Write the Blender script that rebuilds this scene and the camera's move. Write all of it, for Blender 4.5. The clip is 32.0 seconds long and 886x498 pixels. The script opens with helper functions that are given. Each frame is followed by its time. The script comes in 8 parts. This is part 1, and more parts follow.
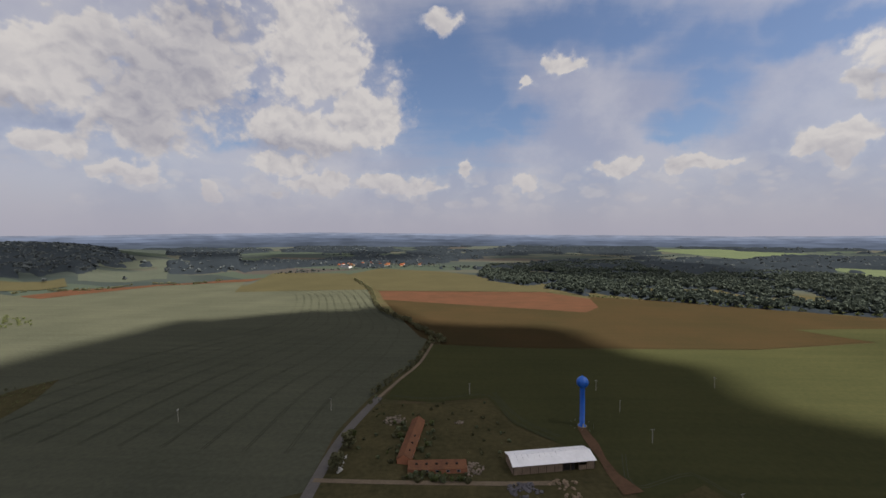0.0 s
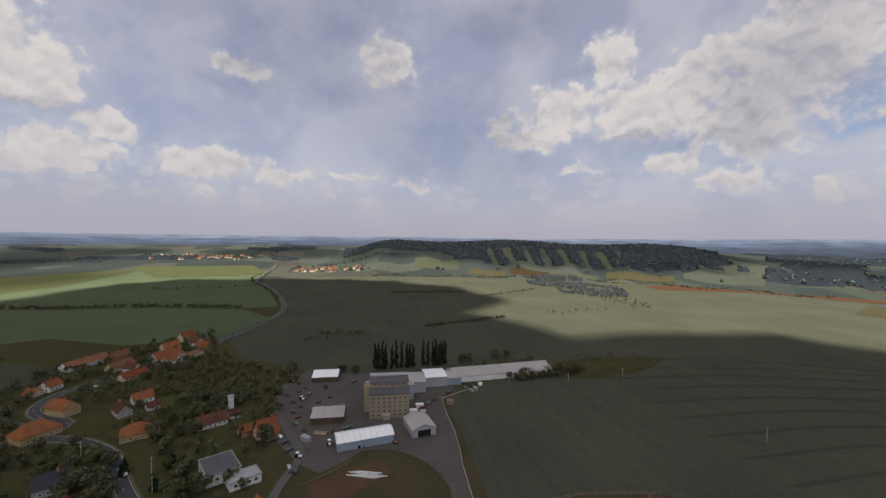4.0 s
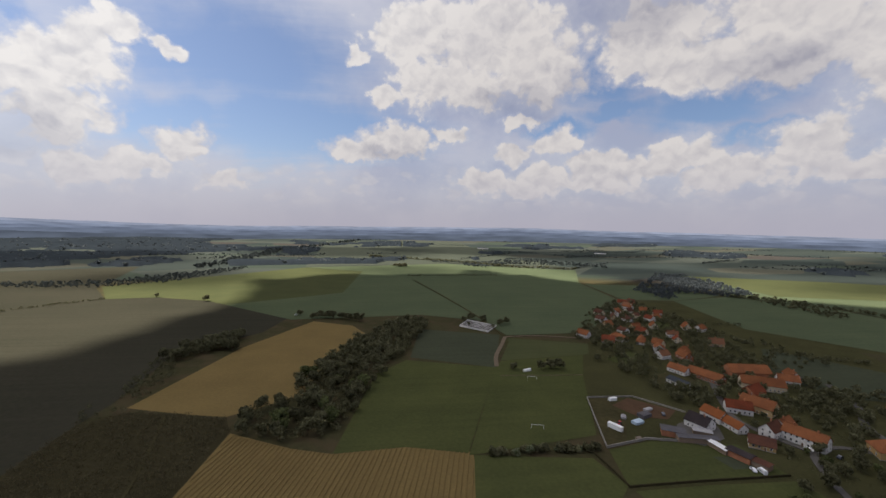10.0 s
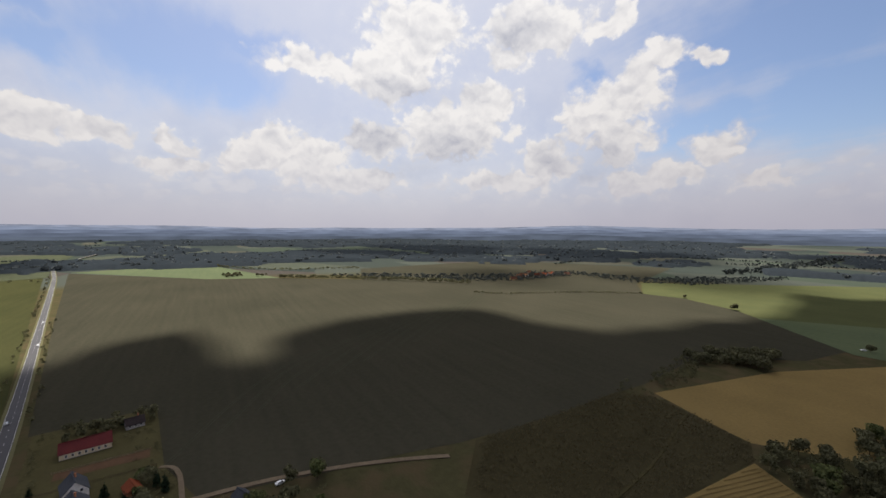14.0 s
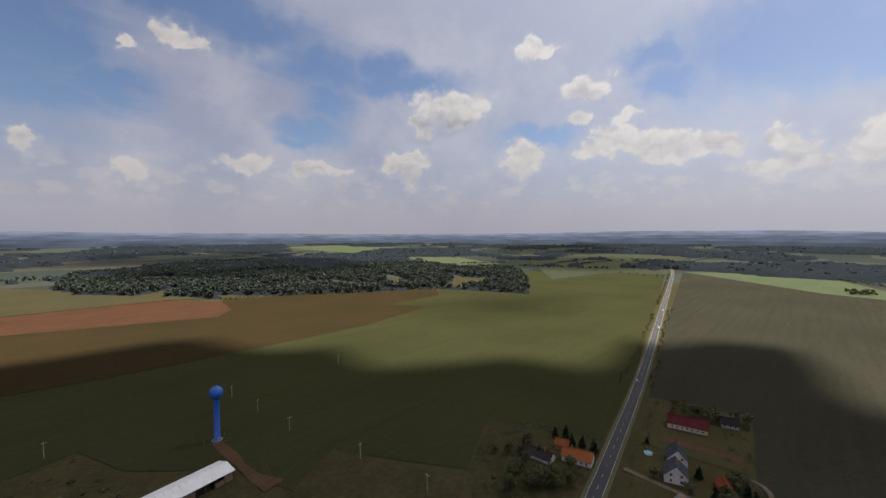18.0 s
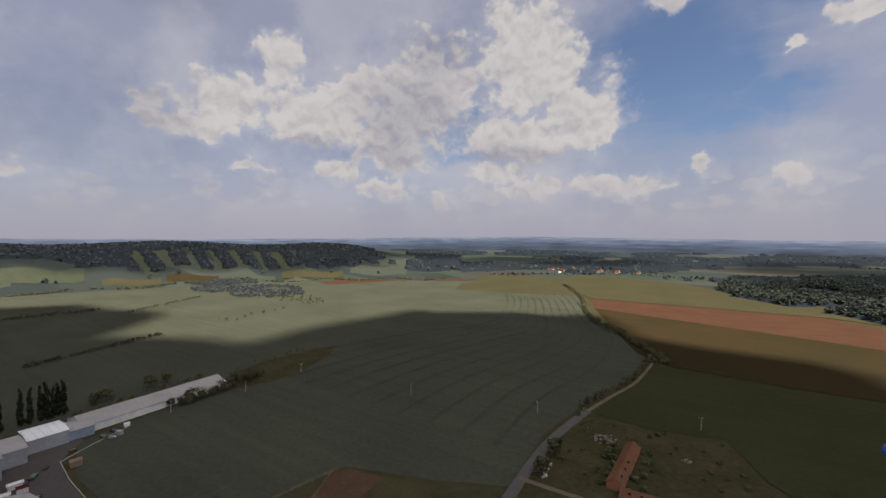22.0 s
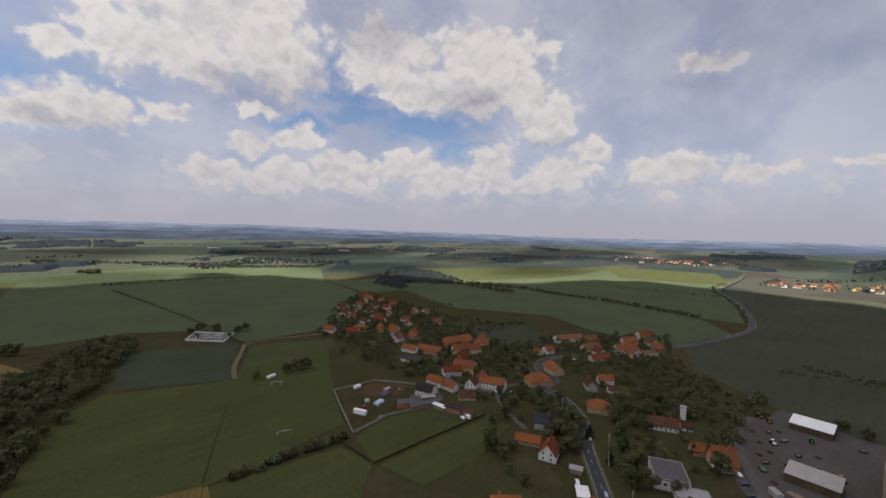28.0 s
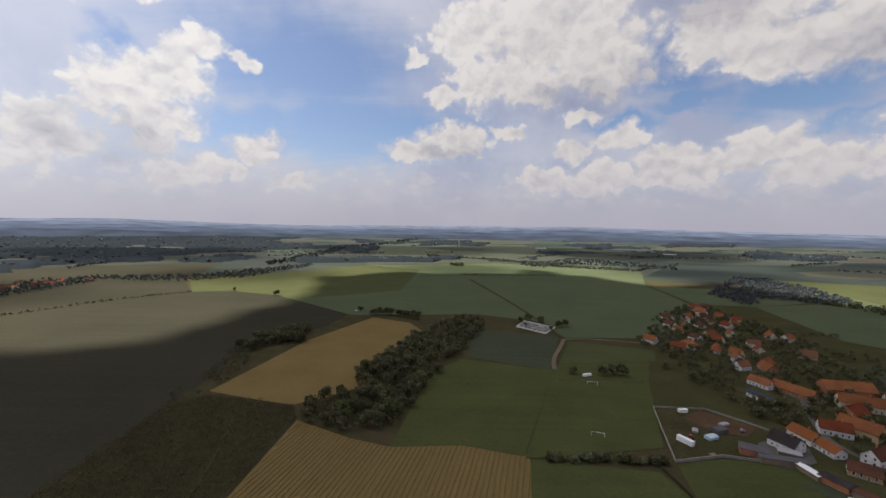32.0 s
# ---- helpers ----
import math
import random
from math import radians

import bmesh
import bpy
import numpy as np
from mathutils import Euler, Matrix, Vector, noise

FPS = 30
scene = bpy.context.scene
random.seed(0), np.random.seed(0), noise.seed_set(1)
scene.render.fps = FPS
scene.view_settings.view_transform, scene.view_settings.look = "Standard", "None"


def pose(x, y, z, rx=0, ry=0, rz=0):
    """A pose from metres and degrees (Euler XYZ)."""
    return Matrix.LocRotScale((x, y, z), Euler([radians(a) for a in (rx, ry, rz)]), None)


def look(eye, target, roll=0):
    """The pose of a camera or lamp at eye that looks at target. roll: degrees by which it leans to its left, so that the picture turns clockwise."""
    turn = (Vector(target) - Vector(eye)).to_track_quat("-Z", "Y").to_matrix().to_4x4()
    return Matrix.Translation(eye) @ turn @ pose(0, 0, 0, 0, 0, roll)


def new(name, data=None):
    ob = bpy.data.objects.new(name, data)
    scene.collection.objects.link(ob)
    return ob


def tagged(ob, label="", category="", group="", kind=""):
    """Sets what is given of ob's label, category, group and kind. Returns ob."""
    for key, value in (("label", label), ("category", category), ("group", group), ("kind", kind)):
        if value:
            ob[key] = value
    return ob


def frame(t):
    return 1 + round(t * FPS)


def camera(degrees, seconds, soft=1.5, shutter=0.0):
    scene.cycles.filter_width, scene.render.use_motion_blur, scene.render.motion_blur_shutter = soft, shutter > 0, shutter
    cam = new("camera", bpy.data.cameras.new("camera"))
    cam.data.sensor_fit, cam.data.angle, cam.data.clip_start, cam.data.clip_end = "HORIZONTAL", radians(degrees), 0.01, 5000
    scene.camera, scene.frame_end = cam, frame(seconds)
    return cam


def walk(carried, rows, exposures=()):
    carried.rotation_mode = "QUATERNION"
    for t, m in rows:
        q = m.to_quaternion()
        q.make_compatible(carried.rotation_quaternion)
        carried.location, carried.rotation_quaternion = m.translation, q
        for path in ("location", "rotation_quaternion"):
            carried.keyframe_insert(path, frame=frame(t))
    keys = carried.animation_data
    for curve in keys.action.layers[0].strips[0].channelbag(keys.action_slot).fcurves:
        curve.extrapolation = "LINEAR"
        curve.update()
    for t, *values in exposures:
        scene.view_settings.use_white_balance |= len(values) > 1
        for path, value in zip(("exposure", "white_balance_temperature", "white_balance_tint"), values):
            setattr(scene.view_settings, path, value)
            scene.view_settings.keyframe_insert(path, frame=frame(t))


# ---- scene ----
# camera: a drone hovering 120 m over the fields, turning slowly to its left one and a half times
cam = camera(95.94, 32.0)
EYE = 120.0
PATH = [
    (0.0, pose(0, 0, EYE, 88.12, 0.06, 2.83)),
    (0.5, pose(0, 0, EYE, 88.13, 0.02, 10.85)),
    (1.0, pose(0, 0, EYE, 88.15, -0.06, 19.30)),
    (1.5, pose(0, 0, EYE, 88.17, -0.21, 28.31)),
    (2.0, pose(0, 0, EYE, 88.16, -0.38, 37.40)),
    (2.5, pose(0, 0, EYE, 88.16, -0.54, 46.64)),
    (3.0, pose(0, 0, EYE, 88.19, -0.69, 57.32)),
    (3.5, pose(0, 0, EYE, 88.22, -0.82, 66.77)),
    (4.0, pose(0, 0, EYE, 88.19, -0.92, 76.57)),
    (4.5, pose(0, 0, EYE, 88.10, -1.01, 84.61)),
    (6.5, pose(0, 0, EYE, 87.82, -1.30, 114.92)),
    (7.0, pose(0, 0, EYE, 87.71, -1.25, 123.13)),
    (7.5, pose(0, 0, EYE, 87.63, -1.18, 129.98)),
    (8.0, pose(0, 0, EYE, 87.57, -1.09, 137.99)),
    (8.5, pose(0, 0, EYE, 87.52, -1.01, 146.53)),
    (9.0, pose(0, 0, EYE, 87.47, -0.94, 155.72)),
    (9.5, pose(0, 0, EYE, 87.40, -0.90, 164.07)),
    (10.0, pose(0, 0, EYE, 87.34, -0.85, 171.95)),
    (10.5, pose(0, 0, EYE, 87.30, -0.82, 179.26)),
    (11.0, pose(0, 0, EYE, 87.29, -0.78, 186.72)),
    (11.5, pose(0, 0, EYE, 87.29, -0.71, 194.73)),
    (12.0, pose(0, 0, EYE, 87.31, -0.61, 204.71)),
    (12.5, pose(0, 0, EYE, 87.31, -0.52, 213.42)),
    (13.0, pose(0, 0, EYE, 87.29, -0.45, 221.65)),
    (13.5, pose(0, 0, EYE, 87.25, -0.40, 229.98)),
    (14.0, pose(0, 0, EYE, 87.21, -0.34, 239.07)),
    (14.5, pose(0, 0, EYE, 87.20, -0.28, 247.45)),
    (16.5, pose(0, 0, EYE, 87.31, 0.39, 283.01)),
    (17.0, pose(0, 0, EYE, 87.49, 0.18, 293.14)),
    (17.5, pose(0, 0, EYE, 87.63, 0.07, 302.92)),
    (18.0, pose(0, 0, EYE, 87.78, 0.10, 313.39)),
    (18.5, pose(0, 0, EYE, 87.94, 0.15, 323.06)),
    (19.0, pose(0, 0, EYE, 88.10, 0.18, 333.26)),
    (19.5, pose(0, 0, EYE, 88.26, 0.24, 342.88)),
    (20.0, pose(0, 0, EYE, 88.40, 0.31, 353.18)),
    (20.5, pose(0, 0, EYE, 88.50, 0.30, 362.16)),
    (21.0, pose(0, 0, EYE, 88.57, 0.18, 373.55)),
    (21.5, pose(0, 0, EYE, 88.64, -0.06, 383.02)),
    (22.0, pose(0, 0, EYE, 88.66, -0.39, 392.31)),
    (22.5, pose(0, 0, EYE, 88.58, -0.72, 402.10)),
    (23.0, pose(0, 0, EYE, 88.43, -0.99, 412.47)),
    (23.5, pose(0, 0, EYE, 88.29, -1.19, 421.64)),
    (24.0, pose(0, 0, EYE, 88.18, -1.32, 430.61)),
    (24.5, pose(0, 0, EYE, 88.09, -1.35, 439.21)),
    (25.0, pose(0, 0, EYE, 87.99, -1.34, 448.22)),
    (25.5, pose(0, 0, EYE, 87.90, -1.32, 455.70)),
    (26.0, pose(0, 0, EYE, 87.83, -1.29, 464.75)),
    (26.5, pose(0, 0, EYE, 87.75, -1.24, 472.90)),
    (28.5, pose(0, 0, EYE, 87.60, -1.28, 504.32)),
    (29.0, pose(0, 0, EYE, 87.51, -1.24, 511.72)),
    (29.5, pose(0, 0, EYE, 87.42, -1.19, 517.44)),
    (30.0, pose(0, 0, EYE, 87.34, -1.12, 523.24)),
    (30.5, pose(0, 0, EYE, 87.27, -1.04, 526.92)),
    (31.0, pose(0, 0, EYE, 87.20, -0.96, 531.51)),
    (31.5, pose(0, 0, EYE, 87.14, -0.90, 535.86)),
    (32.0, pose(0, 0, EYE, 87.11, -0.83, 540.04)),
]
# the automatic exposure closes a little towards the bright southern sky
EXPOSURE = [(0.0, 0.84), (2.0, 0.87), (4.0, 0.98), (7.0, 1.0), (12.0, 0.98), (14.5, 0.95), (17.0, 0.87), (18.5, 0.75), (20.5, 0.79), (23.0, 0.86), (25.0, 0.97), (27.0, 1.0), (32.0, 1.0)]
walk(cam, PATH, EXPOSURE)

# ---------------------------------------------------------------- sky, sun
SUN_AZ, SUN_EL = -108.0, 58.0          # degrees, azimuth counted to the left from +y
SUN_DIR = Vector((-math.sin(radians(SUN_AZ)) * math.cos(radians(SUN_EL)),
                  math.cos(radians(SUN_AZ)) * math.cos(radians(SUN_EL)), math.sin(radians(SUN_EL))))
sun_data = bpy.data.lights.new("sun", "SUN")
sun_data.energy, sun_data.angle, sun_data.color = 5.0, radians(1.5), (1.0, 0.94, 0.84)
sun = new("sun", sun_data)
sun.matrix_world = look(SUN_DIR * 4000, (0, 0, 0))

world = bpy.data.worlds.new("sky")
scene.world = world
world.use_nodes = True
world.cycles.sampling_method, world.cycles.sample_map_resolution = "MANUAL", 512
WN, WL = world.node_tree.nodes, world.node_tree.links
WN.clear()


def wmath(op, a, b=None, c=None, clamp=False):
    n = WN.new("ShaderNodeMath")
    n.operation, n.use_clamp = op, clamp
    for i, v in enumerate((a, b, c)):
        if v is None:
            continue
        if isinstance(v, (int, float)):
            n.inputs[i].default_value = v
        else:
            WL.new(v, n.inputs[i])
    return n.outputs[0]


def wmix(fac, a, b):
    n = WN.new("ShaderNodeMix")
    n.data_type = "RGBA"
    for i, v in ((0, fac), (6, a), (7, b)):
        if isinstance(v, (int, float)):
            n.inputs[i].default_value = v
        elif isinstance(v, tuple):
            n.inputs[i].default_value = (*v, 1)
        else:
            WL.new(v, n.inputs[i])
    return n.outputs[2]


def wsmooth(value, lo, hi):
    n = WN.new("ShaderNodeMapRange")
    n.interpolation_type = "SMOOTHSTEP"
    WL.new(value, n.inputs[0])
    n.inputs[1].default_value, n.inputs[2].default_value = lo, hi
    return n.outputs[0]


geo = WN.new("ShaderNodeTexCoord").outputs["Generated"]
nish = WN.new("ShaderNodeTexSky")
nish.sky_type, nish.sun_disc = "NISHITA", False
nish.sun_elevation, nish.sun_rotation = radians(SUN_EL), radians(-SUN_AZ)
nish.altitude, nish.air_density, nish.dust_density, nish.ozone_density = 300, 1.0, 1.6, 1.5

# direction, ragged by noise, from which the masks of the clouds are taken
warp = WN.new("ShaderNodeTexNoise")
warp.inputs["Scale"].default_value, warp.inputs["Detail"].default_value = 20.0, 6.0
WL.new(geo, warp.inputs["Vector"])
shift = WN.new("ShaderNodeVectorMath")
shift.operation = "MULTIPLY_ADD"
WL.new(warp.outputs["Color"], shift.inputs[0])
shift.inputs[1].default_value = (0.085, 0.085, 0.075)
shift.inputs[2].default_value = (-0.0425, -0.0425, -0.0375)
ragged = WN.new("ShaderNodeVectorMath")
WL.new(geo, ragged.inputs[0])
WL.new(shift.outputs[0], ragged.inputs[1])
ragged = ragged.outputs[0]


SQUASHED = {}
for k in (1.0, 1.5, 2.2, 3.2, 4.6):
    tall = WN.new("ShaderNodeVectorMath")
    tall.operation = "MULTIPLY"
    WL.new(ragged, tall.inputs[0])
    tall.inputs[1].default_value = (1, 1, k)
    SQUASHED[k] = tall.outputs[0]


def cloud_field(rows, merge=0.25):
    """One at the middle of ellipses (azimuth, elevation, half width, half height, in degrees), nought at their rims, run together softly."""
    total = None
    for az, el, hw, hh in rows:
        a, e = radians(az), radians(el)
        k = min(SQUASHED, key=lambda q: abs(math.log(q * hh / hw)))
        radius = radians(math.sqrt(hw * hh * k))
        d = WN.new("ShaderNodeVectorMath")
        d.operation = "DISTANCE"
        WL.new(SQUASHED[k], d.inputs[0])
        d.inputs[1].default_value = (-math.sin(a) * math.cos(e), math.cos(a) * math.cos(e), math.sin(e) * k)
        near = wmath("MULTIPLY", d.outputs["Value"], 1 / radius)
        total = near if total is None else wmath("SMOOTH_MIN", total, near, merge)
    return wmath("SUBTRACT", 1.0, total)


# the clouds by the quarter of the sky: azimuth, elevation, half width, half height
HEADS_NORTH = [(48, 16.8, 2.7, 3.6), (45, 18.2, 2.5, 3.2), (42, 20.5, 2, 3.2), (47, 9.3, 2.4, 1.2), (42, 7.3, 2.1, 1.2), (33, 5.3, 1.1, 0.7), (25, 5.6, 0.9, 0.7),
    (20, 23.6, 7.3, 6), (14, 15.9, 5.3, 3.7), (22, 13.6, 7, 3), (25, 9.5, 4.1, 1.3), (35, 20, 7, 6.5), (40, 13.1, 5, 4.2), (3, 27.7, 2.5, 1),
    (-15, 21.8, 1.7, 0.8), (-44, 14.9, 1.6, 2), (-39, 8.8, 1.5, 0.9), (-42, 8.6, 1.6, 1.4), (0, 9.4, 1.1, 0.9), (-22, 9.2, 1.9, 0.7),
    (-32, 8.3, 1.6, 0.7), (-9, 7.7, 1.9, 0.9), (10, 7, 6.3, 1.4), (20, 7.1, 4.4, 1.4)]
HEADS_NORTH_WEST = [(54, 21.9, 2.6, 3.3), (46, 18.2, 4.4, 3.9), (61, 16.6, 4.7, 3.6), (51, 15.9, 5.3, 3.3), (42, 21.4, 1.7, 2.1), (64, 13.5, 4.6, 1.6),
    (46, 9.8, 2.4, 1.2), (40, 7, 2.3, 1.4), (58, 9.5, 2, 0.7)]
HEADS_WEST = [(107, 8.4, 5.2, 1.7), (98, 7.7, 3.7, 0.9), (107, 5.1, 1.7, 0.7), (89, 7.9, 2.9, 0.7), (81, 7, 3.3, 0.7), (123, 15.3, 4.2, 3.4),
    (117, 11.4, 2.8, 1.5), (120, 8.6, 4.7, 2), (130, 9.2, 3.7, 2.6), (142, 10, 3.2, 1.8), (145, 8, 3.6, 1.6), (152, 8.4, 3.1, 2.1), (158, 7.6, 2.6, 1.8),
    (161, 5.8, 3.1, 1.2), (162, 10.2, 1.6, 1.3), (158, 11.8, 2.4, 1.5), (137, 6.7, 4.8, 1.8), (126, 6.8, 5.4, 1.4), (159, 19.6, 3.9, 2.4),
    (142, 19.8, 5.3, 2), (138, 19.5, 3.2, 1.7), (147, 22, 4.2, 2.6), (130, 23.6, 7.5, 3.5), (126, 19, 5.1, 2.5)]
HEADS_WEST_LOW = [(84, 22.8, 3.6, 2.4), (104, 20.1, 3.2, 1.1), (69, 15.9, 1.2, 1.4)]
HEADS_SOUTH_WEST = [(177, 25.5, 5.5, 3.6), (166, 25, 10.5, 4.7), (171, 19.7, 8.2, 3.3), (159, 21.1, 6.2, 3.6), (180, 17.9, 2.1, 1.3), (-176, 22.9, 1.8, 0.7),
    (145, 23.6, 5.5, 3.4), (138, 19.3, 4.4, 2.7), (142, 18.2, 3.9, 1.2), (131, 19.1, 4.7, 3.4), (179, 12.3, 4.6, 2), (-176, 10.4, 4.5, 1.3),
    (171, 13.4, 2.8, 0.8), (162, 10.5, 2.9, 1.3), (156, 12.2, 2.7, 1.3), (161, 14.7, 2.6, 0.7), (166, 6.7, 3.9, 1.6), (158, 7.1, 3.8, 1.7),
    (151, 9.4, 3.8, 1.2), (151, 6.7, 4.9, 1.5), (145, 8.1, 3, 1.5), (139, 9.4, 2.8, 2.1), (136, 7.5, 3.4, 1.6), (130, 8.2, 3.6, 1.8)]
HEADS_SOUTH_WEST_LOW = [(-146, 18, 2.5, 2.3), (-149, 21, 1.5, 1.4), (-143, 13.5, 2.2, 2.5), (-145, 12.7, 2.5, 1.4), (-153, 19.9, 0.9, 0.7), (-155, 9.6, 3, 1.8),
    (-150, 6.9, 5, 1.6), (-146, 5.9, 2.7, 1.9), (-159, 5.8, 2.4, 1)]
HEADS_SOUTH = [(-117, 24.8, 7.1, 4.3), (-103, 21.2, 5.3, 1.5), (-114, 20.1, 6.4, 3.3), (-127, 17.4, 4.4, 2.7), (-122, 13.5, 8.5, 3.4), (-111, 12.5, 4.4, 2.8),
    (-134, 25.7, 7.4, 2.9), (-143, 25.1, 3.4, 1.3), (-130, 22.7, 2.8, 1.8), (-145, 16.5, 3.8, 3), (-147, 19.1, 2.7, 2.6), (-150, 20.7, 1.5, 1.5),
    (-140, 14.2, 3.3, 2.9), (-144, 11.1, 4.4, 2.5), (-154, 19.3, 0.9, 0.7), (-136, 9.8, 4.3, 2.7), (-103, 9.5, 5.5, 3.1), (-96, 9.7, 3.6, 2.1),
    (-99, 11.7, 2.4, 2.1), (-86, 10.3, 2, 0.8), (-88, 7.5, 5.1, 1.1), (-108, 6.7, 8.3, 1.4), (-129, 6.5, 7, 1.6), (-76, 10.4, 3.3, 2)]
HEADS_EAST = [(-14, 22, 2.1, 1), (-9, 19.9, 0.9, 0.7), (-48, 17, 4.6, 2.2), (-60, 23.6, 2.4, 1.2), (-66, 19, 3, 1.6), (-66, 14.9, 1.7, 0.7), (-71, 14.8, 1.6, 0.7),
    (-40, 9.8, 2.7, 1.2), (-43, 10.2, 2, 1.3), (-58, 9.8, 3, 1.9), (-57, 11.3, 1.5, 1.4), (-67, 10.6, 2.8, 1.1), (-74, 11.8, 3.1, 1.6),
    (-80, 10.4, 3.2, 1.7), (-88, 9.4, 2, 1.2), (-93, 8.2, 1.5, 1.4), (-29, 9.1, 3.2, 1.5), (-21, 9, 3, 1.1), (0, 9, 1.1, 1.4)]
HEADS_SOUTH_EAST = [(-84, 27.3, 4.8, 1.9), (-70, 12.4, 3.4, 1.5), (-75, 10.8, 3.1, 1.2), (-99, 10.9, 3.8, 1.6)]
BLUE_WEST = [(31, 13.2, 2.4, 1.8), (29, 17.8, 1.5, 0.8), (2, 21.2, 8.9, 8.9), (152, 20.1, 2, 4.1), (139, 14.8, 5.8, 1.8), (140, 22.2, 1.7, 1.8),
    (134, 18.8, 3.4, 2.7), (134, 11.5, 4.2, 0.7), (156, 14.1, 3.9, 0.8), (149, 19.2, 2.3, 3), (149, 15.3, 3.9, 0.8),
    (131, 10.6, 3.2, 0.7)]
BLUE_EAST = [(-2, 13.6, 4.6, 1.9), (-14, 26.1, 9.8, 3), (-27, 12.4, 2.6, 0.7), (-31, 17.3, 3.7, 2.4), (-38, 21.7, 3.4, 2.1), (-160, 20.8, 12, 5.7),
    (-168, 13.5, 11.5, 4.2), (-141, 19.1, 2.1, 1.9), (-154, 12.4, 6.4, 2.5), (-86, 20.1, 11, 4.2), (-159, 21.4, 6, 3.7), (-164, 13.8, 4.6, 4.9),
    (-156, 13.5, 3.2, 3.1), (-93, 17.9, 5.9, 2.5), (-76, 18.4, 3, 2), (-2, 19.1, 4.9, 3.5), (-29, 13.8, 3.9, 1.8), (-30, 21.4, 6.8, 2.6),
    (-7, 16, 4.2, 2), (-22, 24.6, 7.1, 2.6), (-60, 12.9, 4.4, 1.2), (-40, 20, 6.6, 1.7), (-74, 21.2, 3.5, 1.5), (-94, 22.1, 6.7, 1.6),
    (-60, 13.4, 4.3, 1)]
BASES_WEST = [(37, 17.2, 6.8, 4.8), (40, 11.9, 5, 1.8), (22, 11.7, 7.7, 1.2), (33, 24.4, 4.8, 2.8), (99, 20.1, 8.5, 3.1), (92, 19.2, 8.8, 2.3),
    (68, 27.8, 6.1, 2.4), (51, 12.4, 6.2, 1.1), (79, 13.5, 10, 4.9), (159, 16.4, 4.4, 1.4), (95, 25.1, 10.7, 4.2), (88, 19.7, 7.8, 2.4),
    (111, 26.2, 6.4, 2.5), (72, 12.1, 6.8, 6.7), (122, 12.7, 3.9, 0.9), (161, 17.3, 8, 1.6), (154, 19.1, 2.5, 1.7), (147, 25.8, 5.8, 2.3),
    (133, 17.6, 4.1, 2.2), (179, 10.6, 4.7, 0.7)]
BASES_EAST = [(-44, 13.3, 1.5, 0.8), (-117, 18.3, 6.3, 1.5), (-111, 12.5, 3.5, 2.5), (-122, 11, 5.2, 2), (-116, 8.8, 5.5, 1.4), (-131, 25.2, 3.6, 1.9),
    (-142, 9.1, 3.3, 2.5), (-136, 9, 2.5, 1.5), (-48, 14.8, 4.6, 1.2), (-66, 18, 2.4, 0.7)]


dense = cloud_field(HEADS_NORTH + HEADS_NORTH_WEST + HEADS_WEST + HEADS_WEST_LOW + HEADS_SOUTH_WEST + HEADS_SOUTH_WEST_LOW + HEADS_SOUTH + HEADS_EAST + HEADS_SOUTH_EAST)
gaps = cloud_field(BLUE_WEST + BLUE_EAST)
grey = cloud_field(BASES_WEST + BASES_EAST)

flat = WN.new("ShaderNodeVectorMath")
flat.operation = "MULTIPLY"
WL.new(geo, flat.inputs[0])
flat.inputs[1].default_value = (1, 1, 1.2)


def wnoise(vec, scale, detail, rough=0.55):
    n = WN.new("ShaderNodeTexNoise")
    n.inputs["Scale"].default_value, n.inputs["Detail"].default_value, n.inputs["Roughness"].default_value = scale, detail, rough
    WL.new(vec, n.inputs["Vector"])
    return n.outputs["Fac"]


def wshift(vec, by):
    n = WN.new("ShaderNodeVectorMath")
    WL.new(vec, n.inputs[0])
    n.inputs[1].default_value = by
    return n.outputs[0]


def billow(vec, scale):
    """Round heads, like those of a cumulus."""
    n = WN.new("ShaderNodeTexVoronoi")
    n.feature, n.inputs["Scale"].default_value, n.inputs["Smoothness"].default_value = "SMOOTH_F1", scale, 0.6
    n.inputs["Detail"].default_value = 2.0
    WL.new(vec, n.inputs["Vector"])
    return wmath("SUBTRACT", 1.0, n.outputs["Distance"])


swirl = WN.new("ShaderNodeVectorMath")
swirl.operation = "MULTIPLY_ADD"
WL.new(warp.outputs["Color"], swirl.inputs[0])
swirl.inputs[1].default_value = (0.05, 0.05, 0.05)
WL.new(flat.outputs[0], swirl.inputs[2])
spot = swirl.outputs[0]
toward = (SUN_DIR.x * 0.010, SUN_DIR.y * 0.010, 0.020)
fine = wnoise(flat.outputs[0], 26.0, 6.0, 0.55)


def heads_at(vec):
    """Large heads that carry smaller ones."""
    return wmath("ADD", wmath("MULTIPLY", billow(vec, 11.0), 0.55), wmath("MULTIPLY", billow(vec, 30.0), 0.45))


head = wmath("ADD", heads_at(spot), wmath("MULTIPLY", fine, 0.3))
head_up = wmath("ADD", heads_at(wshift(spot, toward)), wmath("MULTIPLY", wnoise(wshift(flat.outputs[0], toward), 26.0, 4.0, 0.55), 0.3))
ragged_edge = wmath("MULTIPLY", wmath("SUBTRACT", wnoise(geo, 34.0, 6.0, 0.62), 0.5), 0.75)
broad = wnoise(flat.outputs[0], 3.0, 7.0, 0.6)

split = WN.new("ShaderNodeSeparateXYZ")
WL.new(geo, split.inputs[0])
height = split.outputs[2]
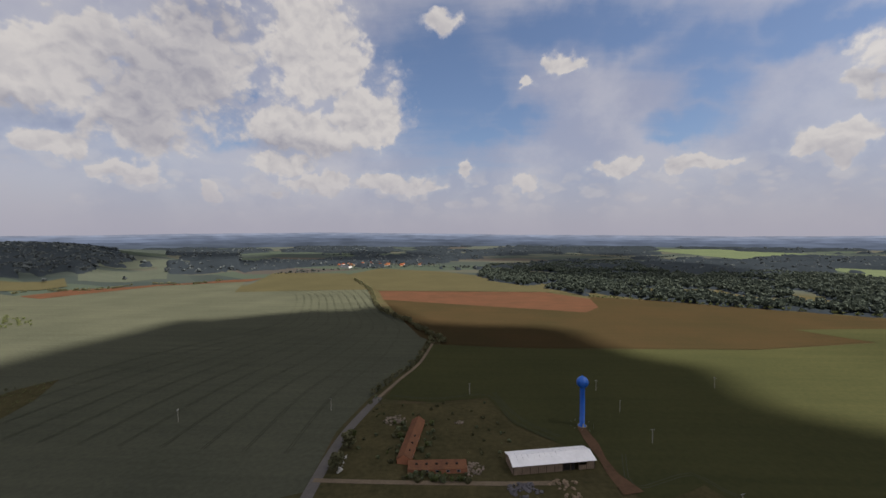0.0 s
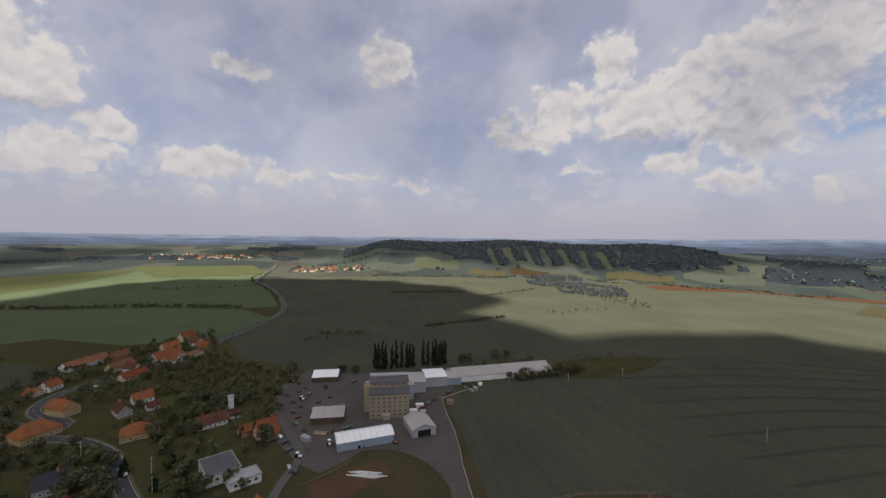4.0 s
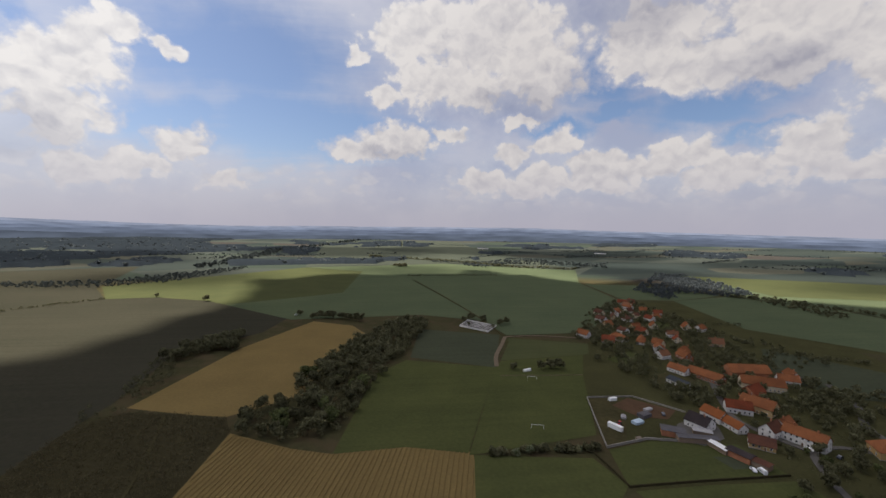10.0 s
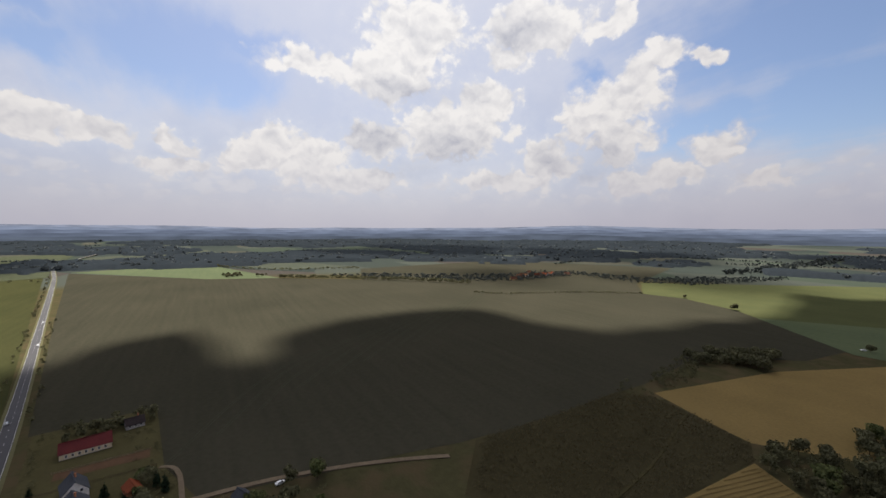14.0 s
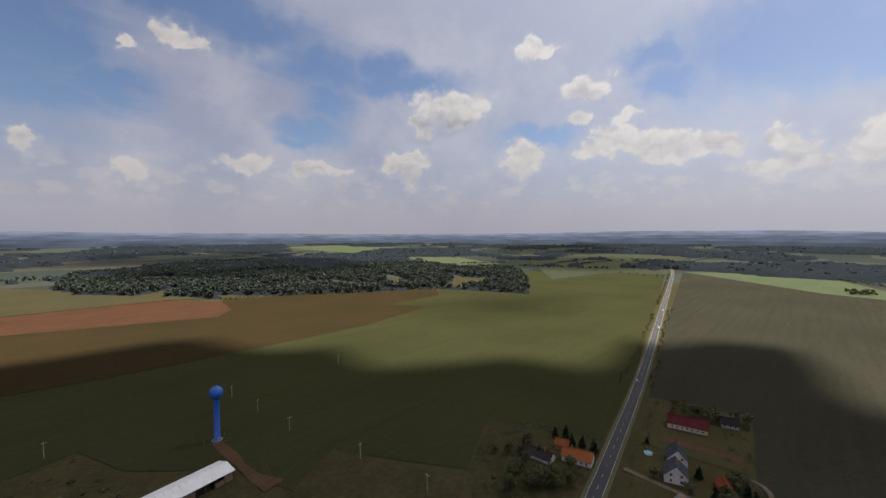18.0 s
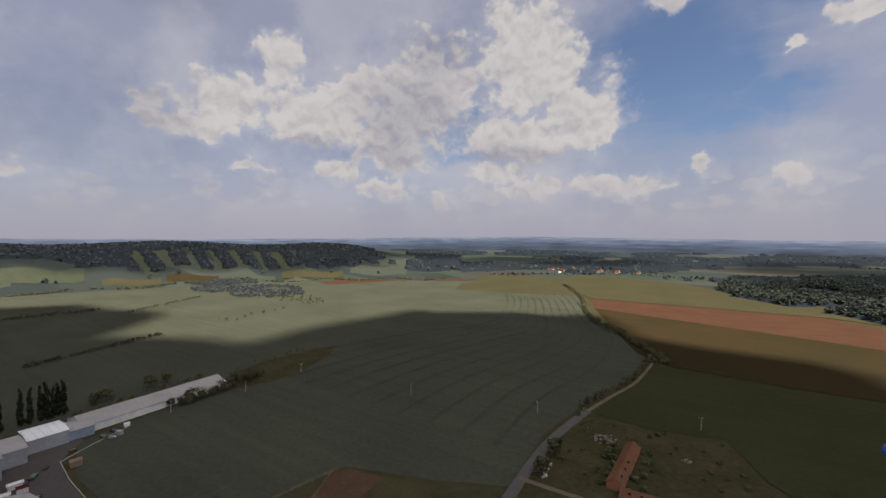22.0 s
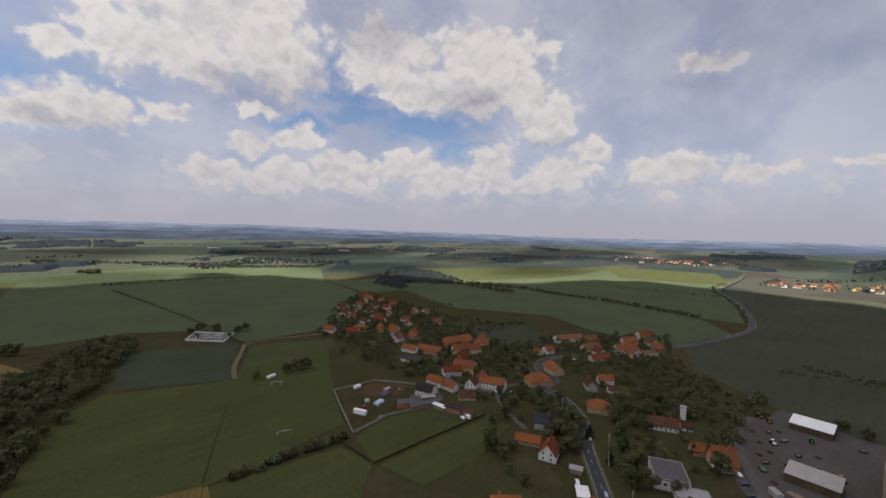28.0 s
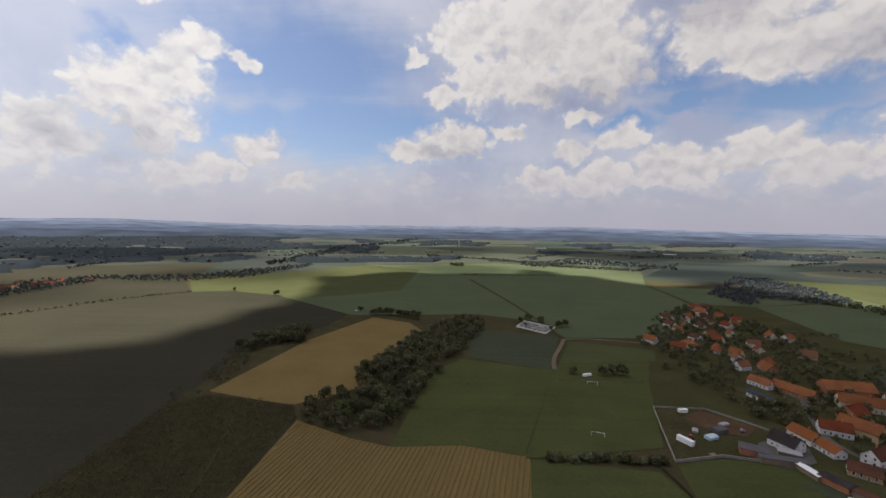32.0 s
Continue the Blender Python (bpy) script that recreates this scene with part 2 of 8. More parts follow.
# a rank of small heads low over the whole horizon
squat = WN.new("ShaderNodeVectorMath")
squat.operation = "MULTIPLY"
WL.new(geo, squat.inputs[0])
squat.inputs[1].default_value = (1, 1, 1.7)
rank = wmath("ADD", billow(squat.outputs[0], 16.0), wmath("MULTIPLY", wnoise(squat.outputs[0], 30.0, 6.0), 0.5))
band = wmath("MULTIPLY", wsmooth(height, 0.03, 0.085), wsmooth(height, 0.19, 0.10))
low_heads = wmath("MULTIPLY", wsmooth(rank, 0.36, 0.66), wmath("MULTIPLY", band, 0.45))

# solid within, and breaking into heads of all sizes at the rim
rim = wmath("ADD", wmath("MULTIPLY", wmath("SUBTRACT", head, 0.75), 1.15), wmath("MULTIPLY", ragged_edge, 1.2))
body = wmath("ADD", wmath("MULTIPLY_ADD", dense, 1.15, 0.62), rim)
cover = wmath("MAXIMUM", wmath("MULTIPLY", wsmooth(body, -0.06, 0.34), 0.96), low_heads)
# thin streaks of ice cloud on a high level layer
lower = wmath("ADD", wmath("MAXIMUM", height, 0.0), 0.16)
layer = WN.new("ShaderNodeVectorMath")
layer.operation = "DIVIDE"
WL.new(geo, layer.inputs[0])
triple = WN.new("ShaderNodeCombineXYZ")
for k in range(3):
    WL.new(lower, triple.inputs[k])
WL.new(triple.outputs[0], layer.inputs[1])
comb = WN.new("ShaderNodeMapping")
comb.inputs["Rotation"].default_value = (0, 0, 0.5)
comb.inputs["Scale"].default_value = (0.30, 1.35, 0.0)
WL.new(layer.outputs[0], comb.inputs["Vector"])
streak = wnoise(comb.outputs[0], 1.6, 8.0, 0.62)
ruffle = wmath("ADD", wmath("MULTIPLY", wmath("SUBTRACT", broad, 0.5), 1.2), wmath("MULTIPLY", wmath("SUBTRACT", 0.5, streak), 1.9))
open_sky = wsmooth(wmath("ADD", gaps, ruffle), -0.8, 0.55)
veil = wmath("MULTIPLY", wmath("SUBTRACT", 1.0, open_sky), wmath("ADD", 0.46, wmath("MULTIPLY", broad, 0.52)), clamp=True)
halo = wmath("MULTIPLY", wsmooth(body, -0.55, 0.1), 0.6)
veil = wmath("MAXIMUM", veil, halo)
emboss = wmath("ADD", wmath("ADD", 0.86, wmath("MULTIPLY", ragged_edge, 0.22)), wmath("MULTIPLY", wmath("SUBTRACT", head, head_up), 0.95), clamp=True)
aim = WN.new("ShaderNodeVectorMath")
aim.operation = "DOT_PRODUCT"
WL.new(geo, aim.inputs[0])
aim.inputs[1].default_value = tuple(SUN_DIR)
glow = wmath("MULTIPLY", wsmooth(aim.outputs["Value"], 0.25, 1.0), 0.75)
# a cloud seen against the sun is grey in its thick middle and white at its rim
core = wmath("MULTIPLY", wsmooth(body, 0.6, 1.6), wmath("ADD", 0.14, wmath("MULTIPLY", glow, 0.35)))
dark = wmath("MULTIPLY", wsmooth(wmath("ADD", grey, wmath("MULTIPLY", wmath("SUBTRACT", broad, 0.5), 1.0)), -0.7, 0.7), 0.50)
lit = wmath("SUBTRACT", wmath("SUBTRACT", emboss, dark), core, clamp=True)
haze = wmath("MULTIPLY", wmath("POWER", wsmooth(height, 0.30, -0.01), 2.6), 0.85)

sky_scaled = WN.new("ShaderNodeVectorMath")
sky_scaled.operation = "MULTIPLY"
WL.new(nish.outputs[0], sky_scaled.inputs[0])
sky_scaled.inputs[1].default_value = (0.112, 0.112, 0.120)
cloud_white = wmix(glow, wmix(lit, (0.34, 0.335, 0.395), (0.70, 0.662, 0.645)), wmix(lit, (0.56, 0.58, 0.66), (1.12, 1.10, 1.08)))
puff = wsmooth(wmath("ADD", wnoise(flat.outputs[0], 5.5, 7.0, 0.58), wmath("MULTIPLY", wmath("SUBTRACT", broad, 0.5), 0.6)), 0.36, 0.66)
veil_tone = wmix(dark, wmix(puff, (0.415, 0.415, 0.515), (0.555, 0.537, 0.595)), wmix(puff, (0.235, 0.242, 0.325), (0.33, 0.33, 0.40)))
veil_tone = wmix(glow, veil_tone, (0.88, 0.90, 0.98))
veil_tone = wmix(wmath("MULTIPLY", wmath("MULTIPLY", halo, 0.8), wmath("SUBTRACT", 1.0, dark)), veil_tone, wmix(glow, (0.60, 0.585, 0.62), (0.94, 0.94, 0.97)))
base = wmix(veil, sky_scaled.outputs[0], veil_tone)
base = wmix(cover, base, cloud_white)
base = wmix(haze, base, wmix(glow, (0.425, 0.412, 0.488), (0.80, 0.795, 0.86)))
back = WN.new("ShaderNodeBackground")
WL.new(base, back.inputs["Color"])
back.inputs["Strength"].default_value = 0.5
out = WN.new("ShaderNodeOutputWorld")
WL.new(back.outputs[0], out.inputs["Surface"])

# ---------------------------------------------------------------- materials
def material(name, colour, second=None, rough=0.9, metal=0.0, grain=1.0, patch=0.05, spread=0.5, bump=0.0, bump_scale=None, vary=0.0, rows=None):
    """A surface of two colours mixed by a fine grain and by large patches (sizes per metre), with relief; vary: by object."""
    m = bpy.data.materials.new(name)
    m.use_nodes = True
    n, l = m.node_tree.nodes, m.node_tree.links
    b = n["Principled BSDF"]
    b.inputs["Roughness"].default_value, b.inputs["Metallic"].default_value = rough, metal
    b.inputs["Specular IOR Level"].default_value = 0.0 if rough > 0.84 else (0.2 if rough > 0.6 else 0.5)
    second = second or tuple(c * 0.62 for c in colour)
    g = n.new("ShaderNodeNewGeometry").outputs["Position"]
    fine, large = n.new("ShaderNodeTexNoise"), n.new("ShaderNodeTexNoise")
    for t, s, d in ((fine, grain, 6), (large, patch, 4)):
        t.inputs["Scale"].default_value, t.inputs["Detail"].default_value = s, d
        l.new(g, t.inputs["Vector"])
    add = n.new("ShaderNodeMath")
    add.operation = "ADD"
    l.new(fine.outputs["Fac"], add.inputs[0]), l.new(large.outputs["Fac"], add.inputs[1])
    if rows is not None:
        # streaks left by drill and sprayer, along one bearing
        way, drill, half = n.new("ShaderNodeMapping"), n.new("ShaderNodeTexNoise"), n.new("ShaderNodeMath")
        way.inputs["Rotation"].default_value = (0, 0, radians(rows))
        way.inputs["Scale"].default_value = (0.006, 0.14, 0)
        l.new(g, way.inputs["Vector"])
        drill.inputs["Scale"].default_value, drill.inputs["Detail"].default_value = 1.0, 4
        l.new(way.outputs[0], drill.inputs["Vector"])
        half.operation = "MULTIPLY_ADD"
        l.new(drill.outputs["Fac"], half.inputs[0])
        half.inputs[1].default_value, half.inputs[2].default_value = 0.7, -0.35
        both = n.new("ShaderNodeMath")
        l.new(add.outputs[0], both.inputs[0]), l.new(half.outputs[0], both.inputs[1])
        add = both
    ramp = n.new("ShaderNodeMapRange")
    l.new(add.outputs[0], ramp.inputs[0])
    ramp.inputs[1].default_value, ramp.inputs[2].default_value = 1.0 - spread * 0.5, 1.0 + spread * 0.5
    mix = n.new("ShaderNodeMix")
    mix.data_type = "RGBA"
    l.new(ramp.outputs[0], mix.inputs[0])
    mix.inputs[6].default_value, mix.inputs[7].default_value = (*second, 1), (*colour, 1)
    last = mix.outputs[2]
    if vary:
        info = n.new("ShaderNodeObjectInfo")
        r = n.new("ShaderNodeMapRange")
        l.new(info.outputs["Random"], r.inputs[0])
        r.inputs[3].default_value, r.inputs[4].default_value = 1 - vary, 1 + vary
        h = n.new("ShaderNodeHueSaturation")
        l.new(r.outputs[0], h.inputs["Value"])
        l.new(last, h.inputs["Color"])
        last = h.outputs["Color"]
    l.new(last, b.inputs["Base Color"])
    if bump:
        bt = n.new("ShaderNodeTexNoise")
        bt.inputs["Scale"].default_value, bt.inputs["Detail"].default_value = bump_scale or grain * 3, 5
        l.new(g, bt.inputs["Vector"])
        bn = n.new("ShaderNodeBump")
        bn.inputs["Strength"].default_value, bn.inputs["Distance"].default_value = bump, 0.3
        l.new(bt.outputs["Fac"], bn.inputs["Height"])
        l.new(bn.outputs["Normal"], b.inputs["Normal"])
    return m


def foliage(name, colour, second, vary=0.25):
    """Leaves: colour by island and by object, with a little light let through."""
    m = bpy.data.materials.new(name)
    m.use_nodes = True
    n, l = m.node_tree.nodes, m.node_tree.links
    b = n["Principled BSDF"]
    b.inputs["Roughness"].default_value = 0.75
    b.inputs["Specular IOR Level"].default_value = 0.05
    gnode = n.new("ShaderNodeNewGeometry")
    info = n.new("ShaderNodeObjectInfo")
    mix = n.new("ShaderNodeMix")
    mix.data_type = "RGBA"
    l.new(gnode.outputs["Random Per Island"], mix.inputs[0])
    mix.inputs[6].default_value, mix.inputs[7].default_value = (*second, 1), (*colour, 1)
    noise_t = n.new("ShaderNodeTexNoise")
    noise_t.inputs["Scale"].default_value = 0.03
    l.new(gnode.outputs["Position"], noise_t.inputs["Vector"])
    h = n.new("ShaderNodeHueSaturation")
    r = n.new("ShaderNodeMapRange")
    s = n.new("ShaderNodeMath")
    s.operation = "ADD"
    l.new(info.outputs["Random"], s.inputs[0]), l.new(noise_t.outputs["Fac"], s.inputs[1])
    l.new(s.outputs[0], r.inputs[0])
    r.inputs[1].default_value, r.inputs[2].default_value = 0.3, 1.3
    r.inputs[3].default_value, r.inputs[4].default_value = 1 - vary, 1 + vary
    l.new(r.outputs[0], h.inputs["Value"])
    l.new(mix.outputs[2], h.inputs["Color"])
    l.new(h.outputs["Color"], b.inputs["Base Color"])
    t = n.new("ShaderNodeBsdfTranslucent")
    l.new(h.outputs["Color"], t.inputs["Color"])
    ms = n.new("ShaderNodeMixShader")
    ms.inputs[0].default_value = 0.25
    l.new(b.outputs[0], ms.inputs[1]), l.new(t.outputs[0], ms.inputs[2])
    l.new(ms.outputs[0], n["Material Output"].inputs["Surface"])
    return m


def tiled(name, colour, second, course=0.35):
    """Roof tiles: courses as fine relief, mottled by age."""
    m = material(name, colour, second, rough=0.85, grain=1.6, patch=0.16, spread=0.55, vary=0.16)
    n, l = m.node_tree.nodes, m.node_tree.links
    w = n.new("ShaderNodeTexWave")
    w.bands_direction = "Z"
    w.inputs["Scale"].default_value, w.inputs["Distortion"].default_value = 1.0 / course * 0.16, 0.6
    l.new(n["Geometry"].outputs["Position"], w.inputs["Vector"])
    bn = n.new("ShaderNodeBump")
    bn.inputs["Strength"].default_value, bn.inputs["Distance"].default_value = 0.5, 0.05
    l.new(w.outputs["Fac"], bn.inputs["Height"])
    l.new(bn.outputs["Normal"], n["Principled BSDF"].inputs["Normal"])
    return m


def ground_material():
    """Meadow near by, and far off a patchwork of fields by large cells, with haze in its colours."""
    m = material("ground_land", (0.062, 0.057, 0.028), (0.039, 0.037, 0.019), grain=0.25, patch=0.012, spread=0.7, bump=0.5, bump_scale=0.6)
    n, l = m.node_tree.nodes, m.node_tree.links
    g = n["Geometry"].outputs["Position"]
    stretch = n.new("ShaderNodeMapping")
    stretch.inputs["Rotation"].default_value = (0, 0, 0.5)
    stretch.inputs["Scale"].default_value = (1 / 400, 1 / 170, 0)
    l.new(g, stretch.inputs["Vector"])
    v = n.new("ShaderNodeTexVoronoi")
    v.inputs["Scale"].default_value = 1.0
    l.new(stretch.outputs[0], v.inputs["Vector"])
    ramp = n.new("ShaderNodeValToRGB")
    sep = n.new("ShaderNodeSeparateColor")
    l.new(v.outputs["Color"], sep.inputs[0])
    l.new(sep.outputs[0], ramp.inputs[0])
    ramp.color_ramp.interpolation = "CONSTANT"
    # far field colours, greyed and blued to carry the haze of distance
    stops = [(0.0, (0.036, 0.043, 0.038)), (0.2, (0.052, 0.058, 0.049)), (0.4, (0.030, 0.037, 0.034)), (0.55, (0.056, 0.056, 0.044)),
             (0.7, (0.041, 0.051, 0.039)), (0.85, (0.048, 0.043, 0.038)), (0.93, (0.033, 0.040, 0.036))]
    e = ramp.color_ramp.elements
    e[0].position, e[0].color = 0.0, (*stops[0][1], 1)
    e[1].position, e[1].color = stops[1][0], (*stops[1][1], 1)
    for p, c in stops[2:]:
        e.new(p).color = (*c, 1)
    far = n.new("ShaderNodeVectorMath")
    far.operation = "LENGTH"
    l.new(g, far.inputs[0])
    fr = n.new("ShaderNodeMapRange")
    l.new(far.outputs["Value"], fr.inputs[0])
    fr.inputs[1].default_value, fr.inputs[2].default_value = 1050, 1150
    old = n["Principled BSDF"].inputs["Base Color"].links[0].from_socket
    worn, wr, wm = n.new("ShaderNodeTexNoise"), n.new("ShaderNodeMapRange"), n.new("ShaderNodeMix")
    worn.inputs["Scale"].default_value, worn.inputs["Detail"].default_value = 0.055, 6
    l.new(g, worn.inputs["Vector"])
    l.new(worn.outputs["Fac"], wr.inputs[0])
    wr.inputs[1].default_value, wr.inputs[2].default_value = 0.46, 0.62
    wm.data_type = "RGBA"
    l.new(wr.outputs[0], wm.inputs[0]), l.new(old, wm.inputs[6])
    wm.inputs[7].default_value = (0.064, 0.050, 0.028, 1)
    old = wm.outputs[2]
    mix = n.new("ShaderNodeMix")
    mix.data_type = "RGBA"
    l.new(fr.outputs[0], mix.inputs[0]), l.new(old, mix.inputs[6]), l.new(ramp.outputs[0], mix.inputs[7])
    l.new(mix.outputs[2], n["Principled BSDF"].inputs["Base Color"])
    return m


def cloud_material(name, clear):
    """White vapour; clear: the share of light that goes straight through a side of it."""
    m = bpy.data.materials.new(name)
    m.use_nodes = True
    n, l = m.node_tree.nodes, m.node_tree.links
    d, t, mx = n.new("ShaderNodeBsdfDiffuse"), n.new("ShaderNodeBsdfTranslucent"), n.new("ShaderNodeMixShader")
    d.inputs[0].default_value = t.inputs[0].default_value = (0.9, 0.9, 0.9, 1)
    mx.inputs[0].default_value = 0.3
    l.new(d.outputs[0], mx.inputs[1]), l.new(t.outputs[0], mx.inputs[2])
    thin, gap = n.new("ShaderNodeMixShader"), n.new("ShaderNodeBsdfTransparent")
    thin.inputs[0].default_value = clear
    l.new(mx.outputs[0], thin.inputs[1]), l.new(gap.outputs[0], thin.inputs[2])
    l.new(thin.outputs[0], n["Material Output"].inputs["Surface"])
    return m


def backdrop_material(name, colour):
    """Distant hills that glow: summer haze is put into their emission."""
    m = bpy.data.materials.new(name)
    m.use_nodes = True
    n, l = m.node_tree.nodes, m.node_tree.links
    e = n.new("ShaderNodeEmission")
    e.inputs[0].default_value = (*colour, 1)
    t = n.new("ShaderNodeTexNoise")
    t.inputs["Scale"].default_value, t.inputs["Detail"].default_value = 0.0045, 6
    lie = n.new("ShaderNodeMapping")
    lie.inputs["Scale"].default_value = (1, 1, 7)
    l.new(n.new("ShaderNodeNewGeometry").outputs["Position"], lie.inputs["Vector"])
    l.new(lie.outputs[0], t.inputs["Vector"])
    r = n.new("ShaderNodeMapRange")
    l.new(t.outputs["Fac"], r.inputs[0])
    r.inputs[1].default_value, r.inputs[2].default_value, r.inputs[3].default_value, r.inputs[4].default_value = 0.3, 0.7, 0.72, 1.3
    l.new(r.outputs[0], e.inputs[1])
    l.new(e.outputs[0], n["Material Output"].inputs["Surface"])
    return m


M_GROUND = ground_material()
M_SAGE = material("sage_cereal", (0.070, 0.071, 0.049), (0.047, 0.050, 0.035), rows=-70, grain=0.35, patch=0.012, spread=0.7, bump=0.6, bump_scale=1.1)
M_EAST = material("green_cereal", (0.046, 0.046, 0.020), (0.033, 0.035, 0.016), rows=-30, grain=0.3, patch=0.010, spread=0.7, bump=0.6, bump_scale=1.0)
M_DUSTY = material("ripening_cereal", (0.044, 0.041, 0.029), (0.032, 0.031, 0.022), rows=35, grain=0.3, patch=0.007, spread=0.6, bump=0.6, bump_scale=1.0)
M_GREEN = material("lush_crop", (0.086, 0.102, 0.056), (0.064, 0.080, 0.045), rows=20, grain=0.3, patch=0.012, spread=0.7, bump=0.6, bump_scale=1.0)
M_DEEP = material("dark_and_shaded_crop", (0.058, 0.064, 0.040), (0.044, 0.050, 0.032), rows=60, grain=0.3, patch=0.015, spread=0.7, bump=0.6, bump_scale=1.0)
M_YELLOW = material("flowering_crop", (0.072, 0.076, 0.034), (0.053, 0.060, 0.028), rows=20, grain=0.4, patch=0.02, spread=0.8, bump=0.5)
M_MEADOW = material("mown_meadow", (0.074, 0.079, 0.029), (0.046, 0.053, 0.021), rows=70, grain=0.5, patch=0.03, spread=0.8, bump=0.5)
M_COMMON = material("village_grass", (0.068, 0.064, 0.028), (0.033, 0.033, 0.016), grain=0.6, patch=0.035, spread=0.9, bump=0.5)
M_LAWN = material("garden_grass", (0.076, 0.068, 0.032), (0.044, 0.039, 0.020), grain=0.7, patch=0.07, spread=0.9, bump=0.5)
M_WEEDS = material("weedy_ground", (0.074, 0.061, 0.030), (0.030, 0.030, 0.015), grain=0.35, patch=0.05, spread=0.8, bump=0.9, bump_scale=0.8)
M_STUBBLE = material("mown_hay_field", (0.178, 0.127, 0.052), (0.130, 0.094, 0.039), grain=0.5, patch=0.03, spread=0.8, bump=0.5)
M_SWATH = material("hay_swath", (0.180, 0.127, 0.052), (0.135, 0.097, 0.040), grain=1.2, patch=0.1, spread=0.8, bump=0.8)
M_SOIL = material("red_brown_soil", (0.086, 0.040, 0.024), (0.054, 0.031, 0.019), rows=-20, grain=0.5, patch=0.03, spread=0.7, bump=0.5)
M_SPROUT = material("sprouting_brown_field", (0.046, 0.030, 0.015), (0.028, 0.024, 0.012), rows=-20, grain=0.35, patch=0.012, spread=0.9, bump=0.5)
M_OLIVE = material("olive_field", (0.063, 0.055, 0.029), (0.046, 0.042, 0.023), grain=0.3, patch=0.01, spread=0.7, bump=0.5)
M_EARTH = material("bare_garden_earth", (0.105, 0.062, 0.038), (0.066, 0.042, 0.027), grain=0.6, patch=0.08, spread=0.8, bump=0.6)
M_BRAMBLE = material("bramble_floor", (0.050, 0.043, 0.023), (0.032, 0.028, 0.015), grain=0.5, patch=0.05, spread=0.8)
M_RUT = material("tramline_crop", (0.050, 0.053, 0.036), (0.040, 0.043, 0.029), grain=0.6, patch=0.05)
M_ASPHALT = material("asphalt", (0.050, 0.048, 0.053), (0.036, 0.035, 0.039), rough=0.8, grain=1.2, patch=0.08, spread=0.9)
M_OLDROAD = material("worn_asphalt", (0.118, 0.108, 0.100), (0.080, 0.074, 0.068), rough=0.9, grain=0.8, patch=0.06, spread=0.9)
M_GRAVEL = material("gravel_yard", (0.105, 0.092, 0.086), (0.068, 0.06, 0.056), grain=0.5, patch=0.04, spread=0.9, bump=0.6)
M_TRACK = material("dusty_track", (0.17, 0.132, 0.092), (0.105, 0.082, 0.058), grain=0.6, patch=0.1, spread=0.9, bump=0.5)
M_VERGE = material("dry_verge", (0.115, 0.108, 0.06), (0.075, 0.073, 0.038), grain=0.7, patch=0.08, spread=0.9)
M_LINE = material("road_paint", (0.55, 0.55, 0.53), (0.34, 0.34, 0.33), rough=0.6, grain=3)
M_TILE = [tiled("orange_tiles", (0.225, 0.086, 0.038), (0.145, 0.058, 0.029)), tiled("red_tiles", (0.182, 0.050, 0.026), (0.111, 0.036, 0.021)),
          tiled("brown_tiles", (0.111, 0.050, 0.033), (0.066, 0.033, 0.025)), tiled("weathered_tiles", (0.202, 0.095, 0.052), (0.121, 0.062, 0.040)),
          tiled("slate_grey", (0.062, 0.066, 0.076), (0.040, 0.043, 0.050)), tiled("dark_brown_shingle", (0.050, 0.040, 0.040), (0.031, 0.025, 0.026)),
          tiled("bright_orange_tiles", (0.275, 0.098, 0.038), (0.195, 0.069, 0.029)), tiled("wine_red_sheet", (0.095, 0.024, 0.024), (0.066, 0.018, 0.019)), tiled("grey_weathered_shingle", (0.19, 0.175, 0.155), (0.10, 0.092, 0.083))]
M_WALL = [material("white_render", (0.70, 0.68, 0.65), (0.50, 0.48, 0.45), grain=0.8, patch=0.15), material("cream_render", (0.62, 0.52, 0.36), (0.48, 0.40, 0.28), grain=0.8, patch=0.15),
          material("yellow_render", (0.43, 0.29, 0.13), (0.32, 0.22, 0.10), grain=0.8, patch=0.15), material("brick_wall", (0.40, 0.17, 0.09), (0.27, 0.12, 0.07), grain=2.2, patch=0.2),
          material("grey_render", (0.36, 0.34, 0.32), (0.25, 0.24, 0.225), grain=0.8, patch=0.15), material("ochre_render", (0.50, 0.36, 0.19), (0.36, 0.26, 0.14), grain=0.8, patch=0.12)]
M_GLASS = material("window_glass", (0.03, 0.035, 0.045), (0.02, 0.023, 0.03), rough=0.08, grain=0.6)
M_FRAME = material("painted_frame", (0.72, 0.70, 0.66), (0.58, 0.56, 0.52), rough=0.5, grain=3)
M_DOOR = material("door_wood", (0.16, 0.09, 0.05), (0.10, 0.06, 0.035), rough=0.6, grain=3)
M_CONCRETE = material("concrete", (0.42, 0.40, 0.37), (0.30, 0.285, 0.26), grain=0.9, patch=0.12, spread=0.8)
# near-black that stands in for the shade inside openings
M_SHADE = material("opening_shade", (0.03, 0.028, 0.026), (0.018, 0.017, 0.016), grain=1)
M_SHEET = material("white_sheet_roof", (0.82, 0.80, 0.79), (0.66, 0.64, 0.63), rough=0.45, grain=0.6, patch=0.12, spread=0.9)
M_GREYSHEET = material("weathered_sheet_roof", (0.32, 0.305, 0.305), (0.22, 0.21, 0.21), rough=0.6, grain=0.6, patch=0.09, spread=0.9)
M_PALE = material("pale_far_cereal", (0.060, 0.066, 0.050), (0.046, 0.052, 0.040), rows=10, grain=0.2, patch=0.01, spread=0.7, bump=0.4)
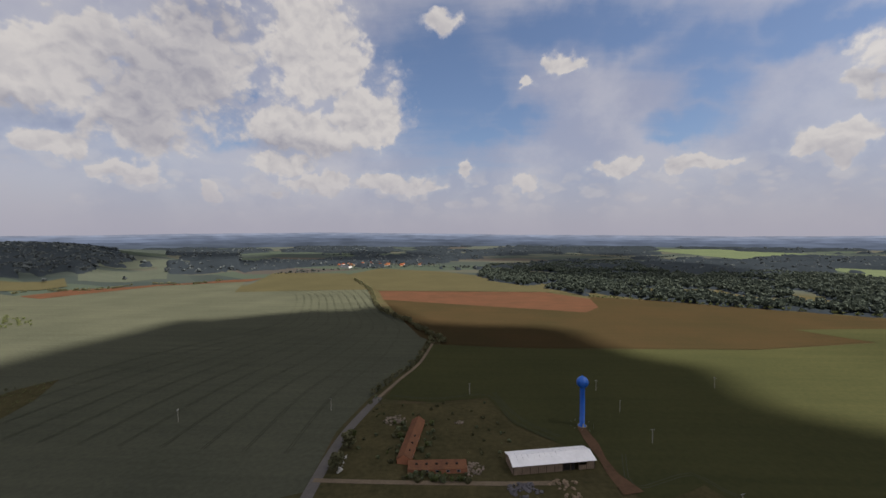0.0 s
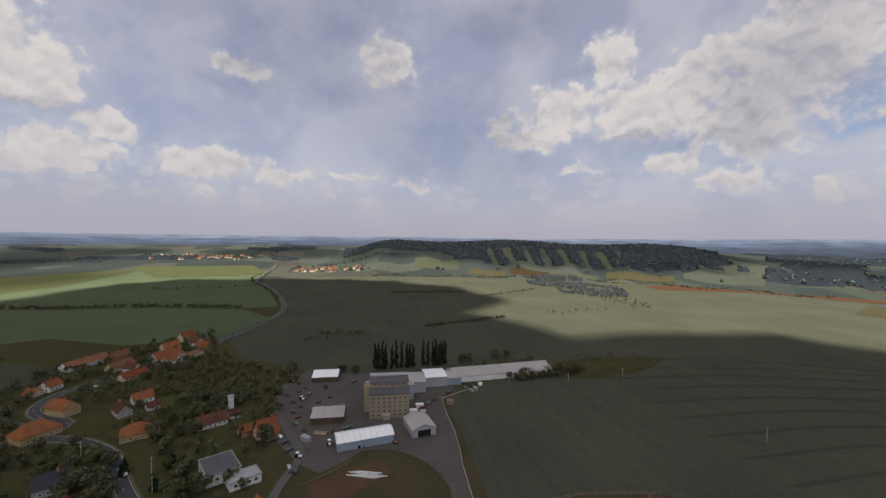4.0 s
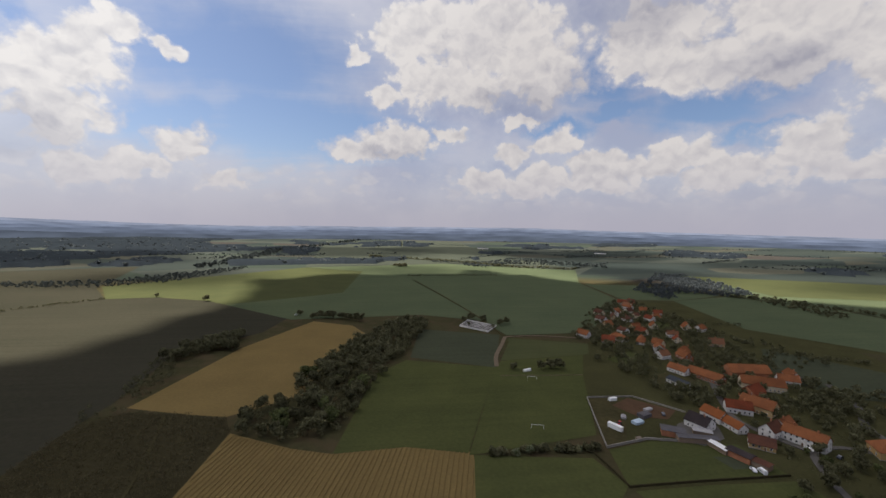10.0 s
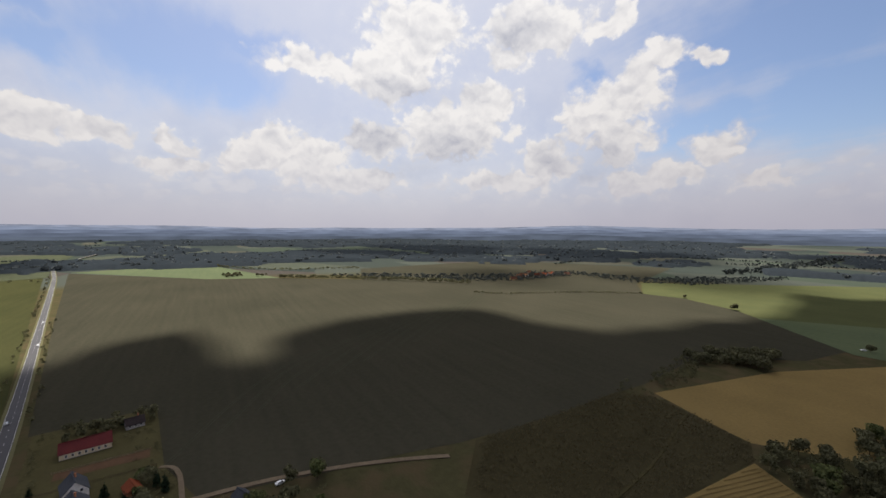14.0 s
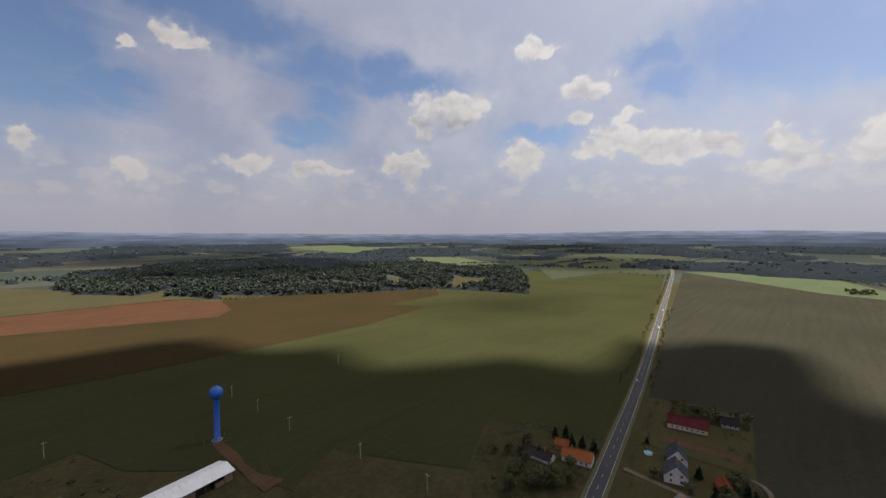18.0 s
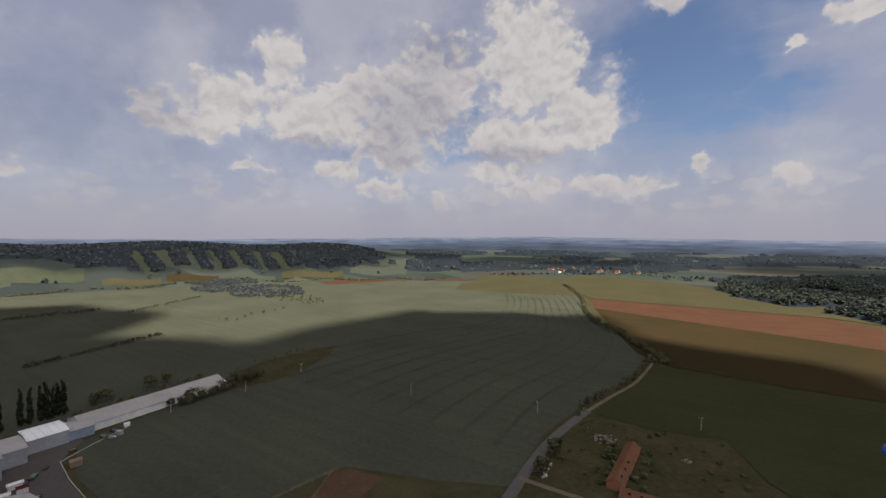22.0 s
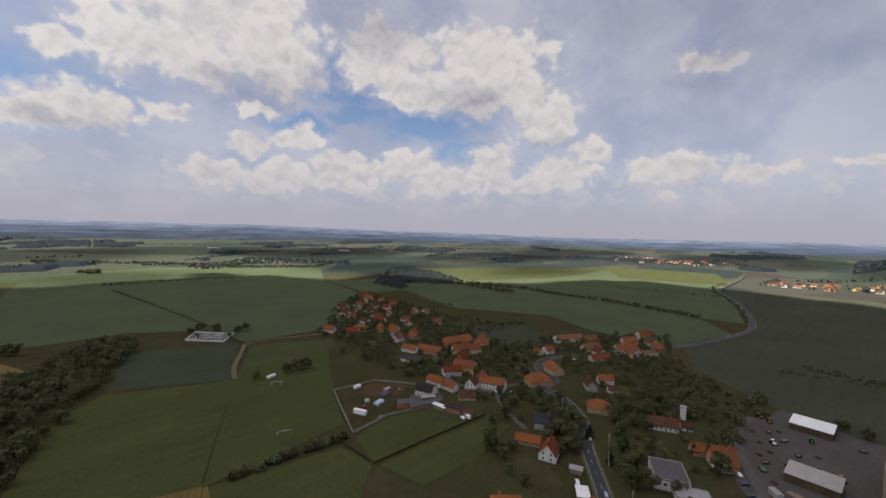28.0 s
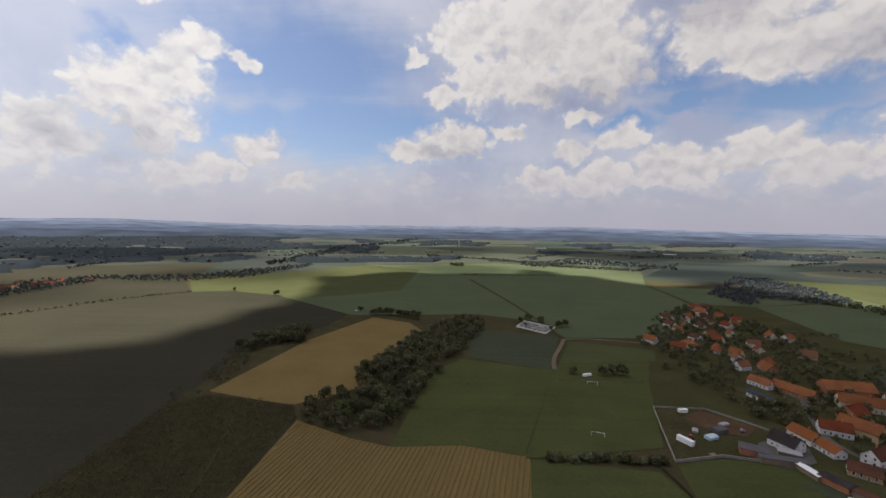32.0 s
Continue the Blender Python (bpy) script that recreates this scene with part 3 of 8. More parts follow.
M_CEMENT = material("fibre_cement_roof", (0.38, 0.345, 0.325), (0.27, 0.245, 0.23), rough=0.8, grain=0.5, patch=0.08, spread=0.9)
M_BLUEWALL = material("blue_grey_cladding", (0.25, 0.30, 0.37), (0.19, 0.225, 0.28), rough=0.5, grain=0.8, patch=0.1)
M_GREYWALL = material("grey_cladding", (0.34, 0.34, 0.36), (0.25, 0.25, 0.265), rough=0.6, grain=0.8, patch=0.1)
M_PLANK = material("weathered_planks", (0.27, 0.20, 0.14), (0.15, 0.11, 0.08), grain=1.6, patch=0.2, spread=0.9)
M_MILL = material("mill_render", (0.30, 0.242, 0.165), (0.225, 0.18, 0.125), grain=0.7, patch=0.09, spread=0.9)
M_ROOFFELT = material("roofing_felt", (0.115, 0.108, 0.115), (0.080, 0.075, 0.080), grain=0.7, patch=0.1, spread=0.9)
M_BLUE = material("blue_painted_steel", (0.012, 0.12, 0.50), (0.010, 0.09, 0.40), rough=0.35, grain=0.8, patch=0.15, spread=0.8)
M_STEEL = material("galvanised_steel", (0.50, 0.50, 0.51), (0.36, 0.36, 0.37), rough=0.4, metal=0.6, grain=1.5)
M_WHITE = material("white_paint", (0.80, 0.80, 0.79), (0.66, 0.66, 0.65), rough=0.5, grain=1.5)
M_POLE = material("grey_pole", (0.46, 0.43, 0.38), (0.34, 0.31, 0.27), rough=0.85, grain=2)
M_RUBBLE = material("broken_masonry", (0.25, 0.205, 0.165), (0.12, 0.095, 0.075), grain=0.9, patch=0.3, spread=1.0)
M_STONE = material("dry_stone_wall", (0.29, 0.265, 0.23), (0.18, 0.165, 0.145), grain=1.2, patch=0.2, spread=1.0)
M_GRAVE = material("pale_gravestone", (0.55, 0.53, 0.50), (0.36, 0.345, 0.33), rough=0.5, grain=1.2, vary=0.3)
M_BARK = material("bark", (0.10, 0.075, 0.05), (0.06, 0.045, 0.03), grain=3, patch=0.4)
M_LEAF = foliage("deciduous_leaves", (0.114, 0.109, 0.057), (0.064, 0.063, 0.034))
M_LEAF_LIGHT = foliage("light_leaves", (0.110, 0.120, 0.046), (0.060, 0.072, 0.030))
M_LEAF_BLOSSOM = foliage("blossoming_leaves", (0.20, 0.21, 0.13), (0.05, 0.065, 0.024))
M_POPLAR = foliage("poplar_leaves", (0.046, 0.050, 0.029), (0.022, 0.026, 0.016), vary=0.12)
M_RUST = material("rusted_steel", (0.11, 0.062, 0.045), (0.066, 0.043, 0.036), rough=0.85, grain=2.0, patch=0.4)
M_NEEDLE = foliage("conifer_needles", (0.026, 0.042, 0.022), (0.014, 0.024, 0.013))
M_BUSH = foliage("bramble_leaves", (0.094, 0.078, 0.041), (0.048, 0.042, 0.024))
# far leaves are greyed and blued: distance haze is put into these colours
M_FARWOOD = foliage("hazed_far_woodland", (0.086, 0.097, 0.100), (0.062, 0.072, 0.076), vary=0.12)
M_HAZEWOOD = foliage("hazed_woods_far_off", (0.072, 0.082, 0.076), (0.050, 0.060, 0.058), vary=0.16)
M_FOREST = foliage("mixed_forest", (0.062, 0.074, 0.056), (0.036, 0.045, 0.038), vary=0.22)
# blue-grey base colour with the haze over the woods put in
M_CANOPY = material("hazed_closed_canopy", (0.023, 0.028, 0.033), (0.016, 0.020, 0.024), grain=0.09, patch=0.006, spread=0.8, bump=0.5, bump_scale=0.12)
M_TYRE = material("rubber", (0.02, 0.02, 0.02), (0.013, 0.013, 0.013), grain=3)
M_CAR = [material("white_car_paint", (0.75, 0.75, 0.76), (0.68, 0.68, 0.69), rough=0.25, grain=2), material("silver_car_paint", (0.42, 0.43, 0.45), (0.36, 0.37, 0.39), rough=0.25, metal=0.5, grain=2),
         material("dark_car_paint", (0.05, 0.055, 0.07), (0.04, 0.043, 0.055), rough=0.25, grain=2), material("red_car_paint", (0.40, 0.03, 0.03), (0.33, 0.025, 0.025), rough=0.25, grain=2)]
M_MACHINE = material("orange_machine_paint", (0.34, 0.17, 0.03), (0.22, 0.10, 0.03), rough=0.5, grain=2)
M_GREENPAINT = material("green_machine_paint", (0.06, 0.14, 0.06), (0.04, 0.10, 0.045), rough=0.5, grain=2)
M_POOL = material("pool_water", (0.10, 0.42, 0.62), (0.08, 0.34, 0.52), rough=0.08, grain=1)
M_TEAL = material("teal_sheet", (0.05, 0.22, 0.23), (0.04, 0.17, 0.18), rough=0.5, grain=2)
M_TARP = material("pale_blue_sheet", (0.42, 0.52, 0.62), (0.32, 0.40, 0.48), rough=0.5, grain=1)
M_CLOUD, M_THINCLOUD = cloud_material("cloud_vapour", 0.22), cloud_material("thin_cloud_vapour", 0.62)
# glowing colours, paler ring by ring, that stand in for haze
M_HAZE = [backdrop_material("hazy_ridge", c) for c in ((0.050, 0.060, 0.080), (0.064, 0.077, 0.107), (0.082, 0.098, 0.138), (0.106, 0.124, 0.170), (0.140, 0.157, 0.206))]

# ---------------------------------------------------------------- helpers for meshes
class Geo:
    """Collects faces of one mesh, each with a material slot."""

    def __init__(self):
        self.v, self.f, self.m = [], [], []

    def add(self, verts, faces, slot=0):
        k = len(self.v)
        self.v.extend(tuple(p) for p in verts)
        self.f.extend(tuple(i + k for i in f) for f in faces)
        self.m.extend([slot] * len(faces))
        return self

    def box(self, c, s, slot=0, turn=0.0):
        x, y, z = (a / 2 for a in s)
        ca, sa = math.cos(turn), math.sin(turn)
        pts = [(sx * x, sy * y, sz * z) for sz in (-1, 1) for sx, sy in ((-1, -1), (1, -1), (1, 1), (-1, 1))]
        return self.add([(c[0] + px * ca - py * sa, c[1] + px * sa + py * ca, c[2] + pz) for px, py, pz in pts],
                        [(3, 2, 1, 0), (4, 5, 6, 7), (0, 1, 5, 4), (1, 2, 6, 5), (2, 3, 7, 6), (3, 0, 4, 7)], slot)

    def prism(self, outline, z0, z1, slot=0, top=True):
        n = len(outline)
        pts = [(x, y, z0) for x, y in outline] + [(x, y, z1) for x, y in outline]
        faces = [(i, (i + 1) % n, n + (i + 1) % n, n + i) for i in range(n)] + [tuple(range(n - 1, -1, -1))]
        return self.add(pts, faces + ([tuple(range(n, 2 * n))] if top else []), slot)

    def tube(self, p, q, r0, r1, n=8, slot=0):
        p, q = Vector(p), Vector(q)
        d = (q - p).normalized()
        a = d.orthogonal().normalized()
        b = d.cross(a)
        ring = [(math.cos(2 * math.pi * i / n), math.sin(2 * math.pi * i / n)) for i in range(n)]
        pts = [p + (a * c + b * s) * r0 for c, s in ring] + [q + (a * c + b * s) * r1 for c, s in ring]
        return self.add(pts, [(i, (i + 1) % n, n + (i + 1) % n, n + i) for i in range(n)] + [tuple(range(n - 1, -1, -1)), tuple(range(n, 2 * n))], slot)

    def lathe(self, profile, n=20, slot=0):
        pts = [(r * math.cos(2 * math.pi * i / n), r * math.sin(2 * math.pi * i / n), z) for r, z in profile for i in range(n)]
        faces = [(k * n + i, k * n + (i + 1) % n, (k + 1) * n + (i + 1) % n, (k + 1) * n + i) for k in range(len(profile) - 1) for i in range(n)]
        return self.add(pts, faces, slot)

    def mesh(self, name, mats):
        me = bpy.data.meshes.new(name)
        me.from_pydata(self.v, [], self.f)
        for m in mats if isinstance(mats, (list, tuple)) else [mats]:
            me.materials.append(m)
        if any(self.m):
            me.polygons.foreach_set("material_index", self.m)
        me.update()
        return me


def part(name, geo, mats, parent, label="", at=None):
    """One mesh object under a thing or a part; geo: a Geo or a mesh to share."""
    me = geo.mesh(name, mats) if isinstance(geo, Geo) else geo
    ob = new(name, me)
    ob.parent = parent
    if at is not None:
        ob.matrix_local = at
    if label:
        tagged(ob, label)
    return ob


def thing(name, label, category, at, group="", kind=""):
    ob = new(name)
    ob.empty_display_size = 0.5
    ob.matrix_world = at
    return tagged(ob, label, category, group, kind)


def single(name, geo, mats, label, category, at=None, group="", kind=""):
    ob = new(name, geo.mesh(name, mats) if isinstance(geo, Geo) else geo)
    if at is not None:
        ob.matrix_world = at
    return tagged(ob, label, category, group, kind)


RNG = random.Random(7)


# ---------------------------------------------------------------- the lie of the land
def ease(a, b, x):
    s = min(1.0, max(0.0, (x - a) / (b - a)))
    return s * s * (3 - 2 * s)


def land(x, y):
    """Height of the ground: level near the village, rising slowly far out, with a long ridge in the west."""
    r = math.hypot(x, y)
    if r < 1180:
        return 0.0
    s = min(1.1, max(0.0, (r - 1400) / 3100))
    z = 85 * s * s
    a = math.degrees(math.atan2(-x, y))
    if 28 < a < 98:
        along = ease(94, 82, a) * (0.35 + 0.65 * ease(30, 50, a)) * (0.93 + 0.07 * math.sin(a * 0.31))
        z += 92 * along * ease(1180, 1880, r + 40 * math.sin(a * 0.9)) * ease(2700, 2050, r)
    z += 9 * ease(1500, 2600, r) * noise.noise(Vector((x / 700, y / 700, 0)))
    return z


RINGS = [0, 60, 120, 170, 220, 300, 400, 520, 660, 820, 1000, 1180] + list(range(1230, 2200, 45)) + list(range(2200, 3300, 90)) + [3320]
STEPS = 300


def polar(i, r):
    a = 2 * math.pi * i / STEPS
    return -r * math.sin(a), r * math.cos(a)


g = Geo()
verts = [(0, 0, 0)]
for r in RINGS[1:]:
    verts += [(*polar(i, r), land(*polar(i, r))) for i in range(STEPS)]
faces = [(0, 1 + i, 1 + (i + 1) % STEPS) for i in range(STEPS)]
for k in range(len(RINGS) - 2):
    o = 1 + k * STEPS
    faces += [(o + i, o + STEPS + i, o + STEPS + (i + 1) % STEPS, o + (i + 1) % STEPS) for i in range(STEPS)]
g.add(verts, faces)
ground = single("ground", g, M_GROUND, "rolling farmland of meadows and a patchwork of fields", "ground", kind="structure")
for poly in ground.data.polygons:
    poly.use_smooth = True


def clip(poly, ax, ay, bx, by):
    """The part of a polygon to the left of the line from a to b."""
    res = []
    for i, p in enumerate(poly):
        q = poly[(i + 1) % len(poly)]
        dp = (bx - ax) * (p[1] - ay) - (by - ay) * (p[0] - ax)
        dq = (bx - ax) * (q[1] - ay) - (by - ay) * (q[0] - ax)
        if dp >= 0:
            res.append(p)
        if (dp >= 0) != (dq >= 0):
            s = dp / (dp - dq)
            res.append((p[0] + s * (q[0] - p[0]), p[1] + s * (q[1] - p[1])))
    return res


def sheet_geo(outline, lift):
    """A flat sheet over the land: one face where the land is level, else cut along its grid."""
    geo_ = Geo()
    area = sum(p[0] * q[1] - q[0] * p[1] for p, q in zip(outline, outline[1:] + outline[:1]))
    outline = outline if area > 0 else outline[::-1]
    bm = bmesh.new()
    f = bm.faces.new([bm.verts.new((x, y, 0)) for x, y in outline])
    f.normal_update()
    bmesh.ops.triangulate(bm, faces=[f])
    pieces = []
    for fc in bm.faces:
        tri = [(v.co.x, v.co.y) for v in fc.verts]
        if sum(p[0] * q[1] - q[0] * p[1] for p, q in zip(tri, tri[1:] + tri[:1])) < 0:
            tri = tri[::-1]
        pieces.append((tri, min(p[0] for p in tri), max(p[0] for p in tri), min(p[1] for p in tri), max(p[1] for p in tri)))
    bm.free()
    for i in range(STEPS):
        for r0, r1 in zip(RINGS, RINGS[1:]):
            a0, b0, b1, a1 = polar(i, r0), polar(i, r1), polar(i + 1, r1), polar(i + 1, r0)
            cx = [a0[0], b0[0], b1[0], a1[0]]
            cy = [a0[1], b0[1], b1[1], a1[1]]
            x0, x1, y0, y1 = min(cx), max(cx), min(cy), max(cy)
            near = [t[0] for t in pieces if t[1] < x1 and t[2] > x0 and t[3] < y1 and t[4] > y0]
            if not near:
                continue
            cell = [a0, b0, b1, a1]
            ar = sum(p[0] * q[1] - q[0] * p[1] for p, q in zip(cell, cell[1:] + cell[:1]))
            if ar < 0:
                cell = cell[::-1]
            za, zb, zc, zd = (land(*p) for p in (a0, b0, b1, a1))
            for cut in near:
                for p, q in zip(cell, cell[1:] + cell[:1]):
                    if p != q:
                        cut = clip(cut, *p, *q)
                    if len(cut) < 3:
                        break
                if len(cut) < 3:
                    continue
                pts = []
                for x, y in cut:
                    t = (math.hypot(x, y) - r0) / (r1 - r0)
                    s = (math.degrees(math.atan2(-x, y)) % 360) / 360 * STEPS - i
                    s = s if -0.5 < s < 1.5 else (s - STEPS if s > 1 else s + STEPS)
                    pts.append((x, y, (za * (1 - s) + zd * s) * (1 - t) + (zb * (1 - s) + zc * s) * t + lift * (1 + r0 / 500)))
                geo_.add(pts, [tuple(range(len(pts)))])
    return geo_


LAID = []


def within(x, y, poly):
    res = False
    for (x0, y0), (x1, y1) in zip(poly, poly[1:] + poly[:1]):
        if (y0 > y) != (y1 > y) and x < (x1 - x0) * (y - y0) / (y1 - y0) + x0:
            res = not res
    return res


def field(outline, mat, label, category="field", name="field"):
    """A field as a sheet on the land, one layer higher than those that it lies over."""
    cx, cy = sum(p[0] for p in outline) / len(outline), sum(p[1] for p in outline) / len(outline)
    probe = []
    for (x0, y0), (x1, y1) in zip(outline, outline[1:] + outline[:1]):
        for t in (0.0, 0.25, 0.5, 0.75):
            x, y = x0 + (x1 - x0) * t, y0 + (y1 - y0) * t
            probe += [(x + dx, y + dy) for dx, dy in ((2, 0), (-2, 0), (0, 2), (0, -2))]
    inner = [p for p in probe if within(*p, outline)]
    level = 0
    for other, lv, other_inner in LAID:
        if any(within(*p, other) for p in inner) or any(within(*p, outline) for p in other_inner):
            level = max(level, lv + 1)
    LAID.append((outline, level, inner))
    return single(name, sheet_geo(outline, 0.10 + 0.09 * level), mat, label, category, kind="structure")


def smooth_line(pts, step=8.0):
    """A curve through the points (Catmull-Rom)."""
    res = []
    p = [pts[0]] + list(pts) + [pts[-1]]
    for i in range(1, len(p) - 2):
        n = max(2, int(math.dist(p[i], p[i + 1]) / step))
        for k in range(n):
            t = k / n
            res.append(tuple(0.5 * (2 * p[i][j] + (p[i + 1][j] - p[i - 1][j]) * t + (2 * p[i - 1][j] - 5 * p[i][j] + 4 * p[i + 1][j] - p[i + 2][j]) * t * t
                                    + (3 * p[i][j] - p[i - 1][j] - 3 * p[i + 1][j] + p[i + 2][j]) * t ** 3) for j in (0, 1)))
    return res + [tuple(pts[-1])]


def ribbon(pts, width, lift, geo_=None, offset=0.0, thick=0.0):
    """A strip along a line, on the land."""
    geo_ = geo_ or Geo()
    left, right = [], []
    for i, p in enumerate(pts):
        a, b = pts[max(0, i - 1)], pts[min(len(pts) - 1, i + 1)]
        d = math.dist(a, b) or 1
        nx, ny = -(b[1] - a[1]) / d, (b[0] - a[0]) / d
        for side, k in ((left, 1), (right, -1)):
            x, y = p[0] + nx * (offset + k * width / 2), p[1] + ny * (offset + k * width / 2)
            side.append((x, y, land(x, y) + lift * (1 + max(0, math.hypot(x, y) - 500) / 200)))
    n = len(pts)
    geo_.add(left + right, [(i, n + i, n + i + 1, i + 1) for i in range(n - 1)])
    if thick:
        low = [(x, y, z - thick) for x, y, z in left + right]
        geo_.add(left + right + low, [(i, i + 1, 2 * n + i + 1, 2 * n + i) for i in range(n - 1)] + [(n + i + 1, n + i, 3 * n + i, 3 * n + i + 1) for i in range(n - 1)])
    return geo_


# ---------------------------------------------------------------- fields
field([(-300, 84), (-258, 72), (-226, 72), (-165, 66), (-160, 95), (-160, 112), (-155, 130), (-150, 152), (-126, 160), (-105, 166), (-85, 175), (-68, 182), (-68, 240),
       (-57, 292), (-30, 372), (-20, 470), (-52, 545), (-114, 660), (-178, 890), (-462, 843), (-540, 1040), (-720, 930), (-840, 840), (-1000, 620), (-1140, 300), (-1180, 0), (-1150, -215),
       (-1088, -215), (-900, -146), (-679, -92), (-606, -98), (-487, -130), (-420, -104), (-385, -60), (-362, -30), (-350, 15), (-345, 90), (-345, 182), (-318, 184), (-312, 134)],
      M_SAGE, "broad grey-green cereal field with curving tramlines")
field([(-462, 843), (-570, 1290), (-323, 1270), (-174, 888)], M_OLIVE, "olive-brown field beyond the cereal")
field([(-865, 765), (-845, 850), (-530, 1120), (-526, 1040), (-700, 945), (-790, 740)], M_SOIL, "strip of bare orange soil beside the copse")
field([(-312, 1210), (-244, 1456), (0, 1326), (243, 1013), (291, 796), (215, 845), (-147, 867)], M_OLIVE, "olive field below the far village")
field([(-147, 867), (215, 845), (280, 752), (262, 664), (225, 620), (-118, 747)], M_SOIL, "strip of ploughed orange-red soil")
field([(-118, 747), (225, 620), (262, 664), (330, 640), (487, 438), (335, 413), (89, 423), (-2, 437), (-30, 470), (-60, 560)], M_SPROUT, "brown field with young sparse crop")
field([(262, 664), (280, 752), (291, 776), (391, 732), (491, 664), (650, 562), (587, 500), (487, 438), (330, 640)], M_SPROUT, "brown corner of the young crop before the forest")
field([(-28, 374), (-12, 436), (89, 421), (335, 411), (489, 436), (450, 500), (587, 500), (655, 560), (716, 376), (808, 414), (1139, 612), (1230, 380), (1300, 222), (710, 136), (365, 85), (232, 72), (229, 101), (215, 141),
       (160, 118), (133, 172), (127, 187), (93, 172), (84, 205), (66, 227), (45, 250), (32, 292), (-8, 284), (-46, 290)], M_EAST, "wide green cereal field around the water tower")
# the cloud shade on this field is put into its dark crop colour
field([(977, 437), (1230, 380), (1305, 215), (1660, 260), (2268, 280), (2002, 1098)], M_DEEP, "green field beside the main road, darkened for cloud shade")
field([(1330, 800), (2045, 2025), (1818, 2623), (1431, 2723), (1411, 1911), (1416, 1470), (1152, 988)], M_GREEN, "bright green far field behind the forest")
field([(318, 64), (710, 112), (1400, 190), (1081, -91), (1013, -239), (755, -458), (645, -405), (486, -690), (417, -712), (319, -680), (150, -570), (160, -470), (190, -430), (215, -392), (196, -284),
       (196, -250), (180, -182), (190, -128), (190, -60), (202, -12), (240, 0), (320, 3)], M_DUSTY, "huge ripening grey-brown cereal field")
field([(1423, 191), (1520, -127), (1013, -239), (1081, -91)], M_GREEN, "light green field along the hedge")
field([(2056, 220), (2288, -190), (1244, -444), (1201, -300), (1560, -112), (1640, 215)], M_PALE, "pale green field beyond the hedge")
field([(645, -405), (755, -458), (900, -340), (1150, -430), (1300, -900), (780, -1250), (590, -815), (486, -690)], M_DUSTY, "pale brown field above the wooded valley")
field([(486, -690), (590, -830), (300, -1250), (110, -1150), (110, -760), (273, -640), (319, -676), (417, -708)], M_YELLOW, "bright yellow-green field in the sun")
field([(145, -535), (273, -640), (110, -760), (110, -1150), (300, -1260), (0, -1500), (-560, -1200), (-430, -900), (-395, -660), (-230, -450), (-125, -445), (-110, -520), (-30, -560)], M_GREEN, "large lush green field behind the graveyard")
field([(80, -1330), (300, -1260), (560, -3000), (-427, -3145), (-565, -1300), (-240, -1450)], M_PALE, "pale far field on the rise")
field([(182, -275), (160, -410), (114, -525), (60, -500), (41, -462), (62, -394), (71, -290), (111, -259), (139, -264)], M_STUBBLE, "golden mown hay field")
field([(100, -238), (60, -219), (36, -212), (-4, -216), (-41, -208), (-37, -170), (-20, -120), (60, -90), (110, -130), (102, -160)], M_STUBBLE, "golden hay field striped by raked swaths")
field([(188, -120), (190, -182), (196, -250), (178, -268), (139, -264), (110, -257), (101, -240), (102, -160), (112, -128), (150, -90)], M_BRAMBLE, "dark bramble-covered plot")
field([(-100, -350), (-120, -440), (-205, -404), (-236, -446), (-401, -654), (-497, -648), (-447, -450), (-523, -325), (-482, -235), (-487, -142), (-420, -106), (-385, -60), (-300, -60), (-190, -40), (-150, -60), (-112, -168), (-150, -200)], M_COMMON, "rough green common and gardens of the village")
field([(-6, -364), (-86, -339), (-38, -207), (-4, -216), (36, -212), (20, -330)], M_MEADOW, "green meadow by the tree belt")
field([(-24, -479), (-117, -448), (-86, -339), (-10, -372)], M_DEEP, "dark green plot beside the graveyard")
field([(-124, -428), (-205, -402), (-189, -369), (-95, -357)], M_YELLOW, "small crop plot behind the football pitch")
field([(-122, -432), (-205, -404), (-201, -396), (-120, -421)], M_YELLOW, "strip of yellow flowers at the plot's edge")
field([(-86, -339), (-95, -356), (-182, -367), (-156, -313), (-119, -219), (-38, -205)], M_MEADOW, "worn village football pitch")
field([(-41, -205), (-105, -196), (-111, -172), (-60, -120), (-20, -120), (-35, -170)], M_MEADOW, "rough grass plot below the hedge row")
field([(-118, -203), (-147, -209), (-196, -200), (-198, -170), (-145, -171), (-111, -171)], M_MEADOW, "fenced green paddock")
field([(-195, -240), (-173, -268), (-138, -270), (-118, -205), (-147, -211), (-168, -206)], M_COMMON, "trampled grassy yard inside the stone wall")
field([(-196, -232), (-178, -226), (-164, -210), (-176, -200), (-194, -206), (-202, -220)], M_OLDROAD, "pale concrete court of the farm")
field([(-137, -268), (-120, -207), (-133, -209), (-150, -240), (-156, -268)], M_WEEDS, "rough grass along the yard wall")
field([(-168, -266), (-190, -243), (-176, -232), (-158, -238), (-150, -256)], M_EARTH, "reddish trampled earth in the yard")
field([(-172, -190), (-186, -188), (-188, -178), (-174, -178)], M_DEEP, "dark vegetable bed in the paddock")
field([(-112, -168), (-150, -168), (-196, -166), (-200, -150), (-160, -140), (-120, -140)], M_MEADOW, "strip of rough meadow below the paddock")
field([(-408, -672), (-434, -880), (-560, -850), (-636, -700), (-500, -654)], M_GREEN, "green field corner behind the last houses")
field([(-640, -690), (-720, -565), (-714, -435), (-714, -301), (-690, -167), (-606, -108), (-487, -142), (-480, -235), (-520, -325), (-445, -450), (-495, -650)], M_GREEN, "green field behind the village")
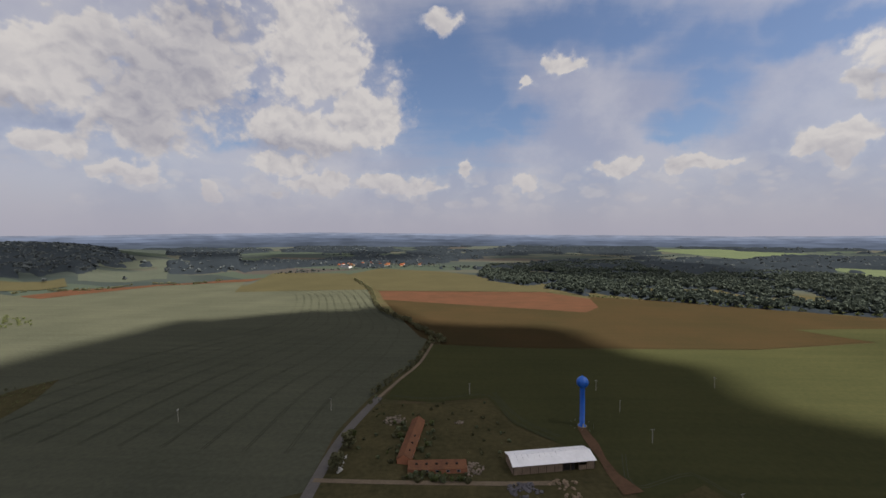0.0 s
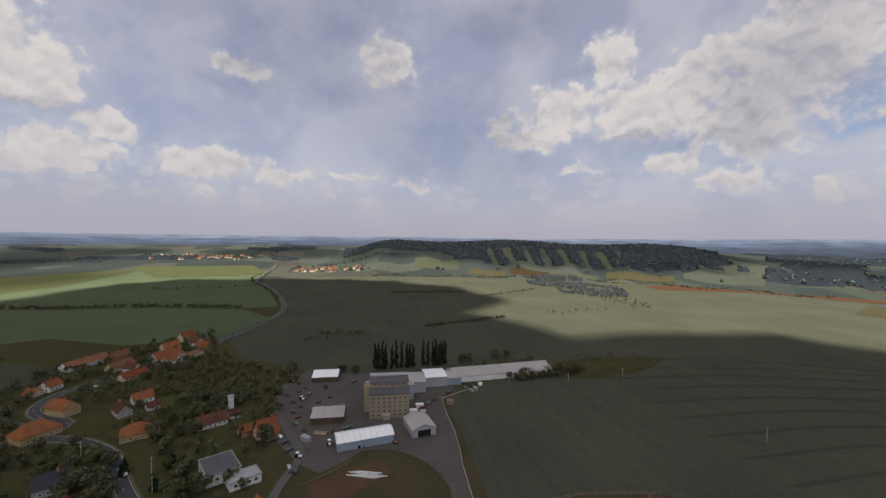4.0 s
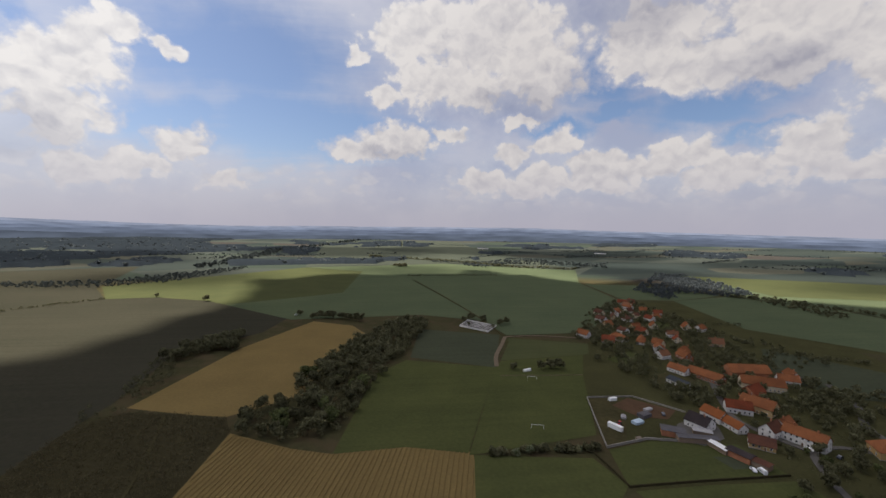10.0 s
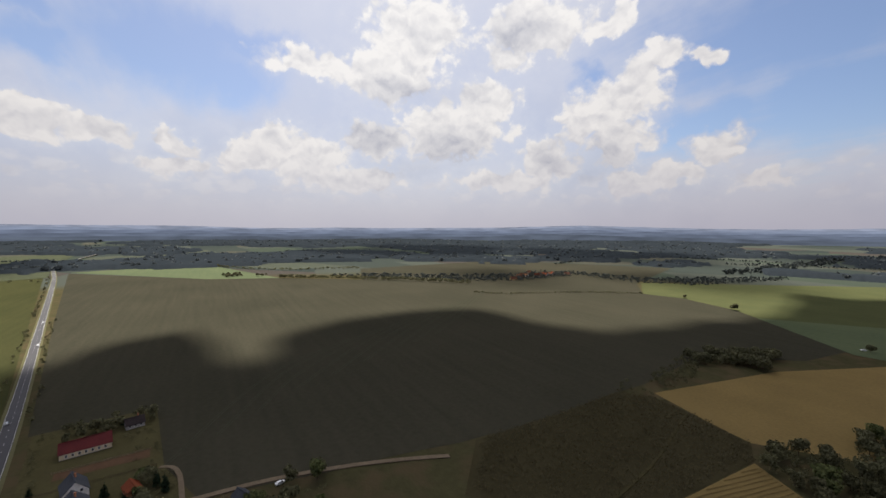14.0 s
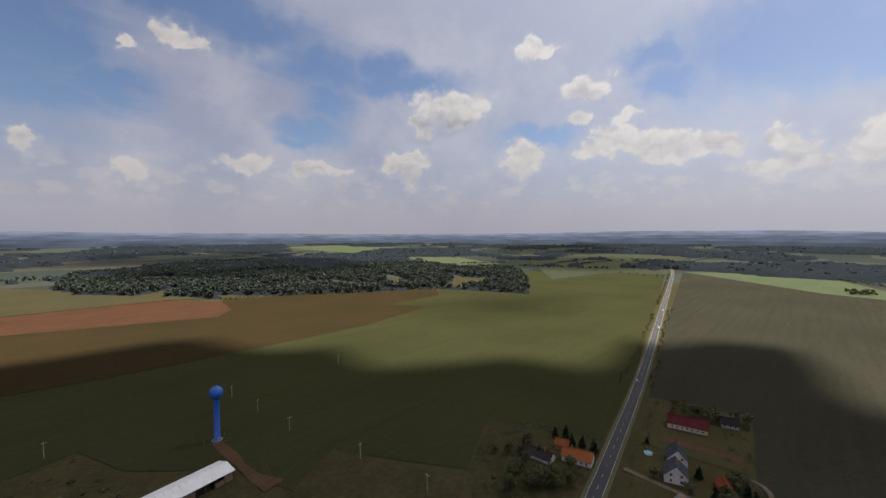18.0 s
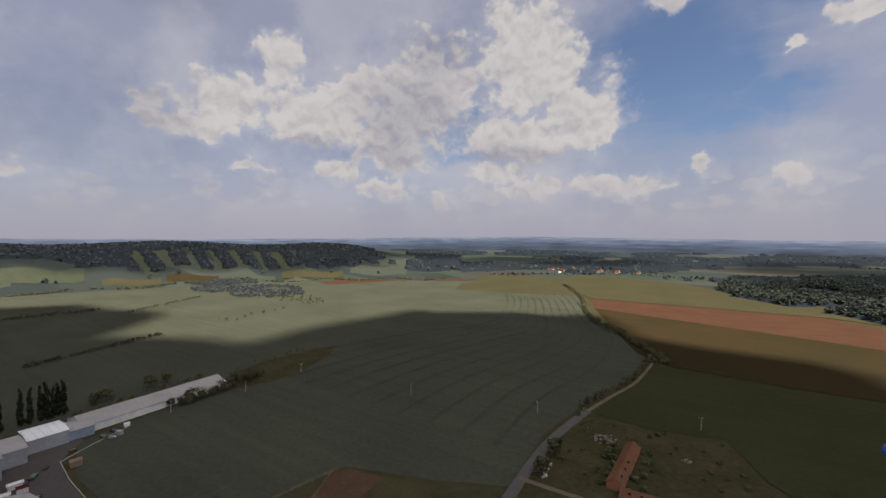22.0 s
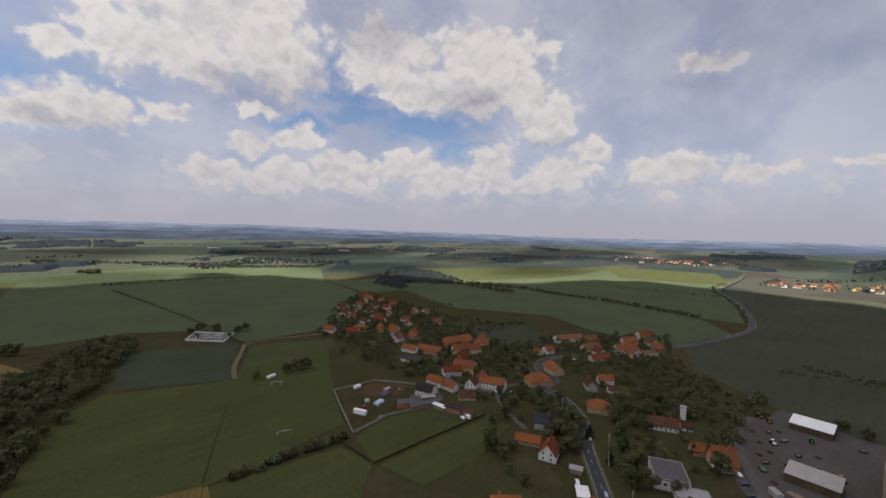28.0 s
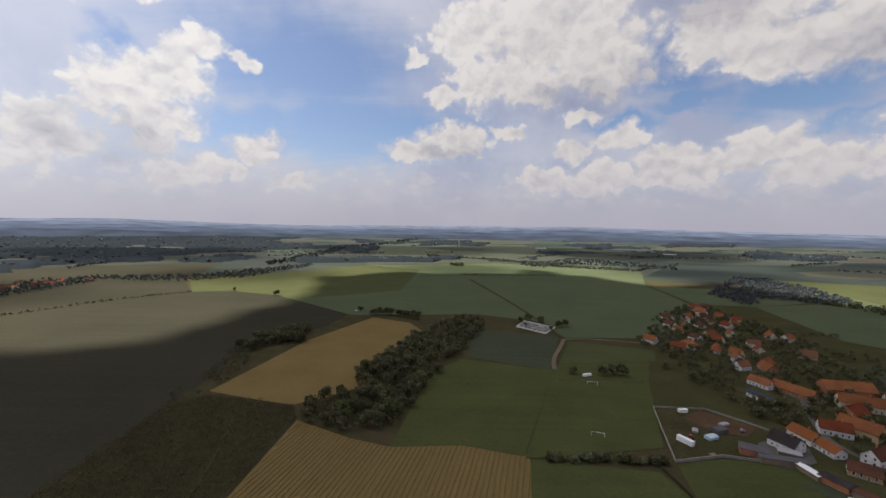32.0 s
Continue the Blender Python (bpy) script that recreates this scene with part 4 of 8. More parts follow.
field([(-815, -1040), (-1126, -891), (-1473, -621), (-1377, -250), (-1088, -230), (-900, -160), (-700, -110), (-690, -167), (-720, -301), (-720, -440), (-730, -570), (-640, -700), (-760, -840)], M_GREEN, "wide green field north of the village")
field([(-820, -1028), (-1126, -891), (-1473, -640), (-1000, -605), (-828, -656), (-745, -690)], M_YELLOW, "sunlit yellow-green field strip")
field([(-1527, -714), (-1600, -341), (-1253, -225), (-1166, -492)], M_YELLOW, "pale yellow field in the sun")
for gx, gy, turn, gl, gw, mat, label in ((-232, -300, 24, 40, 24, M_LAWN, "brown-green vegetable garden"), (-222, -355, 30, 44, 20, M_MEADOW, "green back garden of a house"),
                                         (-268, -122, 60, 34, 18, M_LAWN, "mown garden with beds"), (-318, -130, 66, 40, 24, M_MEADOW, "lawn between two houses"), (-352, -160, 70, 36, 22, M_LAWN, "kitchen garden with beds"), (-236, -72, 62, 30, 18, M_MEADOW, "garden lawn by the road"),
                                         (-290, -355, 40, 46, 26, M_LAWN, "old orchard grass"), (-345, -480, 50, 40, 24, M_MEADOW, "green plot between the far houses"), (-172, -112, 60, 28, 16, M_LAWN, "rough garden by the road")):
    c_, s_ = math.cos(math.radians(turn)), math.sin(math.radians(turn))
    field([(gx + c_ * u * gl / 2 - s_ * v * gw / 2, gy + s_ * u * gl / 2 + c_ * v * gw / 2) for u, v in ((-1, -1), (1, -1), (1, 1), (-1, 1))], mat, label)
field([(-387, -371), (-433, -293), (-387, -230), (-334, -249), (-322, -298)], M_DEEP, "dark allotment plot")
field([(-482, -350), (-514, -322), (-476, -237), (-430, -249)], M_OLIVE, "freshly dug brown plot")
field([(-938, 677), (-980, 790), (-864, 773), (-721, 636), (-745, 571)], M_SAGE, "pale field by the copse")
field([(-420, -160), (-487, -137), (-420, -106), (-385, -60), (-330, -75), (-330, -110)], M_LAWN, "village gardens with rough lawn")
field([(-160, 94), (-160, 110), (-156, 128), (-151, 149), (-126, 156), (-106, 163), (-90, 150), (-100, 100), (-130, 85)], M_LAWN, "garden lawn at the field's edge")
field([(-141, 118), (-153, 144), (-146, 152), (-126, 155), (-126, 133), (-130, 112)], M_EARTH, "dug brown garden bed")
field([(318, 62), (323, 3), (240, 0), (205, -10), (150, 5), (150, 44), (209, 48), (240, 55)], M_LAWN, "gardens of the roadside houses")
field([(255, 44), (262, 44), (263, 6), (254, 6)], M_EARTH, "brown vegetable bed behind the gardens")
field([(215, 141), (229, 101), (224, 68), (160, 60), (130, 90), (157, 115)], M_WEEDS, "overgrown garden beside the road")
field([(76, 168), (93, 172), (127, 187), (132, 175), (140, 150), (155, 112), (110, 100), (76, 130)], M_WEEDS, "rough brown-green waste ground")
field([(-66, 186), (-66, 240), (-55, 280), (-8, 282), (32, 290), (44, 250), (64, 227), (82, 215), (84, 188), (76, 160), (-60, 160)], M_WEEDS, "overgrown farmyard with weeds and rubble")
field([(84, 246), (89, 244), (90, 225), (88, 210), (89, 196), (95, 182), (84, 180), (83, 196), (84, 212), (83, 230)], M_EARTH, "reddish dirt track by the barn")
field([(-337, -44), (-366, -33), (-355, -5), (-348, 19), (-330, 60), (-315, 90), (-302, 88), (-283, 72), (-257, 69), (-234, 68), (-212, 65), (-196, 62), (-160, 58), (-160, 48), (-180, 51), (-190, 49), (-202, 45), (-213, 36), (-221, 25), (-222, 10), (-213, 1), (-205, -12),
       (-214, -22), (-240, -38), (-263, -42), (-290, -50)], M_GRAVEL, "grey gravel yard of the grain mill")
field([(-198, -16), (-212, 21), (-198, 24), (-184, 2), (-183, -18)], M_EARTH, "bare brown patch of earth")
field([(-318, 181), (-330, 192), (-345, 205), (-342, 216), (-349, 240), (-345, 266), (-341, 300), (-330, 322), (-318, 302), (-306, 280), (-297, 249), (-293, 216), (-302, 188)], M_WEEDS, "patch of rough weeds beyond the long hall")


def hill_field(az0, az1, r0, r1, mat, slant=0.0):
    """A field on the ridge's slope with uneven edges, between two azimuths; slant leans it as it climbs."""
    ring = []
    for j, (r, back) in enumerate(((r0, False), (r1, True))):
        for k in range(9):
            t = k / 8
            a = (az1 + (az0 - az1) * t if back else az0 + (az1 - az0) * t) + (slant if back else 0) + 0.5 * noise.noise(Vector((k * 0.9, j * 3.1, az0)))
            rr = r + 0.16 * (r1 - r0) * noise.noise(Vector((a * 0.8, r / 90, 3)))
            ring.append((-rr * math.sin(radians(a)), rr * math.cos(radians(a))))
    return field(ring, mat, "sloping field at the foot of the ridge")


for row in ((88, 79, 1290, 1420, M_PALE), (80, 73.5, 1330, 1500, M_DEEP), (72, 66.5, 1240, 1330, M_OLIVE), (66, 60.5, 1255, 1350, M_SPROUT), (60, 54, 1235, 1320, M_DEEP), (53, 45, 1250, 1360, M_OLIVE),
            (44, 36, 1300, 1470, M_PALE), (37, 29, 1420, 1600, M_PALE), (43, 35, 1510, 1700, M_PALE)):
    hill_field(*row)
for a in (65.3, 62.6, 60.2, 57.8, 55.2, 52.8, 68.0):
    hill_field(a, a - 1.3, 1410, 1740, M_DEEP, 1.6)
# ---------------------------------------------------------------- roads and tracks
def dashes(pts, length, gap, width, lift, offset=0.0):
    """Painted dashes along a line."""
    g, run, start = Geo(), 0.0, 0
    seg = []
    for i in range(1, len(pts)):
        run += math.dist(pts[i - 1], pts[i])
        on = run % (length + gap) < length
        if on:
            seg.append(pts[i])
        elif len(seg) > 1:
            ribbon(seg, width, lift, g, offset)
            seg = []
        else:
            seg = []
    return g


ROADS = []


def road(pts, width, mat, label, name="road", lined=False, verge=0.0, lift=0.42, step=6.0):
    lift += 0.014 * len(ROADS)
    ROADS.append(name)
    line = smooth_line(pts, step)
    base = single(name, ribbon(line, width, lift, thick=0.4), mat, label, "road", kind="structure")
    if lined:
        for side in (-1, 1):
            part("edge_line", ribbon(line, 0.15, lift + 0.03, offset=side * (width / 2 - 0.3)), M_LINE, base, "white painted edge line")
        fine = smooth_line(pts, 1.5)
        part("centre_line", dashes(fine, 4.5, 6.0, 0.15, lift + 0.03), M_LINE, base, "dashed white centre line")
    if verge:
        for side in (-1, 1):
            part("verge", ribbon(line, verge, lift - 0.05, offset=side * (width / 2 + verge / 2)), M_VERGE, base, "dry pale grass verge")
    return base


VILLAGE_ROAD = [(-60, -24), (-110, -42), (-166, -70), (-209, -102), (-244, -125), (-263, -150), (-271, -172), (-290, -172), (-299, -190), (-312, -204), (-330, -209), (-352, -204), (-400, -176), (-487, -137), (-606, -103), (-679, -98), (-780, -118),
                (-900, -153), (-1000, -190), (-1088, -224), (-1230, -235), (-1377, -240), (-1632, -264)]
MAIN_ROAD = [(-60, -24), (20, 18), (90, 43), (165, 57), (218, 63), (364, 79), (710, 124), (1200, 188), (1680, 253), (2100, 220), (2560, 140)]
road(MAIN_ROAD, 7.4, M_ASPHALT, "straight two-lane asphalt road between the fields", lined=True, verge=1.8, step=12.0)
road(VILLAGE_ROAD, 7.0, M_ASPHALT, "winding asphalt road through the village", lined=True, verge=1.2)
road([(-60, 60), (-63, 120), (-65, 172), (-62, 235), (-50, 292)], 6.0, M_OLDROAD, "worn grey lane beside the field", step=8.0)
road([(-50, 292), (-38, 330), (-24, 374), (-14, 440)], 3.0, M_TRACK, "pale field track along the hedge")
road([(-66, 191), (-30, 190), (0, 189.5), (30, 189), (56, 189.5)], 3.2, M_TRACK, "pale concrete-slab farm track")
road([(-290, -192), (-298, -210), (-330, -240), (-350, -275)], 4.5, M_OLDROAD, "narrow village lane")
road([(-271, -178), (-255, -190), (-232, -187), (-215, -165), (-203, -140)], 3.5, M_OLDROAD, "lane to the white farmhouse")
road([(-232, -187), (-222, -225), (-240, -262), (-262, -300), (-262, -345), (-285, -390), (-300, -440), (-320, -500), (-360, -580), (-392, -640)], 4.0, M_OLDROAD, "village street between the houses")
road([(-200, -30), (-227, -24), (-263, -38), (-300, -48), (-335, -46)], 5.0, M_OLDROAD, "grey access lane to the mill yard")
road([(-166, -66), (-175, -38), (-200, -30)], 4.5, M_OLDROAD, "lane from the road to the school")
road([(212, 54), (208, 30), (205, 7), (203, -6), (199, -35), (192, -62), (180, -100)], 3.0, M_TRACK, "sandy farm track behind the houses")
road([(204, -6), (227, -6), (237, -3), (240, 2)], 2.2, M_TRACK, "sandy footpath at the garden corner")
road([(-121, -438), (-108, -405), (-94, -371), (-87, -341)], 4.0, M_TRACK, "reddish dirt path by the meadow")
road([(-121, -438), (-160, -440), (-215, -425), (-245, -415)], 2.8, M_TRACK, "footpath from the graveyard")
road([(-31, -946), (-70, -760), (-108, -555), (-121, -438)], 2.6, M_WEEDS, "grassy path across the crop")
road([(112, -128), (125, -190), (150, -262)], 1.5, M_WEEDS, "trodden path through the brambles")
road([(-58, -20), (-40, 20), (-60, 60)], 6.0, M_OLDROAD, "worn grey lane off the village road")

# tramlines curving over the cereal
for k in range(11):
    o = k * 24.0
    g = Geo()
    pts = smooth_line([(-90 - o * 1.05, 215 + o * 0.05), (-85 - o, 300 + o * 0.12), (-62 - o * 0.95, 400 + o * 0.1), (-62 - o * 0.72, 520 + o * 0.05), (-108 - o * 0.6, 640), (-160 - o * 0.62, 800), (-190 - o * 0.8, 880)], 12)
    pts = [p for p in pts if math.hypot(*p) > 215]
    for off in (-0.9, 0.9):
        ribbon(pts, 0.5, 0.30, g, offset=off)
    single("tramline", g, M_RUT, "pair of wheel ruts pressed into the cereal", "tramline", group="tramlines in the cereal", kind="structure")
for k in range(9):
    g = Geo()
    pts = smooth_line([(240 + k * 20, 0 - k * 26), (330 + k * 22, -60 - k * 30), (420 + k * 30, -150 - k * 36)], 14)
    for off in (-0.9, 0.9):
        ribbon(pts, 0.5, 0.30, g, offset=off)
    single("tramline", g, M_RUT, "pair of faint ruts in the ripening cereal", "tramline", group="tramlines in the ripening cereal", kind="structure")
for pts in ([(66, 230), (45, 254), (33, 296), (-8, 290), (-42, 296)], [(70, 234), (50, 258), (38, 302)], [(230, 105), (170, 145), (134, 182), (126, 196), (92, 186), (100, 215)]):
    g = Geo()
    for off in (-0.9, 0.9):
        ribbon(smooth_line(pts, 8), 0.5, 0.35, g, offset=off)
    single("tramline", g, M_RUT, "tractor ruts round the edge of the green field", "tramline", kind="structure")


# raked hay: long low swaths
def swaths(outline, angle, gap, label):
    """Ridges of raked hay laid across a field, cut to its outline."""
    ca, sa = math.cos(radians(angle)), math.sin(radians(angle))
    us = [p[0] * ca + p[1] * sa for p in outline]
    vs = [-p[0] * sa + p[1] * ca for p in outline]
    g = Geo()
    v = min(vs) + gap
    while v < max(vs) - 1:
        cross = []
        for i in range(len(outline)):
            j = (i + 1) % len(outline)
            if (vs[i] - v) * (vs[j] - v) < 0:
                t = (v - vs[i]) / (vs[j] - vs[i])
                cross.append(us[i] + t * (us[j] - us[i]))
        cross.sort()
        for a, b in zip(cross[::2], cross[1::2]):
            n = max(2, int((b - a) / 7))
            rows = []
            for k in range(n + 1):
                u = a + 1.2 + (b - a - 2.4) * k / n
                w = 0.42 + 0.2 * noise.noise(Vector((u * 0.2, v, 0)))
                d = v + 0.5 * noise.noise(Vector((u * 0.05, v * 0.4, 3)))
                for dv, z in ((-w, 0.3), (0, 0.62), (w, 0.3)):
                    rows.append((u * ca - (d + dv) * sa, u * sa + (d + dv) * ca, z))
            g.add(rows, [(3 * k + m, 3 * k + m + 1, 3 * k + m + 4, 3 * k + m + 3) for k in range(n) for m in (0, 1)])
        v += gap
    return single("hay_swaths", g, M_SWATH, label, "hay", kind="stuff")


swaths([(99, -236), (60, -220), (36, -213), (-4, -217), (-40, -208), (-36, -170), (-20, -122), (60, -92), (108, -130), (101, -160)], 78, 2.7, "raked rows of drying golden hay")

# ---------------------------------------------------------------- trees
def crown_mesh(name, mat, height, width, leaves, size, seed, shape="round", slot=None):
    """Clumps of leaf quads about a few limbs; uneven outline with gaps."""
    rng = np.random.default_rng(seed)
    blobs = []
    if shape == "column":
        for k in range(9):
            z = height * (0.12 + 0.86 * k / 8)
            blobs.append((rng.normal(0, 0.12 * width), rng.normal(0, 0.12 * width), z, width * 0.42 * (1 - 0.65 * (k / 8) ** 2), height * 0.10))
    elif shape == "cone":
        for k in range(9):
            z = height * (0.12 + 0.84 * k / 8)
            r = width * 0.5 * (1.05 - k / 8)
            for q in range(3 if k < 6 else 1):
                a = rng.uniform(0, 6.28)
                blobs.append((r * 0.5 * math.cos(a), r * 0.5 * math.sin(a), z, r * 0.62 + 0.15, height * 0.05))
    elif shape == "bush":
        for k in range(7):
            a, r = rng.uniform(0, 6.28), width * 0.32 * rng.uniform(0, 1)
            blobs.append((r * math.cos(a), r * math.sin(a), height * rng.uniform(0.3, 0.6), width * rng.uniform(0.2, 0.32), height * 0.33))
    else:
        for k in range(12):
            a, r = rng.uniform(0, 6.28), width * 0.33 * math.sqrt(rng.uniform(0, 1))
            z = height * rng.uniform(0.38, 0.84)
            s = width * rng.uniform(0.17, 0.29) * (1.1 - 0.5 * abs(z / height - 0.55))
            blobs.append((r * math.cos(a), r * math.sin(a), z, s, s * 0.85))
    blobs = np.array(blobs)
    pick = rng.choice(len(blobs), leaves, p=blobs[:, 3] ** 2 / (blobs[:, 3] ** 2).sum())
    d = rng.normal(size=(leaves, 3))
    d /= np.linalg.norm(d, axis=1)[:, None]
    rad = rng.uniform(0.72, 1.08, leaves)[:, None]
    c = blobs[pick, :3] + d * rad * blobs[pick][:, [3, 3, 4]]
    c[:, 2] = np.maximum(c[:, 2], 0.25)
    nrm = d + rng.normal(scale=0.55, size=d.shape)
    nrm /= np.linalg.norm(nrm, axis=1)[:, None]
    t = np.cross(nrm, rng.normal(size=d.shape))
    t /= np.linalg.norm(t, axis=1)[:, None]
    b = np.cross(nrm, t)
    s = (size * rng.uniform(0.6, 1.35, leaves))[:, None]
    v = np.stack([c - t * s - b * s * 0.7, c + t * s - b * s * 0.7, c + t * s * 0.8 + b * s, c - t * s * 0.8 + b * s], 1).reshape(-1, 3)
    me = bpy.data.meshes.new(name)
    me.from_pydata(v.tolist(), [], [(4 * i, 4 * i + 1, 4 * i + 2, 4 * i + 3) for i in range(leaves)])
    me.materials.append(mat)
    return me, v.reshape(-1, 4, 3)


def trunk_mesh(height, width, seed, spire=False):
    rng = random.Random(seed)
    g = Geo()
    top = height * 0.5
    if spire:
        g.tube((0, 0, -0.3), (0, 0, height * 0.93), 0.018 * height, 0.004 * height, 7)
        return g.mesh("trunk", M_BARK)
    g.tube((0, 0, -0.3), (0, 0, top * 0.55), 0.035 * height * 0.6, 0.022 * height * 0.6, 7)
    for k in range(5):
        a = k * 1.26 + rng.uniform(-0.3, 0.3)
        r = width * rng.uniform(0.16, 0.28)
        g.tube((0, 0, top * rng.uniform(0.4, 0.55)), (r * math.cos(a), r * math.sin(a), height * rng.uniform(0.5, 0.72)), 0.011 * height, 0.004 * height, 5)
    g.tube((0, 0, top * 0.55), (0.1, 0.1, height * 0.78), 0.012 * height, 0.004 * height, 5)
    return g.mesh("trunk", M_BARK)


TREE_KINDS = {}
for kind, mat, h, w, n, s, shape, label in (
        ("round_a", M_LEAF, 9, 8, 620, 0.42, "round", "broad dark green deciduous tree in full leaf"), ("round_b", M_LEAF, 9, 7, 560, 0.42, "round", "dense dark green deciduous tree in full leaf"),
        ("round_c", M_LEAF_LIGHT, 9, 8, 600, 0.42, "round", "light green deciduous tree with an open crown"), ("round_d", M_LEAF, 9, 9, 640, 0.44, "round", "spreading dark green deciduous tree"),
        ("fruit", M_LEAF_LIGHT, 5, 4.6, 330, 0.32, "round", "small light green fruit tree in the grass"), ("blossom", M_LEAF_BLOSSOM, 5, 5.4, 360, 0.32, "bush", "pale blossoming shrub in rough grass"),
        ("bush", M_LEAF, 3, 4.2, 240, 0.34, "bush", "low dark green bush in rough grass"), ("poplar", M_POPLAR, 22, 3.6, 1000, 0.5, "column", "tall narrow lombardy poplar behind the mill"),
        ("spruce", M_NEEDLE, 12, 5.0, 560, 0.42, "cone", "dark pointed spruce beside a house")):
    TREE_KINDS[kind] = (crown_mesh("crown", mat, h, w, n, s, sum(map(ord, kind)), shape)[0], trunk_mesh(h, w, len(kind), shape in ("cone", "column")), h, label)


def tree(kind, x, y, height, group="", label=""):
    crown, trunk, h, lab = TREE_KINDS[kind]
    s = height / h
    sx = s * RNG.uniform(0.88, 1.15)
    m = pose(x, y, land(x, y) + 0.1, 0, 0, RNG.uniform(0, 360)) @ Matrix.Diagonal((sx, sx, s, 1))
    bush = kind in ("bush", "blossom")
    t = thing("bush" if bush else ("conifer" if kind == "spruce" else "tree"), label or lab, "bush" if bush else "tree", m, group)
    part("trunk", trunk, None, t)
    part("crown", crown, None, t)
    return t


# joined woodland: the same crowns, many in one mesh
def wood(points, mat, label, leaves=46, size=1.25, name="woodland", tall=(9, 15), squat=1.0, shape="round"):
    """points: (x, y) of the trees. One mesh of joined crowns for woods in which no tree can be picked out."""
    kinds = [crown_mesh("far_crown", mat, 10, 8.5 * squat, leaves, size, 50 + k, shape)[1] for k in range(5)]
    for me in [m for m in bpy.data.meshes if m.name.startswith("far_crown")]:
        bpy.data.meshes.remove(me)
    out_v = []
    for x, y in [p for p in points if math.hypot(*p) < 3290]:
        q = RNG.choice(kinds)
        h = RNG.uniform(*tall) / 10
        a = RNG.uniform(0, 6.28)
        ca, sa = math.cos(a), math.sin(a)
        rot = np.array([[ca, sa, 0], [-sa, ca, 0], [0, 0, 1]])
        out_v.append((q @ rot) * (h * RNG.uniform(0.85, 1.25), h * RNG.uniform(0.85, 1.25), h) + (x, y, land(x, y)))
    v = np.concatenate(out_v).reshape(-1, 3)
    me = bpy.data.meshes.new(name)
    n = len(v) // 4
    me.vertices.add(len(v))
    me.vertices.foreach_set("co", v.astype(np.float32).ravel())
    me.loops.add(4 * n)
    me.loops.foreach_set("vertex_index", np.arange(4 * n, dtype=np.int32))
    me.polygons.add(n)
    me.polygons.foreach_set("loop_start", np.arange(0, 4 * n, 4, dtype=np.int32))
    me.update(calc_edges=True)
    me.materials.append(mat)
    ob = new(name, me)
    return tagged(ob, label, "woodland", kind="stuff")


def inside(x, y, poly):
    res = False
    for (x0, y0), (x1, y1) in zip(poly, poly[1:] + poly[:1]):
        if (y0 > y) != (y1 > y) and x < (x1 - x0) * (y - y0) / (y1 - y0) + x0:
            res = not res
    return res


def scatter(poly, gap, keep=1.0):
    xs, ys = [p[0] for p in poly], [p[1] for p in poly]
    res = []
    y = min(ys)
    while y < max(ys):
        x = min(xs)
        while x < max(xs):
            px, py = x + RNG.uniform(-0.45, 0.45) * gap, y + RNG.uniform(-0.45, 0.45) * gap
            if RNG.random() < keep and inside(px, py, poly):
                res.append((px, py))
            x += gap
        y += gap
    return res


def along(pts, gap, spread=1.5, keep=1.0):
    line = smooth_line(pts, gap)
    return [(x + RNG.uniform(-spread, spread), y + RNG.uniform(-spread, spread)) for x, y in line if RNG.random() < keep]


# belts and copses
BELT = [(96, -236), (100, -268), (78, -280), (80, -319), (42, -441), (0, -530), (-38, -522), (-27, -455), (12, -340), (36, -232), (61, -224), (84, -230)]
for x, y in [p for p in scatter(BELT, 9.5, 0.8) if p[1] > -330]:
    tree(RNG.choice(("round_a", "round_b", "round_c", "round_d")), x, y, RNG.uniform(7, 12), "trees of the belt")
wood([p for p in scatter(BELT, 8.5, 0.85) if p[1] <= -330], M_LEAF, "far end of the tree belt beside the hay field", 260, 0.5, tall=(7, 12))
wood(scatter([(94, -236), (98, -266), (76, -279), (78, -319), (40, -441), (0, -528), (-36, -520), (-25, -455), (14, -340), (38, -230), (61, -222)], 6.5), M_LEAF, "undergrowth of the tree belt", 90, 0.6, tall=(3, 6), squat=1.3)
for x, y in scatter([(176, -462), (211, -402), (222, -380), (205, -370), (178, -400), (160, -395)], 7.5) + along([(120, -543), (100, -546), (78, -536), (52, -521)], 6, 2.0):
    tree(RNG.choice(("round_a", "round_b", "round_d")), x, y, RNG.uniform(8, 12), "trees round the hay field")
wood(scatter([(196, -284), (222, -376), (205, -380), (184, -330), (178, -288)], 6) + along([(204, -272), (198, -260), (180, -268)], 5), M_LEAF, "scrub round the overgrown pit", 110, 0.55, tall=(2.5, 5), squat=1.3)
wood(scatter([(188, -125), (190, -182), (196, -250), (178, -267), (139, -263), (111, -257), (102, -240), (103, -160), (113, -130), (150, -95)], 2.7), M_BUSH, "dense low bramble thicket", 34, 0.55, tall=(1.3, 3.8), squat=1.7, shape="bush")
for x, y in along([(-50, -203), (-75, -205), (-95, -204), (-112, -203)], 2.4, 2.2):
    tree(RNG.choice(("blossom", "bush", "bush", "round_b")), x, y, RNG.uniform(3, 5.5), "shrubs of the hedge row")
for x, y, h in ((319, -673, 11), (417, -710, 8), (140, -560, 9), (-100, -332, 7), (-125, -330, 9), (-134, -332, 9), (-142, -330, 10)):
    tree("round_a", x, y, h, label="lone dark deciduous tree at a field's edge")
